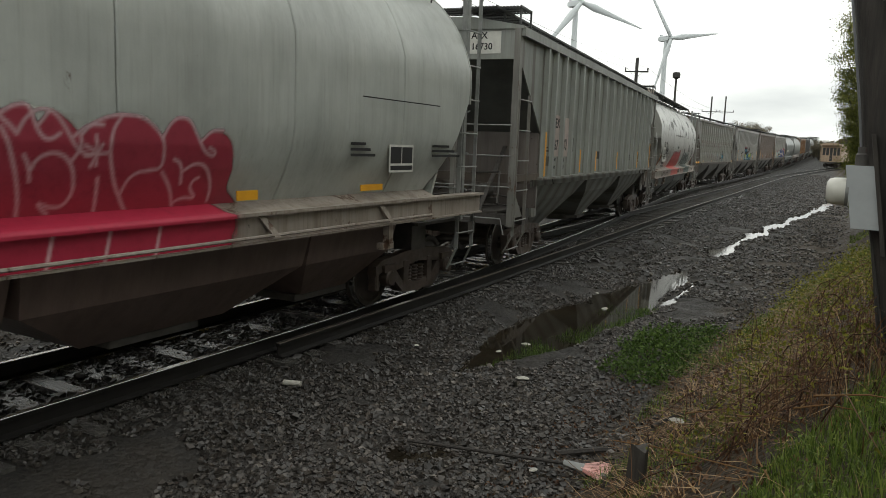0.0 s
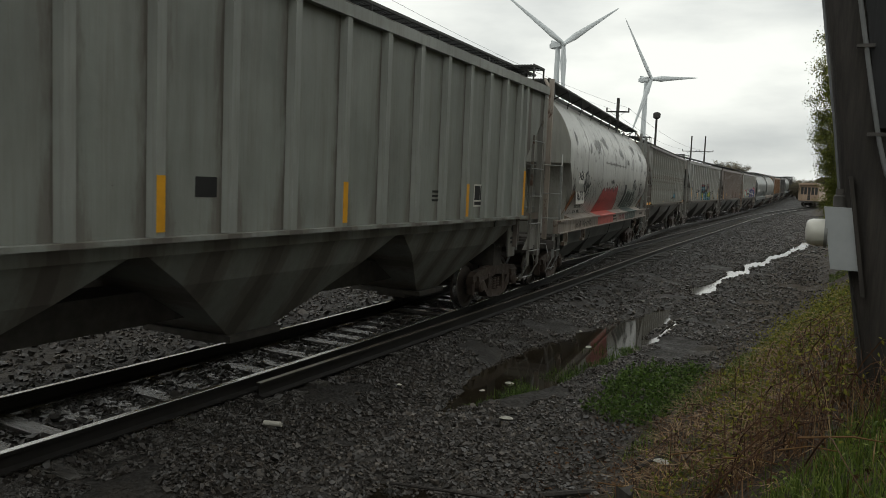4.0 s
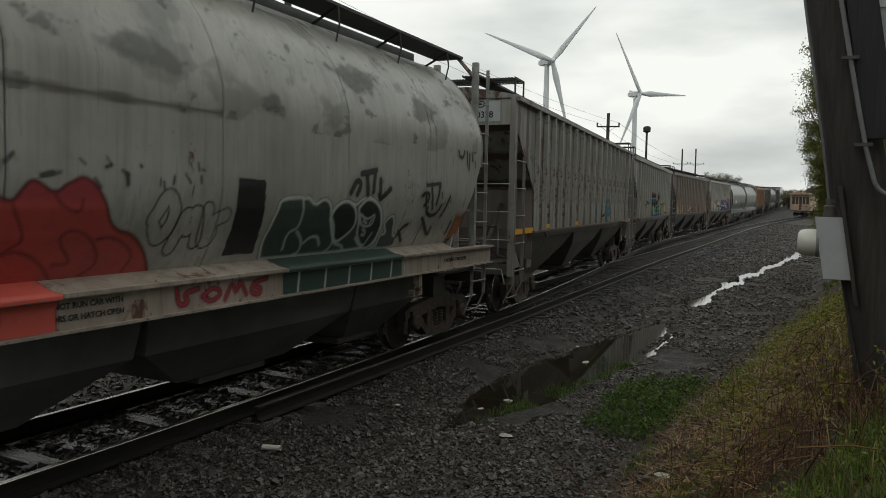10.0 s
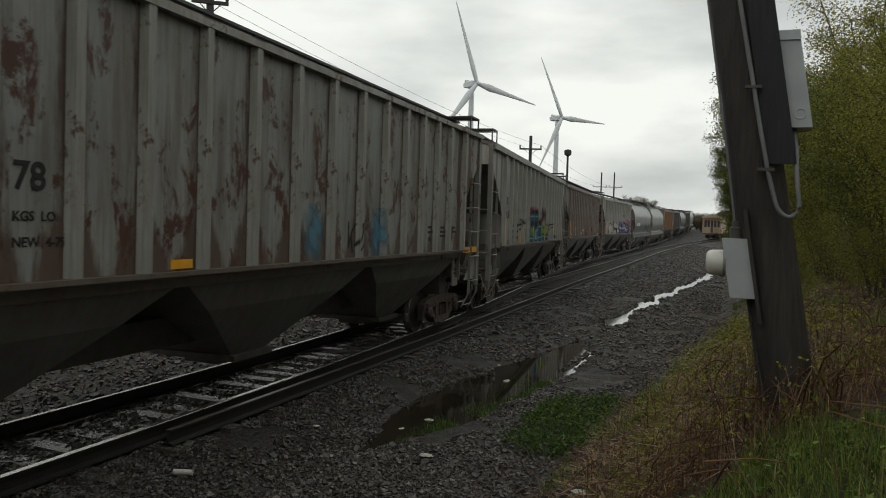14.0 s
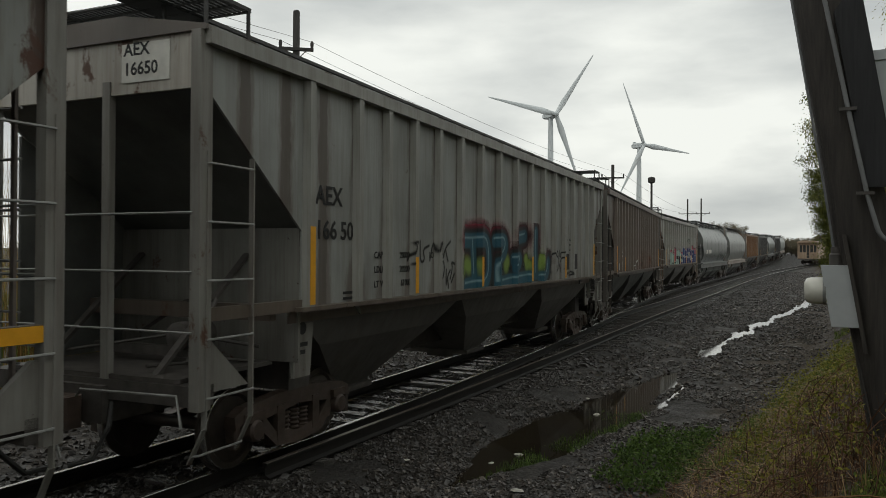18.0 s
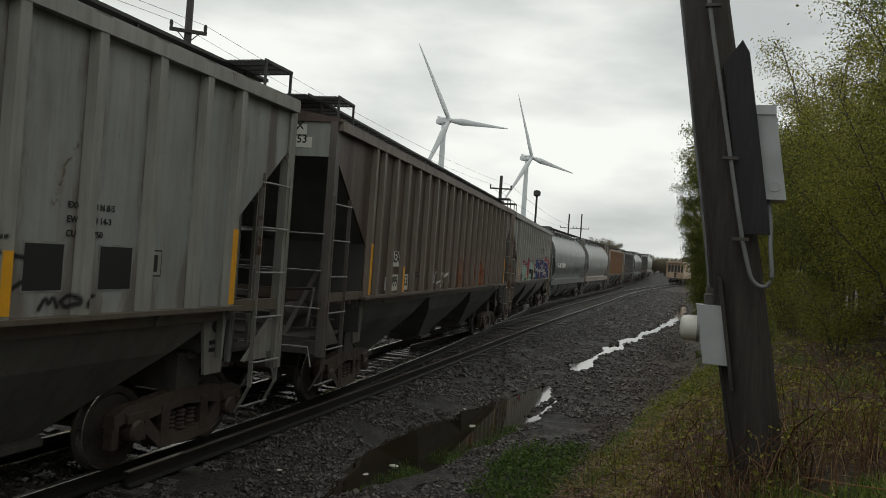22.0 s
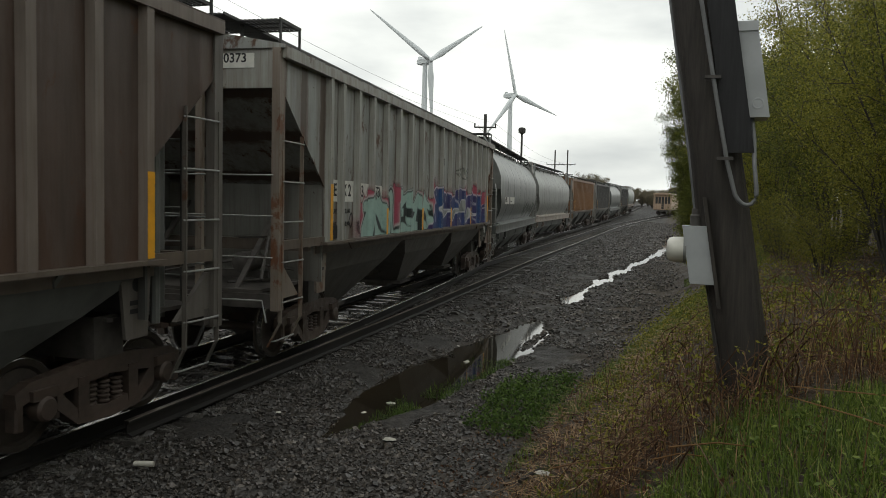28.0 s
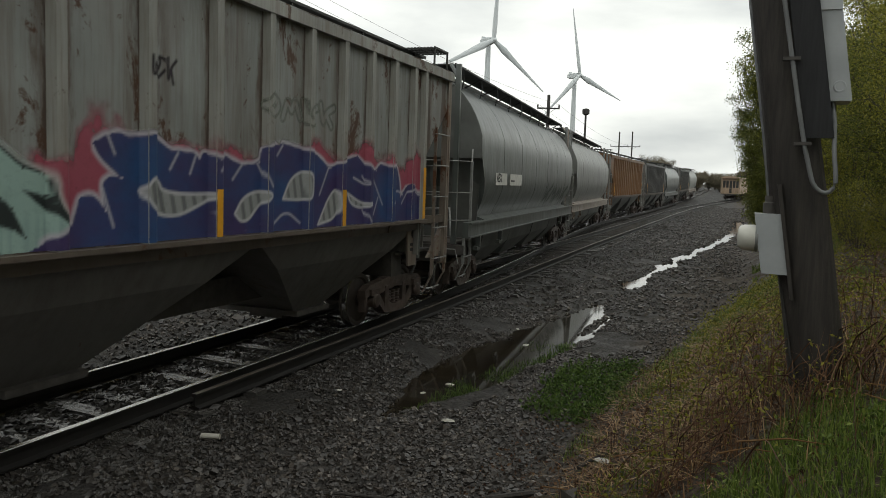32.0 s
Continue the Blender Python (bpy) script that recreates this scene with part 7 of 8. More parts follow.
TEAL_BODY = [
    [(-2.52, 2.71), (-2.21, 2.71), (-1.81, 2.74)],
    [(-2.16, 2.7), (-2.09, 2.08)],
    [(-2.5, 1.91), (-2.16, 1.93), (-1.76, 1.94)],
    [(-1.69, 2.75), (-1.42, 2.72), (-1.31, 2.45), (-1.32, 2.05), (-1.55, 1.93)],
    [(-1.03, 2.73), (-0.67, 2.77), (-0.36, 2.74), (-0.39, 2.51), (-0.79, 2.36), (-0.93, 2.22), (-0.91, 1.9)],
    [(-0.62, 1.9), (0.02, 1.95), (0.76, 1.97), (1.5, 2.0)],
    [(0.46, 2.82), (0.9, 2.87)],
    [(0.08, 2.36), (0.58, 2.42), (0.54, 2.25), (0.18, 2.2)],
    [(1.73, 2.97), (1.7, 2.54), (1.74, 2.02)],
    [(1.99, 1.95), (2.65, 1.98), (2.74, 2.29)],
]
TEAL_GREEN = [
    [(-2.45, 2.29), (-2.35, 2.25)],
    [(-1.84, 2.28), (-1.8, 2.15)],
    [(-0.26, 2.31), (-0.33, 2.24)],
    [(0.99, 2.36), (1.05, 2.25)],
    [(2.09, 2.36), (2.03, 2.23)],
    [(-2.66, 2.33), (-2.67, 2.18)],
]


# ---- sprayed paintings, stencils and placards on the cars ----
GLYPH = {
    "a": [[(0.05, 0.1), (0.3, 0.9), (0.5, 0.3), (0.65, 0.95), (0.95, 0.2)]],
    "b": [[(0.1, 0.9), (0.2, 0.1), (0.6, 0.2), (0.35, 0.6), (0.9, 0.75)]],
    "c": [[(0.9, 0.9), (0.3, 0.75), (0.15, 0.3), (0.55, 0.05), (0.7, 0.4), (0.4, 0.5)]],
    "d": [[(0.1, 0.5), (0.5, 1.0), (0.9, 0.55), (0.5, 0.1), (0.2, 0.35)]],
    "e": [[(0.1, 0.2), (0.5, 0.7), (0.2, 0.95), (0.9, 0.85)], [(0.35, 0.05), (0.9, 0.4)]],
    "k": [[(0.15, 1), (0.3, 0.0), (0.45, 0.6), (0.95, 0.95)], [(0.5, 0.55), (0.8, 0.0)]],
}


def strokes(glyphs, y0, y1, z0, z1, slant=0.0, wob=0.0, seed=1):
    """Lays glyph strokes side by side in a box of the car's side; one list of lines per glyph."""
    r = random.Random(seed)
    w = (y1 - y0) / len(glyphs)
    out = []
    for i, g in enumerate(glyphs):
        k, dz = 0.85 + 0.3 * r.random(), wob * (r.random() - 0.5)
        out.append([[(y0 + (i + u * 1.02) * w + slant * v * (z1 - z0), z0 + dz + v * k * (z1 - z0)) for u, v in line] for line in GLYPH[g]])
    return out


def rounded_line(line):
    """The line with its corners cut twice, as a swung arm draws it."""
    for _ in range(2):
        if len(line) > 2:
            cut = [line[0]]
            for a, b in zip(line, line[1:]):
                cut += [tuple(0.75 * p + 0.25 * q for p, q in zip(a, b)), tuple(0.25 * p + 0.75 * q for p, q in zip(a, b))]
            line = cut + [line[-1]]
    return line


def far_from(lines, Y, Z):
    """Distance of each grid point to the nearest of some lines."""
    d = np.full(Y.shape, 9.0)
    for line in lines:
        line = rounded_line(line)
        lo, hi = min(q[0] for q in line) - 0.8, max(q[0] for q in line) + 0.8
        if hi < Y.min() or lo > Y.max():
            continue
        for (ya, za), (yb, zb) in zip(line, line[1:]):
            vy, vz = yb - ya, zb - za
            t = np.clip(((Y - ya) * vy + (Z - za) * vz) / (vy * vy + vz * vz + 1e-9), 0, 1)
            d = np.minimum(d, np.hypot(Y - ya - t * vy, Z - za - t * vz))
    return d


def depth_in(shape, Y, Z, soften=True):
    """Signed distance to the edge of a closed shape, less than zero inside it."""
    ring = list(shape) + [shape[0]]
    if soften:
        ring = rounded_line(ring)
    inside = np.zeros(Y.shape, bool)
    for (ya, za), (yb, zb) in zip(ring, ring[1:]):
        if za != zb:
            inside ^= ((za > Z) != (zb > Z)) & (Y < (yb - ya) * (Z - za) / (zb - za) + ya)
    d = far_from([ring], Y, Z)
    return np.where(inside, -d, d)


def smudge(Y, Z, scale, seed):
    """Cheap smooth noise on the grid, about -1 to 1."""
    return 0.5 * (np.sin(Y * scale + seed) * np.cos(Z * scale * 1.3 + 2 * seed) + np.sin(Y * scale * 2.3 + Z * scale * 1.7 + seed * 3))


def clouds(Y, Z, scale, seed):
    """Ragged cloudy noise on the grid, about -0.6 to 0.6."""
    out = np.zeros(Y.shape)
    for j in range(Y.shape[0]):
        for i in range(Y.shape[1]):
            p = Vector((Y[j, i] * scale, Z[j, i] * scale * 1.6, seed))
            out[j, i] = noise.fractal(p, 0.8, 2.1, 5)
    return out * 0.5


class Spray:
    """Colour and coverage on a fine grid over part of a car's side."""

    def __init__(self, y0, y1, z0, z1, step=0.02):
        self.Y, self.Z = np.meshgrid(np.arange(y0, y1, step), np.arange(z0, z1, step))
        self.c = np.zeros(self.Y.shape + (3,))
        self.a = np.zeros(self.Y.shape)

    def lay(self, cover, color):
        cover = np.clip(cover, 0, 1)
        a = cover + self.a * (1 - cover)
        self.c = (np.array(color) * cover[..., None] + self.c * (self.a * (1 - cover))[..., None]) / np.maximum(a, 1e-6)[..., None]
        self.a = a
        return self

    def fill(self, d, r, color, soft=0.02, strength=1.0):
        return self.lay(strength * (r + soft - d) / (2 * soft), color)

    def band(self, d, r, w, color, soft=0.012, strength=1.0):
        return self.lay(strength * (w + soft - np.abs(d - r)) / (2 * soft), color)

    def put(self, car, surface, label):
        """The painted film, laid on the car's surface."""
        h, w = self.a.shape
        x = surface(self.Y, self.Z) + 0.006
        v = np.stack([x, self.Y, self.Z], -1).reshape(-1, 3)
        idx = np.arange(h * w).reshape(h, w)
        q = np.stack([idx[:-1, :-1], idx[:-1, 1:], idx[1:, 1:], idx[1:, :-1]], -1).reshape(-1, 4)
        q = q[self.a.reshape(-1)[q].max(1) > 0.02]
        used, inv = np.unique(q, return_inverse=True)
        ob = soup("spray_painting", v[used], inv.reshape(-1, 4), M["spray"], "", "")
        col = np.concatenate([self.c.reshape(-1, 3), self.a.reshape(-1, 1)], 1)[used]
        at = ob.data.color_attributes.new("spray", "FLOAT_COLOR", "POINT")
        at.data.foreach_set("color", np.ascontiguousarray(col, np.float32).ravel())
        ob.data.shade_smooth()
        ob.parent = car
        ob["label"] = label
        return ob


def ribbed(ribs):
    """The ribbed side as a function of y and z."""
    mids = np.array(rib_places(*ribs))

    def surface(Y, Z):
        d = np.abs(Y[..., None] - mids).min(-1)
        return 1.49 + RIB * np.clip((0.092 - d) / 0.035, 0, 1)

    return surface


def rounded(Y, Z):
    prof = cylinder_profile()
    return np.interp(Z, [p[1] for p in prof], [p[0] for p in prof]) + 0.002


def ledge(Y, Z):
    """The sill's top flange and the slope above it."""
    return np.where(Z < 1.678, 1.622, 1.56 - (Z - 1.66) * 2.667 + 0.003)


def flat_sill(Y, Z):
    return np.full(Y.shape, 1.552)


CARS = [c for _, c in TRAIN]


# flaked patches on the cream car's shoulder: y, z, half length, half height
WORN = [(-4.35, 3.75, 0.62, 0.30), (-5.6, 3.6, 0.16, 0.16), (-7.6, 3.75, 0.16, 0.22), (-2.9, 3.9, 0.5, 0.2), (0.2, 3.75, 0.5, 0.16), (3.9, 4.05, 0.7, 0.22), (5.6, 3.85, 0.4, 0.2), (1.9, 3.5, 0.25, 0.12)]


def paint_cars():
    # the maroon bubble shapes on the first car
    s = Spray(-2.45, 3.05, 1.68, 2.75)
    pink = (0.62, 0.40, 0.43)
    d = depth_in(MAROON_SHAPE[0], s.Y, s.Z)
    for shift in (1.2, 2.3):
        d = np.minimum(d, depth_in([(y - shift, z) for y, z in MAROON_SHAPE[0] if y < 1.6], s.Y, s.Z))
    d = d + 0.010 * smudge(s.Y, s.Z, 9, 1)
    s.fill(d, 0.0, (0.38, 0.045, 0.075), 0.02)
    s.lay(np.clip(0.35 * clouds(s.Y, s.Z, 2.0, 4) + 0.05, 0, 1) * (d < -0.03), (0.24, 0.035, 0.055))
    for lines in (MAROON_TOPS, MAROON_LOOPS, MAROON_STAR):
        s.fill(far_from(lines, s.Y, s.Z), 0.014, pink, 0.013, 0.9)
    s.fill(far_from([[(y - 1.35, z) for y, z in l] for l in MAROON_TOPS + MAROON_LOOPS[:3]], s.Y, s.Z), 0.014, pink, 0.013, 0.9)
    s.put(CARS[0], rounded, "maroon bubble letters with pink outlines")
    s = Spray(-4.2, 3.05, 1.365, 1.635)
    s.lay(np.clip((2.6 + 0.06 * smudge(s.Y, s.Z, 9, 2) - s.Y) / 0.1, 0, 1), (0.42, 0.02, 0.055))
    for i in range(9):
        y = -2.7 + 0.53 * i
        s.fill(far_from([[(y, 1.3), (y + 0.1, 1.7)]], s.Y, s.Z), 0.014, (0.7, 0.45, 0.48), 0.012)
    s.put(CARS[0], flat_sill, "crimson overspray on the sill")
    s = Spray(-4.2, 2.9, 1.635, 1.79)
    s.lay(np.clip((2.55 + 0.06 * smudge(s.Y, s.Z, 9, 2) - s.Y) / 0.1, 0, 1), (0.42, 0.02, 0.055))
    s.put(CARS[0], ledge, "crimson overspray on the sill's ledge")
    # third car: red bubble letters, black outline letters, green piece, tags
    red, maroon, black, chalk = (0.40, 0.066, 0.055), (0.10, 0.012, 0.018), (0.014, 0.014, 0.016), (0.46, 0.50, 0.47)
    s = Spray(-8.0, 7.5, 1.68, 3.35, 0.018)
    d = depth_in(RED_SHAPE[0], s.Y, s.Z) + 0.008 * smudge(s.Y, s.Z, 11, 2)
    s.fill(d, 0.0, red, 0.025)
    s.lay(np.clip(0.5 * clouds(s.Y, s.Z, 1.6, 6) + 0.1, 0, 1) * (d < -0.02), (0.26, 0.05, 0.05))
    s.lay(np.clip((s.Z - 2.38) / 0.15, 0, 0.45) * (d < 0), (0.24, 0.03, 0.06))
    s.band(d, 0.0, 0.012, maroon, 0.020, 0.85)
    for lines in (RED_FIRST, RED_SECOND, RED_REST):
        s.fill(far_from(lines, s.Y, s.Z), 0.011, maroon, 0.014, 0.9)
    # an older tag that shows above the letters
    r = random.Random(5)
    for i in range(34):
        y = r.uniform(-4.6, 0.9)
        z = 2.58 + 0.16 * r.random()
        s.fill(far_from([[(y, z), (y + r.uniform(-0.06, 0.10), z + r.uniform(-0.10, 0.08))]], s.Y, s.Z), 0.006 + 0.016 * r.random() ** 2, (0.05, 0.05, 0.05), 0.012, 0.8)
    s.lay(np.clip(1.3 - np.hypot((s.Y + 1.55) / 0.34, (s.Z - 2.72) / 0.07) + 0.4 * smudge(s.Y, s.Z, 14, 3), 0, 1) * 0.85, black)
    # outlined letters and the plate mark
    for lines in (OUTLINE_LETTERS, OUTLINE_LAST):
        s.fill(far_from(lines, s.Y, s.Z), 0.006, black, 0.010, 0.9)
    for g in strokes("dab", 0.25, 1.25, 1.95, 2.45, 0.05, 0.1, 6):
        s.band(far_from(g, s.Y, s.Z), 0.075, 0.006, black, 0.010, 0.9)
    s.fill(depth_in(BLACK_BLOCK[0], s.Y, s.Z, False), 0.0, black, 0.012)
    # the dark green letters with pale outlines
    for shape in GREEN_SHAPE:
        d = depth_in(shape, s.Y, s.Z)
        s.fill(d, 0.0, (0.040, 0.062, 0.052), 0.015)
        s.lay(np.clip(0.5 * clouds(s.Y, s.Z, 2.0, 2) + 0.15, 0, 1) * (d < 0), (0.075, 0.095, 0.082))
        s.band(d, 0.0, 0.022, chalk, 0.014, 0.9)
    for shape in GREEN_DISCS:
        d = depth_in(shape, s.Y, s.Z)
        s.fill(d, 0.0, (0.016, 0.024, 0.021), 0.012)
        s.band(d, 0.0, 0.020, chalk, 0.014, 0.9)
    s.fill(far_from(GREEN_INNER, s.Y, s.Z), 0.018, chalk, 0.014, 0.75)
    s.fill(far_from(GREEN_FACE, s.Y, s.Z), 0.015, chalk, 0.012, 0.9)
    # black tags with chisel strokes, and their overspray
    for lines, w in ((TAG_FRONT, 0.034), (TAG_SCRAWL, 0.022), (TAG_MIDDLE, 0.036), (TAG_LAST, 0.024), (TAG_HIGH, 0.020)):
        d = far_from(lines, s.Y, s.Z) + 0.006 * smudge(s.Y, s.Z, 30, 4)
        s.fill(d, w, black, 0.012, 0.95)
        s.lay(np.clip((w + 0.09 - d) / 0.12, 0, 1) * 0.18, (0.07, 0.07, 0.07))
    # loose specks of black paint round the tags
    for i in range(70):
        y, z = r.choice(((-7.6, 2.75), (-5.6, 2.6), (5.4, 2.7), (6.2, 2.5)))
        y, z = y + r.gauss(0, 0.35), z + r.gauss(0, 0.16)
        s.fill(np.hypot(s.Y - y, (s.Z - z) * 0.7), 0.006 + 0.016 * r.random() ** 2, black, 0.012, 0.7)
    s.lay(np.clip(1.6 - np.maximum(np.abs(s.Y + 7.62) / 0.14, np.abs(s.Z - 2.05) / 0.24) + 0.15 * smudge(s.Y, s.Z, 12, 4), 0, 1) * 0.85, (0.36, 0.125, 0.03))
    s.lay(np.clip(1.6 - np.maximum(np.abs(s.Y - 7.05) / 0.14, np.abs(s.Z - 2.0) / 0.20), 0, 1) * 0.85, (0.36, 0.125, 0.03))
    s.put(CARS[2], rounded, "red and green bubble letters with black tags")
    s = Spray(-7.2, 6.32, 1.375, 1.63)
    for g in strokes("cdae", -7.05, -6.35, 1.40, 1.56, 0.1, 0.02, 4) + strokes("kbcad", -6.15, -4.85, 1.40, 1.58, 0.1, 0.02, 6):
        s.fill(far_from(g, s.Y, s.Z), 0.012, (0.03, 0.026, 0.024), 0.010, 0.85)
    s.lay(np.where((s.Y > -3.72) & (s.Y < -0.67 + 0.1 * smudge(s.Y, s.Z, 5, 2)), 1.0, 0.0), (0.50, 0.085, 0.065))
    s.lay(np.where((s.Y > 2.16) & (s.Y < 4.95), 1.0, 0.0), (0.022, 0.05, 0.042))
    for y in (-3.39, -2.66, -1.93, -1.3):
        s.fill(far_from([[(y, 1.3), (y + 0.1, 1.5), (y + 0.05, 1.7)]], s.Y, s.Z), 0.015, (0.05, 0.01, 0.012), 0.012)
    for y in (2.43, 2.98, 3.52, 4.07, 4.62, 5.01):
        s.fill(far_from([[(y, 1.3), (y + 0.06, 1.7)]], s.Y, s.Z), 0.013, (0.6, 0.62, 0.6), 0.012)
    for g in strokes("bdac", 0.5, 1.89, 1.40, 1.60, 0.1, 0.0, 2):
        s.fill(far_from(g, s.Y, s.Z), 0.025, (0.28, 0.03, 0.045), 0.014)
    s.put(CARS[2], flat_sill, "red and dark green overspray on the sill")
    s = Spray(-4.0, 5.3, 1.635, 1.79)
    s.lay(np.where((s.Y > -3.75) & (s.Y < -0.7), 1.0, 0.0), (0.50, 0.085, 0.065))
    s.lay(np.where((s.Y > 2.2) & (s.Y < 4.9), 0.8, 0.0), (0.022, 0.05, 0.042))
    s.put(CARS[2], ledge, "red and dark green overspray on the sill's ledge")
    # the rust-streaked car: two blue dabs
    s = Spray(-0.57, 3.66, 1.86, 2.7)
    for y in (0.29, 2.52):
        s.lay(np.clip(1.3 - np.hypot((s.Y - y) / 0.26, (s.Z - 2.25) / 0.42) + 0.35 * smudge(s.Y, s.Z, 9, y), 0, 1) * 0.75, (0.10, 0.25, 0.34))
    for g in strokes("ke", 1.31, 1.91, 1.95, 2.45, 0.1, 0, 3):
        s.fill(far_from(g, s.Y, s.Z), 0.018, (0.015, 0.015, 0.016), 0.012)
    s.put(CARS[3], ribbed(RIBS_E), "faded blue paint dabs")
    # the light grey car: teal block letters with red halo
    s = Spray(-5.16, 5.39, 1.86, 3.2)
    d = far_from(TEAL_BODY, s.Y, s.Z)
    s.lay(np.clip((0.40 - d + 0.10 * clouds(s.Y, s.Z, 2.2, 4)) / 0.16, 0, 1) * np.clip((s.Z - 2.25) / 0.3, 0, 1) * np.where(s.Y < -0.9, 0.85, 0.45), (0.26, 0.022, 0.05))
    s.fill(d, 0.245, (0.014, 0.015, 0.016), 0.05)
    s.lay((d < 0.5) * np.clip((0.36 - d + 0.25 * clouds(s.Y, s.Z, 3.0, 9)) / 0.2, 0, 1) * (s.Z < 2.75) * 0.8, (0.02, 0.022, 0.02))
    s.lay(np.clip((0.20 - far_from(TEAL_GREEN, s.Y, s.Z)) / 0.12, 0, 1) * 0.95, (0.22, 0.32, 0.07))
    s.fill(d, 0.135, (0.022, 0.095, 0.135), 0.02)
    s.lay((d < 0.12) * np.clip(clouds(s.Y, s.Z, 1.5, 5) + 0.1, 0, 0.6), (0.012, 0.05, 0.085))
    s.fill(far_from([[(y - 0.03, z + 0.05) for y, z in l] for l in TEAL_BODY], s.Y, s.Z), 0.008, (0.42, 0.60, 0.62), 0.022, 0.85)
    for g in strokes("ebak", -4.86, -3.22, 2.35, 2.75, 0.1, 0.15, 7) + strokes("dke", -3.63, -3.02, 1.95, 2.3, 0.1, 0.1, 2) + strokes("ake", 3.18, 4.37, 1.95, 2.3, 0.1, 0.2, 5) + strokes("adb", 2.97, 4.05, 2.4, 2.62, 0.1, 0.1, 4) + strokes("adc", 4.48, 5.13, 1.90, 2.05, 0.1, 0.0, 4):
        s.fill(far_from(g, s.Y, s.Z), 0.018, (0.014, 0.014, 0.015), 0.012, 0.95)
    s.put(CARS[4], ribbed(RIBS_B), "teal block letters with a red halo")
    # the brown car: a white tag and orange patches
    s = Spray(-2.98, 4.29, 1.86, 2.75)
    for g in strokes("beka", -2.70, -1.40, 1.92, 2.32, 0.15, 0.1, 6):
        s.fill(far_from(g, s.Y, s.Z), 0.018, (0.62, 0.62, 0.6), 0.012)
    for y, w, st in ((0.24, 0.35, 0.35), (1.19, 0.25, 0.45), (2.1, 0.25, 0.9), (3.02, 0.3, 0.85), (3.57, 0.15, 0.8)):
        s.lay(np.clip(1.25 - np.maximum(np.abs(s.Y - y) / w, np.abs(s.Z - 2.2) / 0.36) + 0.5 * smudge(s.Y, s.Z, 7, y), 0, 1) * st, (0.42, 0.10, 0.018))
    s.put(CARS[5], ribbed(RIBS_C), "white tag and worn orange paint patches")
    # the last near car: mint letters, then violet letters, on a pink haze
    s = Spray(-6.69, 7.2, 1.86, 3.75)
    hz = 0.10 * smudge(s.Y, s.Z, 3.1, 2) + 0.05 * smudge(s.Y, s.Z, 9, 1)
    haze = clouds(s.Y, s.Z * 0.45, 1.5, 7)
    edge = np.where(s.Y < -0.4, 2.72 + 0.9 * haze, 2.98 + 0.8 * haze)
    s.lay(np.clip((s.Y + 6.28) / 0.5, 0, 1) * np.clip((edge - s.Z + hz) / 0.22, 0, 1) * 0.8, (0.42, 0.085, 0.13))
    mint, ink, rim = (0.33, 0.47, 0.42), (0.018, 0.026, 0.026), (0.52, 0.56, 0.53)
    for shape, darks in ((MINT_A, MINT_A_DARK), (MINT_N, MINT_N_DARK), (MINT_E, MINT_E_DARK), (MINT_R, MINT_R_DARK), (MINT_L, MINT_L_DARK)):
        d = depth_in(shape[0], s.Y, s.Z, shape is MINT_N) + 0.006 * smudge(s.Y, s.Z, 14, 3)
        s.fill(d, 0.065, rim, 0.03, 0.8)
        s.fill(d, 0.03, ink, 0.012)
        s.fill(d, 0.0 if shape is not MINT_N else -0.03, mint, 0.010)
        # rain-washed streaks in the lower halves
        s.lay(np.clip((2.22 - s.Z) / 0.25, 0, 0.5) * (d < -0.02) * np.clip(np.sin(s.Y * 61 + 2 * np.sin(s.Y * 17)), 0, 1), (0.20, 0.30, 0.29))
        s.lay((d < -0.03) * np.clip(0.6 * clouds(s.Y, s.Z, 2.4, 3) + 0.1, 0, 0.5), (0.24, 0.34, 0.31))
        for hole in darks:
            s.fill(depth_in(hole, s.Y, s.Z, False), 0.0, ink, 0.012)
    s.fill(depth_in(MINT_E_BOX[0], s.Y, s.Z, False), 0.0, mint, 0.012)
    d = np.minimum(depth_in(VIOLET_SHAPE[0] + [(2.9, 1.84), (-0.9, 1.84)], s.Y, s.Z, False), depth_in(VIOLET_SHAPE[1] + [(7.35, 1.84), (2.6, 1.84)], s.Y, s.Z, False))
    d = d + 0.006 * smudge(s.Y, s.Z, 15, 5)
    s.fill(d, 0.055, (0.50, 0.47, 0.52), 0.02, 0.85)
    s.fill(d, 0.012, (0.040, 0.036, 0.115), 0.012)
    s.lay((d < 0.0) * np.clip(0.25 + 1.6 * clouds(s.Y, s.Z, 0.9, 5), 0, 1) * 0.9, (0.018, 0.075, 0.20))
    s.lay((d < 0.0) * np.clip(1.5 * clouds(s.Y, s.Z, 1.1, 2) - 0.05, 0, 1) * 0.9, (0.055, 0.022, 0.10))
    for shape in VIOLET_PALE:
        d2 = depth_in(shape, s.Y, s.Z)
        s.fill(d2, 0.0, (0.30, 0.31, 0.30), 0.015)
        s.lay((d2 < -0.02) * np.clip(np.sin(s.Y * 38 + s.Z * 9), 0, 0.7), (0.08, 0.085, 0.09))
        s.band(d2, 0.0, 0.016, (0.54, 0.53, 0.55), 0.012, 0.9)
    for lines in (VIOLET_LINES, VIOLET_STROKES):
        s.fill(far_from(lines, s.Y, s.Z), 0.013, (0.50, 0.49, 0.53), 0.014, 0.85)
    for g in strokes("dabk", 2.35, 4.1, 3.24, 3.56, 0.0, 0.05, 3):
        s.band(far_from(g, s.Y, s.Z), 0.05, 0.012, (0.24, 0.26, 0.22), 0.012, 0.8)
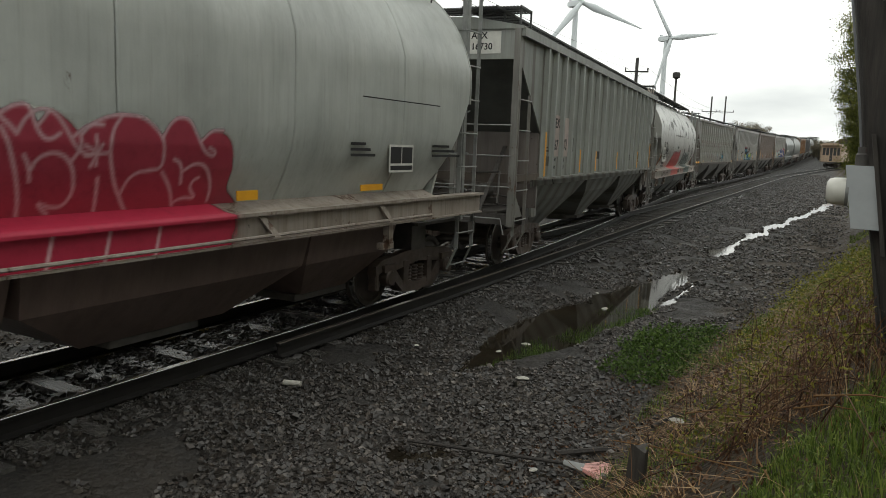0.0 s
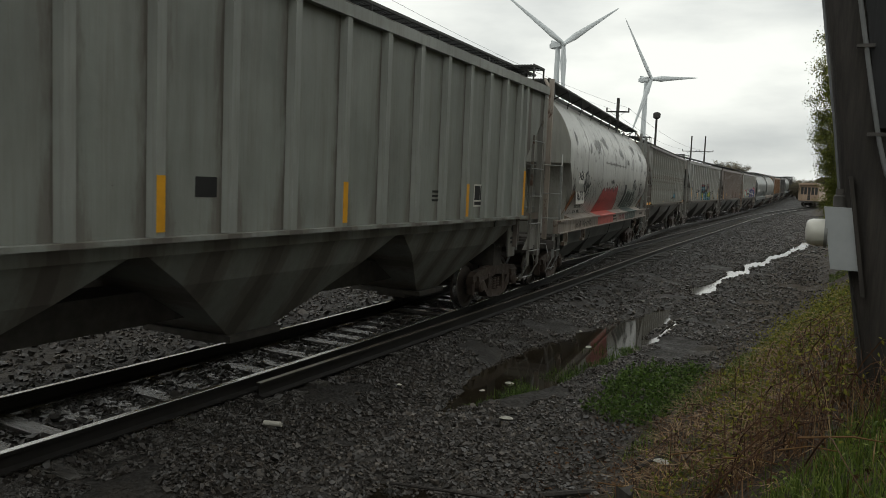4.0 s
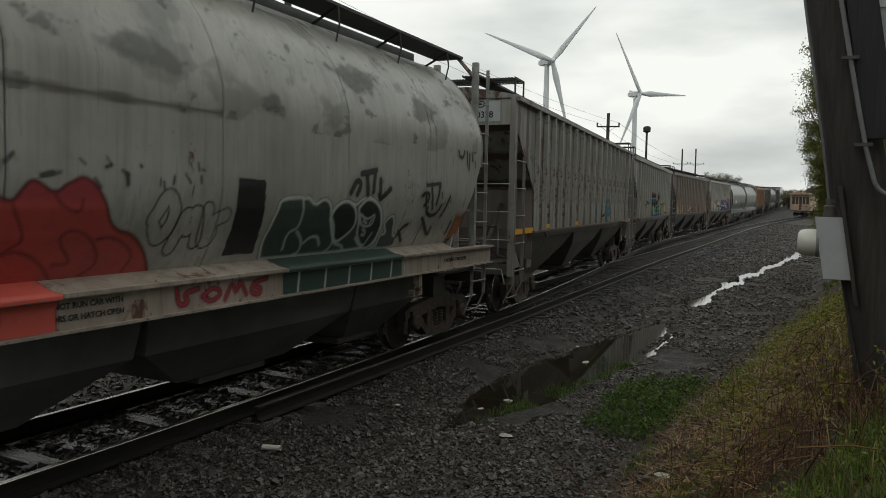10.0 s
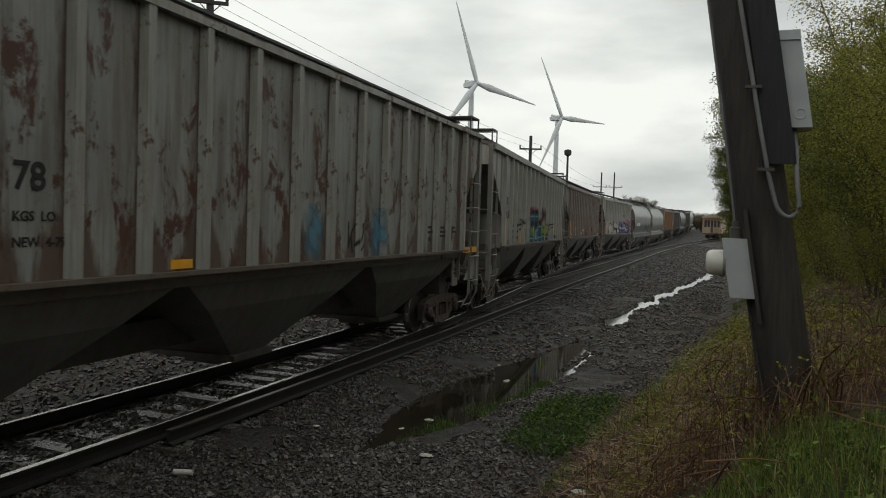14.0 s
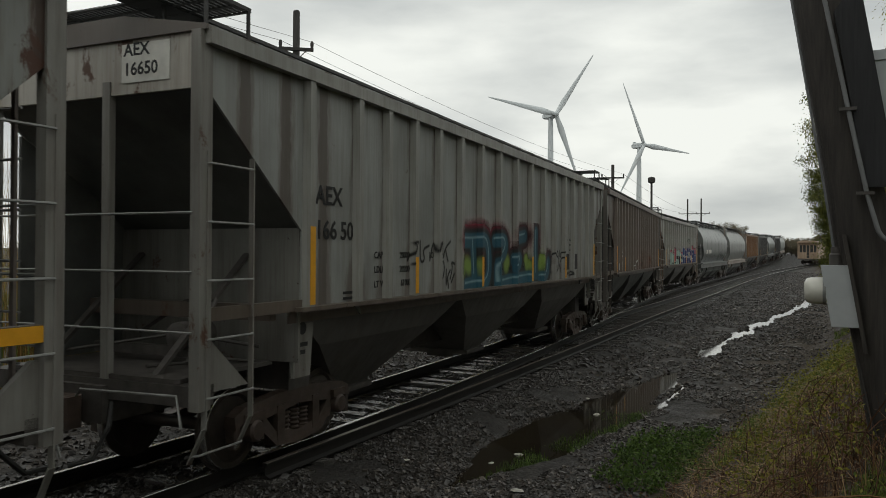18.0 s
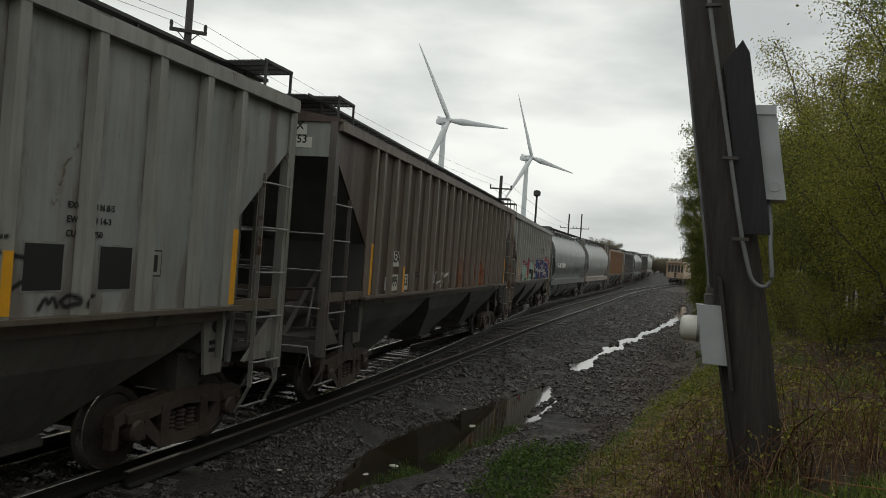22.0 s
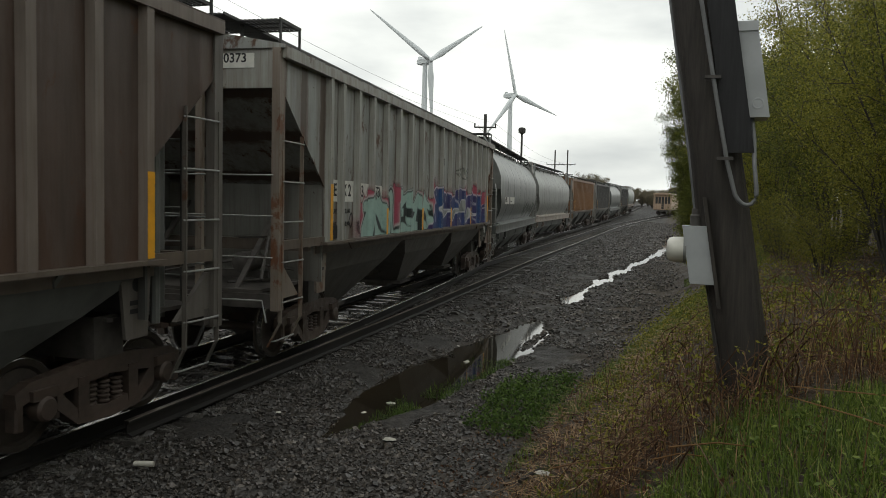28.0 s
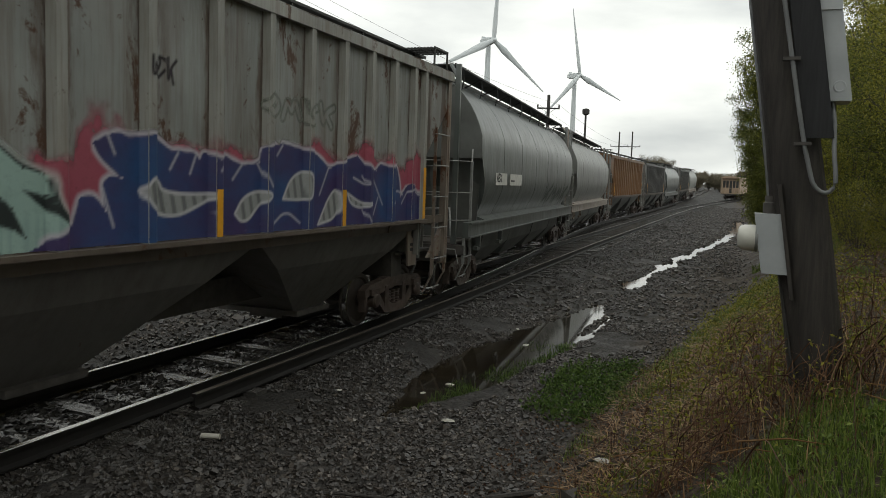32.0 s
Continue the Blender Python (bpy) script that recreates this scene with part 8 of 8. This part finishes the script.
    for g in strokes("bek", 0.42, 0.86, 3.45, 3.69, 0.1, 0.05, 3) + strokes("db", -6.44, -5.96, 1.95, 2.25, 0.1, 0.1, 2):
        s.fill(far_from(g, s.Y, s.Z), 0.014, (0.03, 0.02, 0.03), 0.012)
    s.put(CARS[6], ribbed(RIBS_D), "mint and violet letters on a pink haze")
    # the shiny round car: one pale tag
    s = Spray(0.3, 7.2, 1.8, 2.9, 0.03)
    for g in strokes("kaak", 0.9, 6.4, 1.9, 2.6, 0.4, 0.1, 3):
        s.fill(far_from(g, s.Y, s.Z), 0.05, (0.05, 0.06, 0.06), 0.03)
        s.band(far_from(g, s.Y, s.Z), 0.07, 0.015, (0.5, 0.55, 0.5), 0.02, 0.8)
    s.put(CARS[7], rounded, "dark tag with a pale outline")
    # dark worn patches on the cream car's shoulder
    s = Spray(-7.67, 7.6, 3.24, 4.75, 0.03)
    n = clouds(s.Y, s.Z, 1.1, 3)
    s.lay(np.clip((n - 0.12) / 0.10, 0, 1) * 0.22, (0.15, 0.15, 0.14))
    s.lay(np.clip((clouds(s.Y, s.Z, 2.2, 8) - 0.27) / 0.05, 0, 1) * 0.4, (0.11, 0.105, 0.10))
    ragged = clouds(s.Y, s.Z, 2.6, 11)
    for y, z, w, h in WORN:
        s.lay(np.clip((1.0 - np.hypot((s.Y - y) / w, (s.Z - z) / h) + 1.3 * ragged) / 0.35, 0, 1) * 0.5, (0.14, 0.14, 0.132))
    s.lay(np.clip((0.035 + 0.02 * smudge(s.Y, s.Z, 4, 6) - np.abs(s.Z - 3.30)) / 0.02, 0, 1) * ((s.Y > -3.08) & (s.Y < 1.14)) * 0.5, (0.07, 0.05, 0.04))
    s.put(CARS[2], rounded, "dark worn patches on the shoulder")


paint_cars()

# words read along +y on the near side
FACE = Matrix(((0, 0, 1, 0), (1, 0, 0, 0), (0, 1, 0, 0), (0, 0, 0, 1)))
END = Matrix(((1, 0, 0, 0), (0, 0, -1, 0), (0, 1, 0, 0), (0, 0, 0, 1)))


def stencil(car, text, y, z, size, x=1.497, mat=None, spread=1.0):
    words(text, size, mat or M["ink"], car, Matrix.Translation((x, y, z)) @ FACE, spread=spread)


def panel(car, y0, y1, z0, z1, mat, name="panel", label="", x=1.492):
    return part(name, Geo().box(x, x + 0.003, y0, y1, z0, z1), mat, car, label)


def end_sign(car, lines, x0, x1, z0, z1, size, mat="white", yend=-9.205):
    part("number_panel", Geo().box(x0, x1, yend - 0.004, yend, z0, z1), M[mat], car, "painted number panel on the end")
    for i, t in enumerate(lines):
        words(t, size, M["ink"], car, Matrix.Translation((x0 + 0.03, yend - 0.006, z1 - (i + 1) * (z1 - z0) / len(lines) + 0.04)) @ END)


def bars(car, y, z, n, w, h=0.035, gap=0.07, x=1.497):
    """Small unreadable stencil lines as plain bars."""
    for i in range(n):
        part("stencil_line", Geo().box(x, x + 0.001, y, y + w * (0.6 + 0.4 * ((i * 7) % 5) / 4), z - i * gap, z - i * gap + h), M["ink"], car)


def placard(car, y0, y1, z0, z1, x=1.497):
    """A black consolidated stencil panel with white frame."""
    p = panel(car, y0, y1, z0, z1, M["white"], "stencil_panel", "black stencil panel with a white border", x)
    ym = (y0 + y1) / 2
    for a, b, c, d in ((y0 + 0.03, ym - 0.01, z0 + 0.12, z1 - 0.03), (ym + 0.01, y1 - 0.03, z0 + 0.12, z1 - 0.03), (y0 + 0.03, y1 - 0.03, z0 + 0.03, z0 + 0.09)):
        part("field", Geo().box(x + 0.003, x + 0.005, a, b, c, d), M["ink"], p)


RIB_OF = {1: RIBS_A, 3: RIBS_E, 4: RIBS_B, 5: RIBS_C, 6: RIBS_D}


def yellow_mark(car, y, z0, z1, w=0.10, x=1.50):
    """A reflective mark; an upright one sits on the face of the nearest rib."""
    if w < 0.2:
        y = min(rib_places(*RIB_OF[CARS.index(car)]), key=lambda r: abs(r - y))
        x = 1.582
    part("reflector", Geo().box(x, x + 0.006, y - w / 2, y + w / 2, z0, z1), M["yellow"], car)


def letter_cars():
    ink = M["ink"]
    c = CARS[1]
    pale = plain("faded_pale_pink_panel", (0.44, 0.36, 0.33), 0.55, 0, 0.15)
    panel(c, -6.56, -5.95, 2.28, 3.18, pale)
    panel(c, -5.77, -5.17, 2.28, 3.16, pale)
    stencil(c, "AEX", -6.60, 2.85, 0.29)
    stencil(c, "167", -6.59, 2.36, 0.32)
    stencil(c, "30", -5.7, 2.36, 0.36)
    stencil(c, "LDLMT", -6.58, 2.15, 0.11)
    stencil(c, "LTWT", -6.58, 1.98, 0.11)
    stencil(c, "199600", -5.85, 2.14, 0.11)
    stencil(c, "63400", -5.79, 1.98, 0.11)
    stencil(c, "LO", -4.98, 2.14, 0.11)
    panel(c, -5.07, -4.67, 2.40, 2.72, ink, "black_panel", "black painted square")
    panel(c, -1.9, -1.6, 2.22, 2.42, ink, "black_panel", "black painted square")
    panel(c, -7.1, -6.8, 2.08, 2.28, M["under"], "routing_board", "dark routing board", 1.50)
    placard(c, 4.9, 5.45, 2.06, 2.46)
    yellow_mark(c, -4.37, 1.90, 2.45)
    yellow_mark(c, -2.55, 1.90, 2.42)
    yellow_mark(c, 1.05, 1.90, 2.42)
    yellow_mark(c, 4.1, 1.90, 2.46)
    bars(c, -7.15, 2.45, 2, 0.35)
    bars(c, 3.25, 2.3, 3, 0.5)
    end_sign(c, ["AEX", "16730"], 0.50, 1.12, 4.16, 4.56, 0.17)
    c = CARS[0]
    placard(c, 5.44, 6.07, 2.05, 2.42, 1.575)
    bars(c, 4.53, 2.40, 3, 0.55, x=1.585)
    bars(c, 6.6, 2.40, 3, 0.9, x=1.585)
    part("reflector", Geo().box(1.50, 1.515, 4.88, 5.39, 1.82, 1.90), M["yellow"], c)
    part("reflector", Geo().box(1.50, 1.515, 2.64, 2.95, 1.80, 1.90), M["yellow"], c)
    part("grab_iron", Geo().tube([(1.56, -8.2, 1.40), (1.62, -8.1, 1.42), (1.62, 6.6, 1.42), (1.56, 6.7, 1.40)], 0.018, 6), PAINT["sill"], c, "long pipe along the sill")
    for y in (-4.26, -0.74, 2.9, 5.23):
        part("pipe_bracket", Geo().prism([(1.55, y, 1.62), (1.58, y, 1.62), (1.58, y + 0.1, 1.62), (1.55, y + 0.1, 1.62)], [(1.60, y + 0.18, 1.40), (1.64, y + 0.18, 1.40), (1.64, y + 0.28, 1.40), (1.60, y + 0.28, 1.40)]), PAINT["sill"], c)
    part("rust_bead", Geo().box(1.655, 1.662, 4.67, 6.66, 2.985, 3.0), M["rail"], c, "rusty welded seam")
    c = CARS[2]
    panel(c, -7.22, -6.48, 2.60, 2.92, M["white"], "number_panel", x=1.604)
    panel(c, -7.38, -6.26, 2.06, 2.38, M["white"], "number_panel", x=1.585)
    stencil(c, "AEX", -7.15, 2.63, 0.33, 1.61)
    stencil(c, "16310", -7.30, 2.09, 0.34, 1.592)
    stencil(c, "LD LMT 206400", -7.4, 1.93, 0.12, 1.55)
    stencil(c, "LT WT   61600", -7.4, 1.79, 0.12, 1.52)
    stencil(c, "DO NOT RUN CAR WITH", -0.88, 1.53, 0.07, 1.556)
    stencil(c, "DOORS OR HATCH OPEN", -0.88, 1.43, 0.07, 1.556)
    stencil(c, "2 INCH HP COMP SHOES", 6.39, 1.46, 0.08, 1.556)
    end_sign(c, ["AEX"], -0.58, -0.11, 4.43, 4.60, 0.18, yend=-8.385)
    end_sign(c, ["16310"], -0.66, -0.12, 4.11, 4.28, 0.18, yend=-8.385)
    for i, w in enumerate((0.72, 0.62, 0.55, 0.30, 0.2, 0.28)):
        part("stencil_line", Geo().box(-0.62, -0.62 + w, -8.388, -8.384, 3.94 - 0.10 * i, 3.98 - 0.10 * i), M["under"], c)
    c = CARS[3]
    for t, y in (("AE", -7.29), ("X", -6.49), ("203", -5.66), ("78", -4.79)):
        stencil(c, t, y, 2.56, 0.34)
    for t, y, z in (("LD.LMT", -7.29, 2.34), ("LT.WT.", -7.29, 2.12), ("202,100", -6.47, 2.34), ("60,900", -6.38, 2.12), ("91,67", -5.63, 2.34), ("27,62", -5.61, 2.12), ("KGS  LO", -4.79, 2.34), ("NEW  4-79", -4.79, 2.12)):
        stencil(c, t, y, z, 0.12)
    yellow_mark(c, -6.25, 1.87, 1.97, 0.5)
    yellow_mark(c, -2.65, 1.87, 1.97, 0.36)
    for a, b in ((7.44, 7.98), (8.12, 8.50)):
        part("reflector", Geo().box(1.502, 1.51, a, b, 1.765, 1.895), M["yellow"], c)
    part("reflector", Geo().box(1.502, 1.51, -9.12, -8.50, 1.81, 1.92), M["yellow"], c)
    part("reflector", Geo().box(1.502, 1.51, -8.28, -7.62, 1.81, 1.92), M["yellow"], c)
    stencil(c, "REG. 7-94", 5.05, 2.06, 0.10)
    bars(c, 5.03, 2.33, 2, 0.42, 0.05, 0.10)
    bars(c, 5.78, 2.33, 3, 0.46, 0.045, 0.09)
    bars(c, 6.54, 2.33, 2, 0.40, 0.045, 0.09)
    end_sign(c, ["AEX", "20378"], 0.53, 1.17, 4.13, 4.55, 0.185, "box")
    c = CARS[4]
    for t, y in (("AEX", -7.26), ("166", -7.26), ("50", -6.7)):
        stencil(c, t, y, 3.0 if t == "AEX" else 2.58, 0.32)
    for t, y, z in (("CAPY", -5.82, 2.38), ("LDLMT", -5.82, 2.18), ("LT WT", -5.82, 1.98), ("200000", -5.06, 2.38), ("202000", -5.06, 2.18), ("61000", -5.02, 1.98), ("LO", -4.04, 2.38)):
        stencil(c, t, y, z, 0.13)
    bars(c, -6.63, 1.95, 2, 0.4)
    for y in (-4.27, -1.62, 1.5, 4.5):
        yellow_mark(c, y, 1.88, 2.42)
    for a, b in ((4.28, 4.74), (5.15, 5.62)):
        panel(c, a, b, 2.06, 2.51, M["galv"], "panel_border", "pale edge of a painted square")
        panel(c, a + 0.02, b - 0.02, 2.08, 2.49, ink, "black_panel", "black painted square", 1.496)
    for i, t in enumerate(("EXW 10-8 H 8-5", "EW  9-7 H 14-3", "CU FT  4750")):
        stencil(c, t, 4.73, 2.81 - 0.13 * i, 0.085)
    panel(c, 5.80, 6.06, 2.20, 2.48, ink, "emblem", "small square stencilled emblem")
    panel(c, 5.815, 6.045, 2.215, 2.465, PAINT["light_rib"], "emblem", "", 1.496)
    panel(c, 5.86, 5.99, 2.25, 2.43, ink, "emblem", "", 1.50)
    end_sign(c, ["AEX", "16650"], 0.45, 1.08, 4.17, 4.56, 0.18)
    c = CARS[5]
    panel(c, -6.04, -5.42, 2.38, 2.68, M["white"], "number_panel")
    panel(c, -5.98, -5.5, 1.90, 2.22, M["white"], "number_panel")
    panel(c, -5.11, -4.76, 1.90, 2.22, M["white"], "number_panel")
    stencil(c, "AEX", -6.02, 2.41, 0.29)
    stencil(c, "099", -5.97, 1.93, 0.29)
    stencil(c, "53", -5.09, 1.93, 0.29)
    yellow_mark(c, -5.27, 1.87, 2.38)
    panel(c, -6.36, -6.06, 1.92, 2.18, M["box"], "routing_board", "small grey card holder", 1.50)
    bars(c, -4.44, 2.3, 3, 0.5)
    end_sign(c, ["AEX"], 0.56, 0.98, 4.40, 4.56, 0.18)
    end_sign(c, ["09953"], 0.52, 1.08, 4.19, 4.36, 0.18)
    c = CARS[6]
    panel(c, -7.36, -6.97, 2.50, 2.86, M["white"], "number_panel")
    panel(c, -6.78, -6.19, 2.50, 2.86, M["white"], "number_panel")
    panel(c, -5.98, -5.36, 2.50, 2.84, M["white"], "number_panel")
    panel(c, -5.14, -4.52, 2.50, 2.82, M["white"], "number_panel")
    for t, y in (("AE", -7.38), ("X 2", -6.78), ("03", -5.96), ("73", -4.98)):
        stencil(c, t, y + 0.03, 2.54, 0.29)
    for t, y, z in (("LD.LMT.", -7.34, 2.28), ("LT.WT.", -7.33, 2.06), ("202,100", -6.72, 2.28), ("60,900", -6.66, 2.06), ("BS", -5.92, 2.28)):
        stencil(c, t, y, z, 0.11)
    for y in (-4.14, -1.31, 1.25, 4.06):
        yellow_mark(c, y, 1.86, 2.38)
    panel(c, -7.18, -6.86, 1.88, 2.10, ink, "routing_board", "black routing board with a torn card", 1.50)
    end_sign(c, ["AEX 20373"], 0.12, 1.10, 4.34, 4.54, 0.18)
    c = CARS[7]
    panel(c, -6.9, -5.6, 2.5, 2.8, M["white"], "number_panel", x=1.61)
    panel(c, -5.2, -3.6, 2.5, 2.8, M["white"], "number_panel", x=1.61)
    stencil(c, "AEX", -6.8, 2.52, 0.3, 1.615)
    bars(c, -5.1, 2.6, 1, 0.8, x=1.615)


letter_cars()


motions()
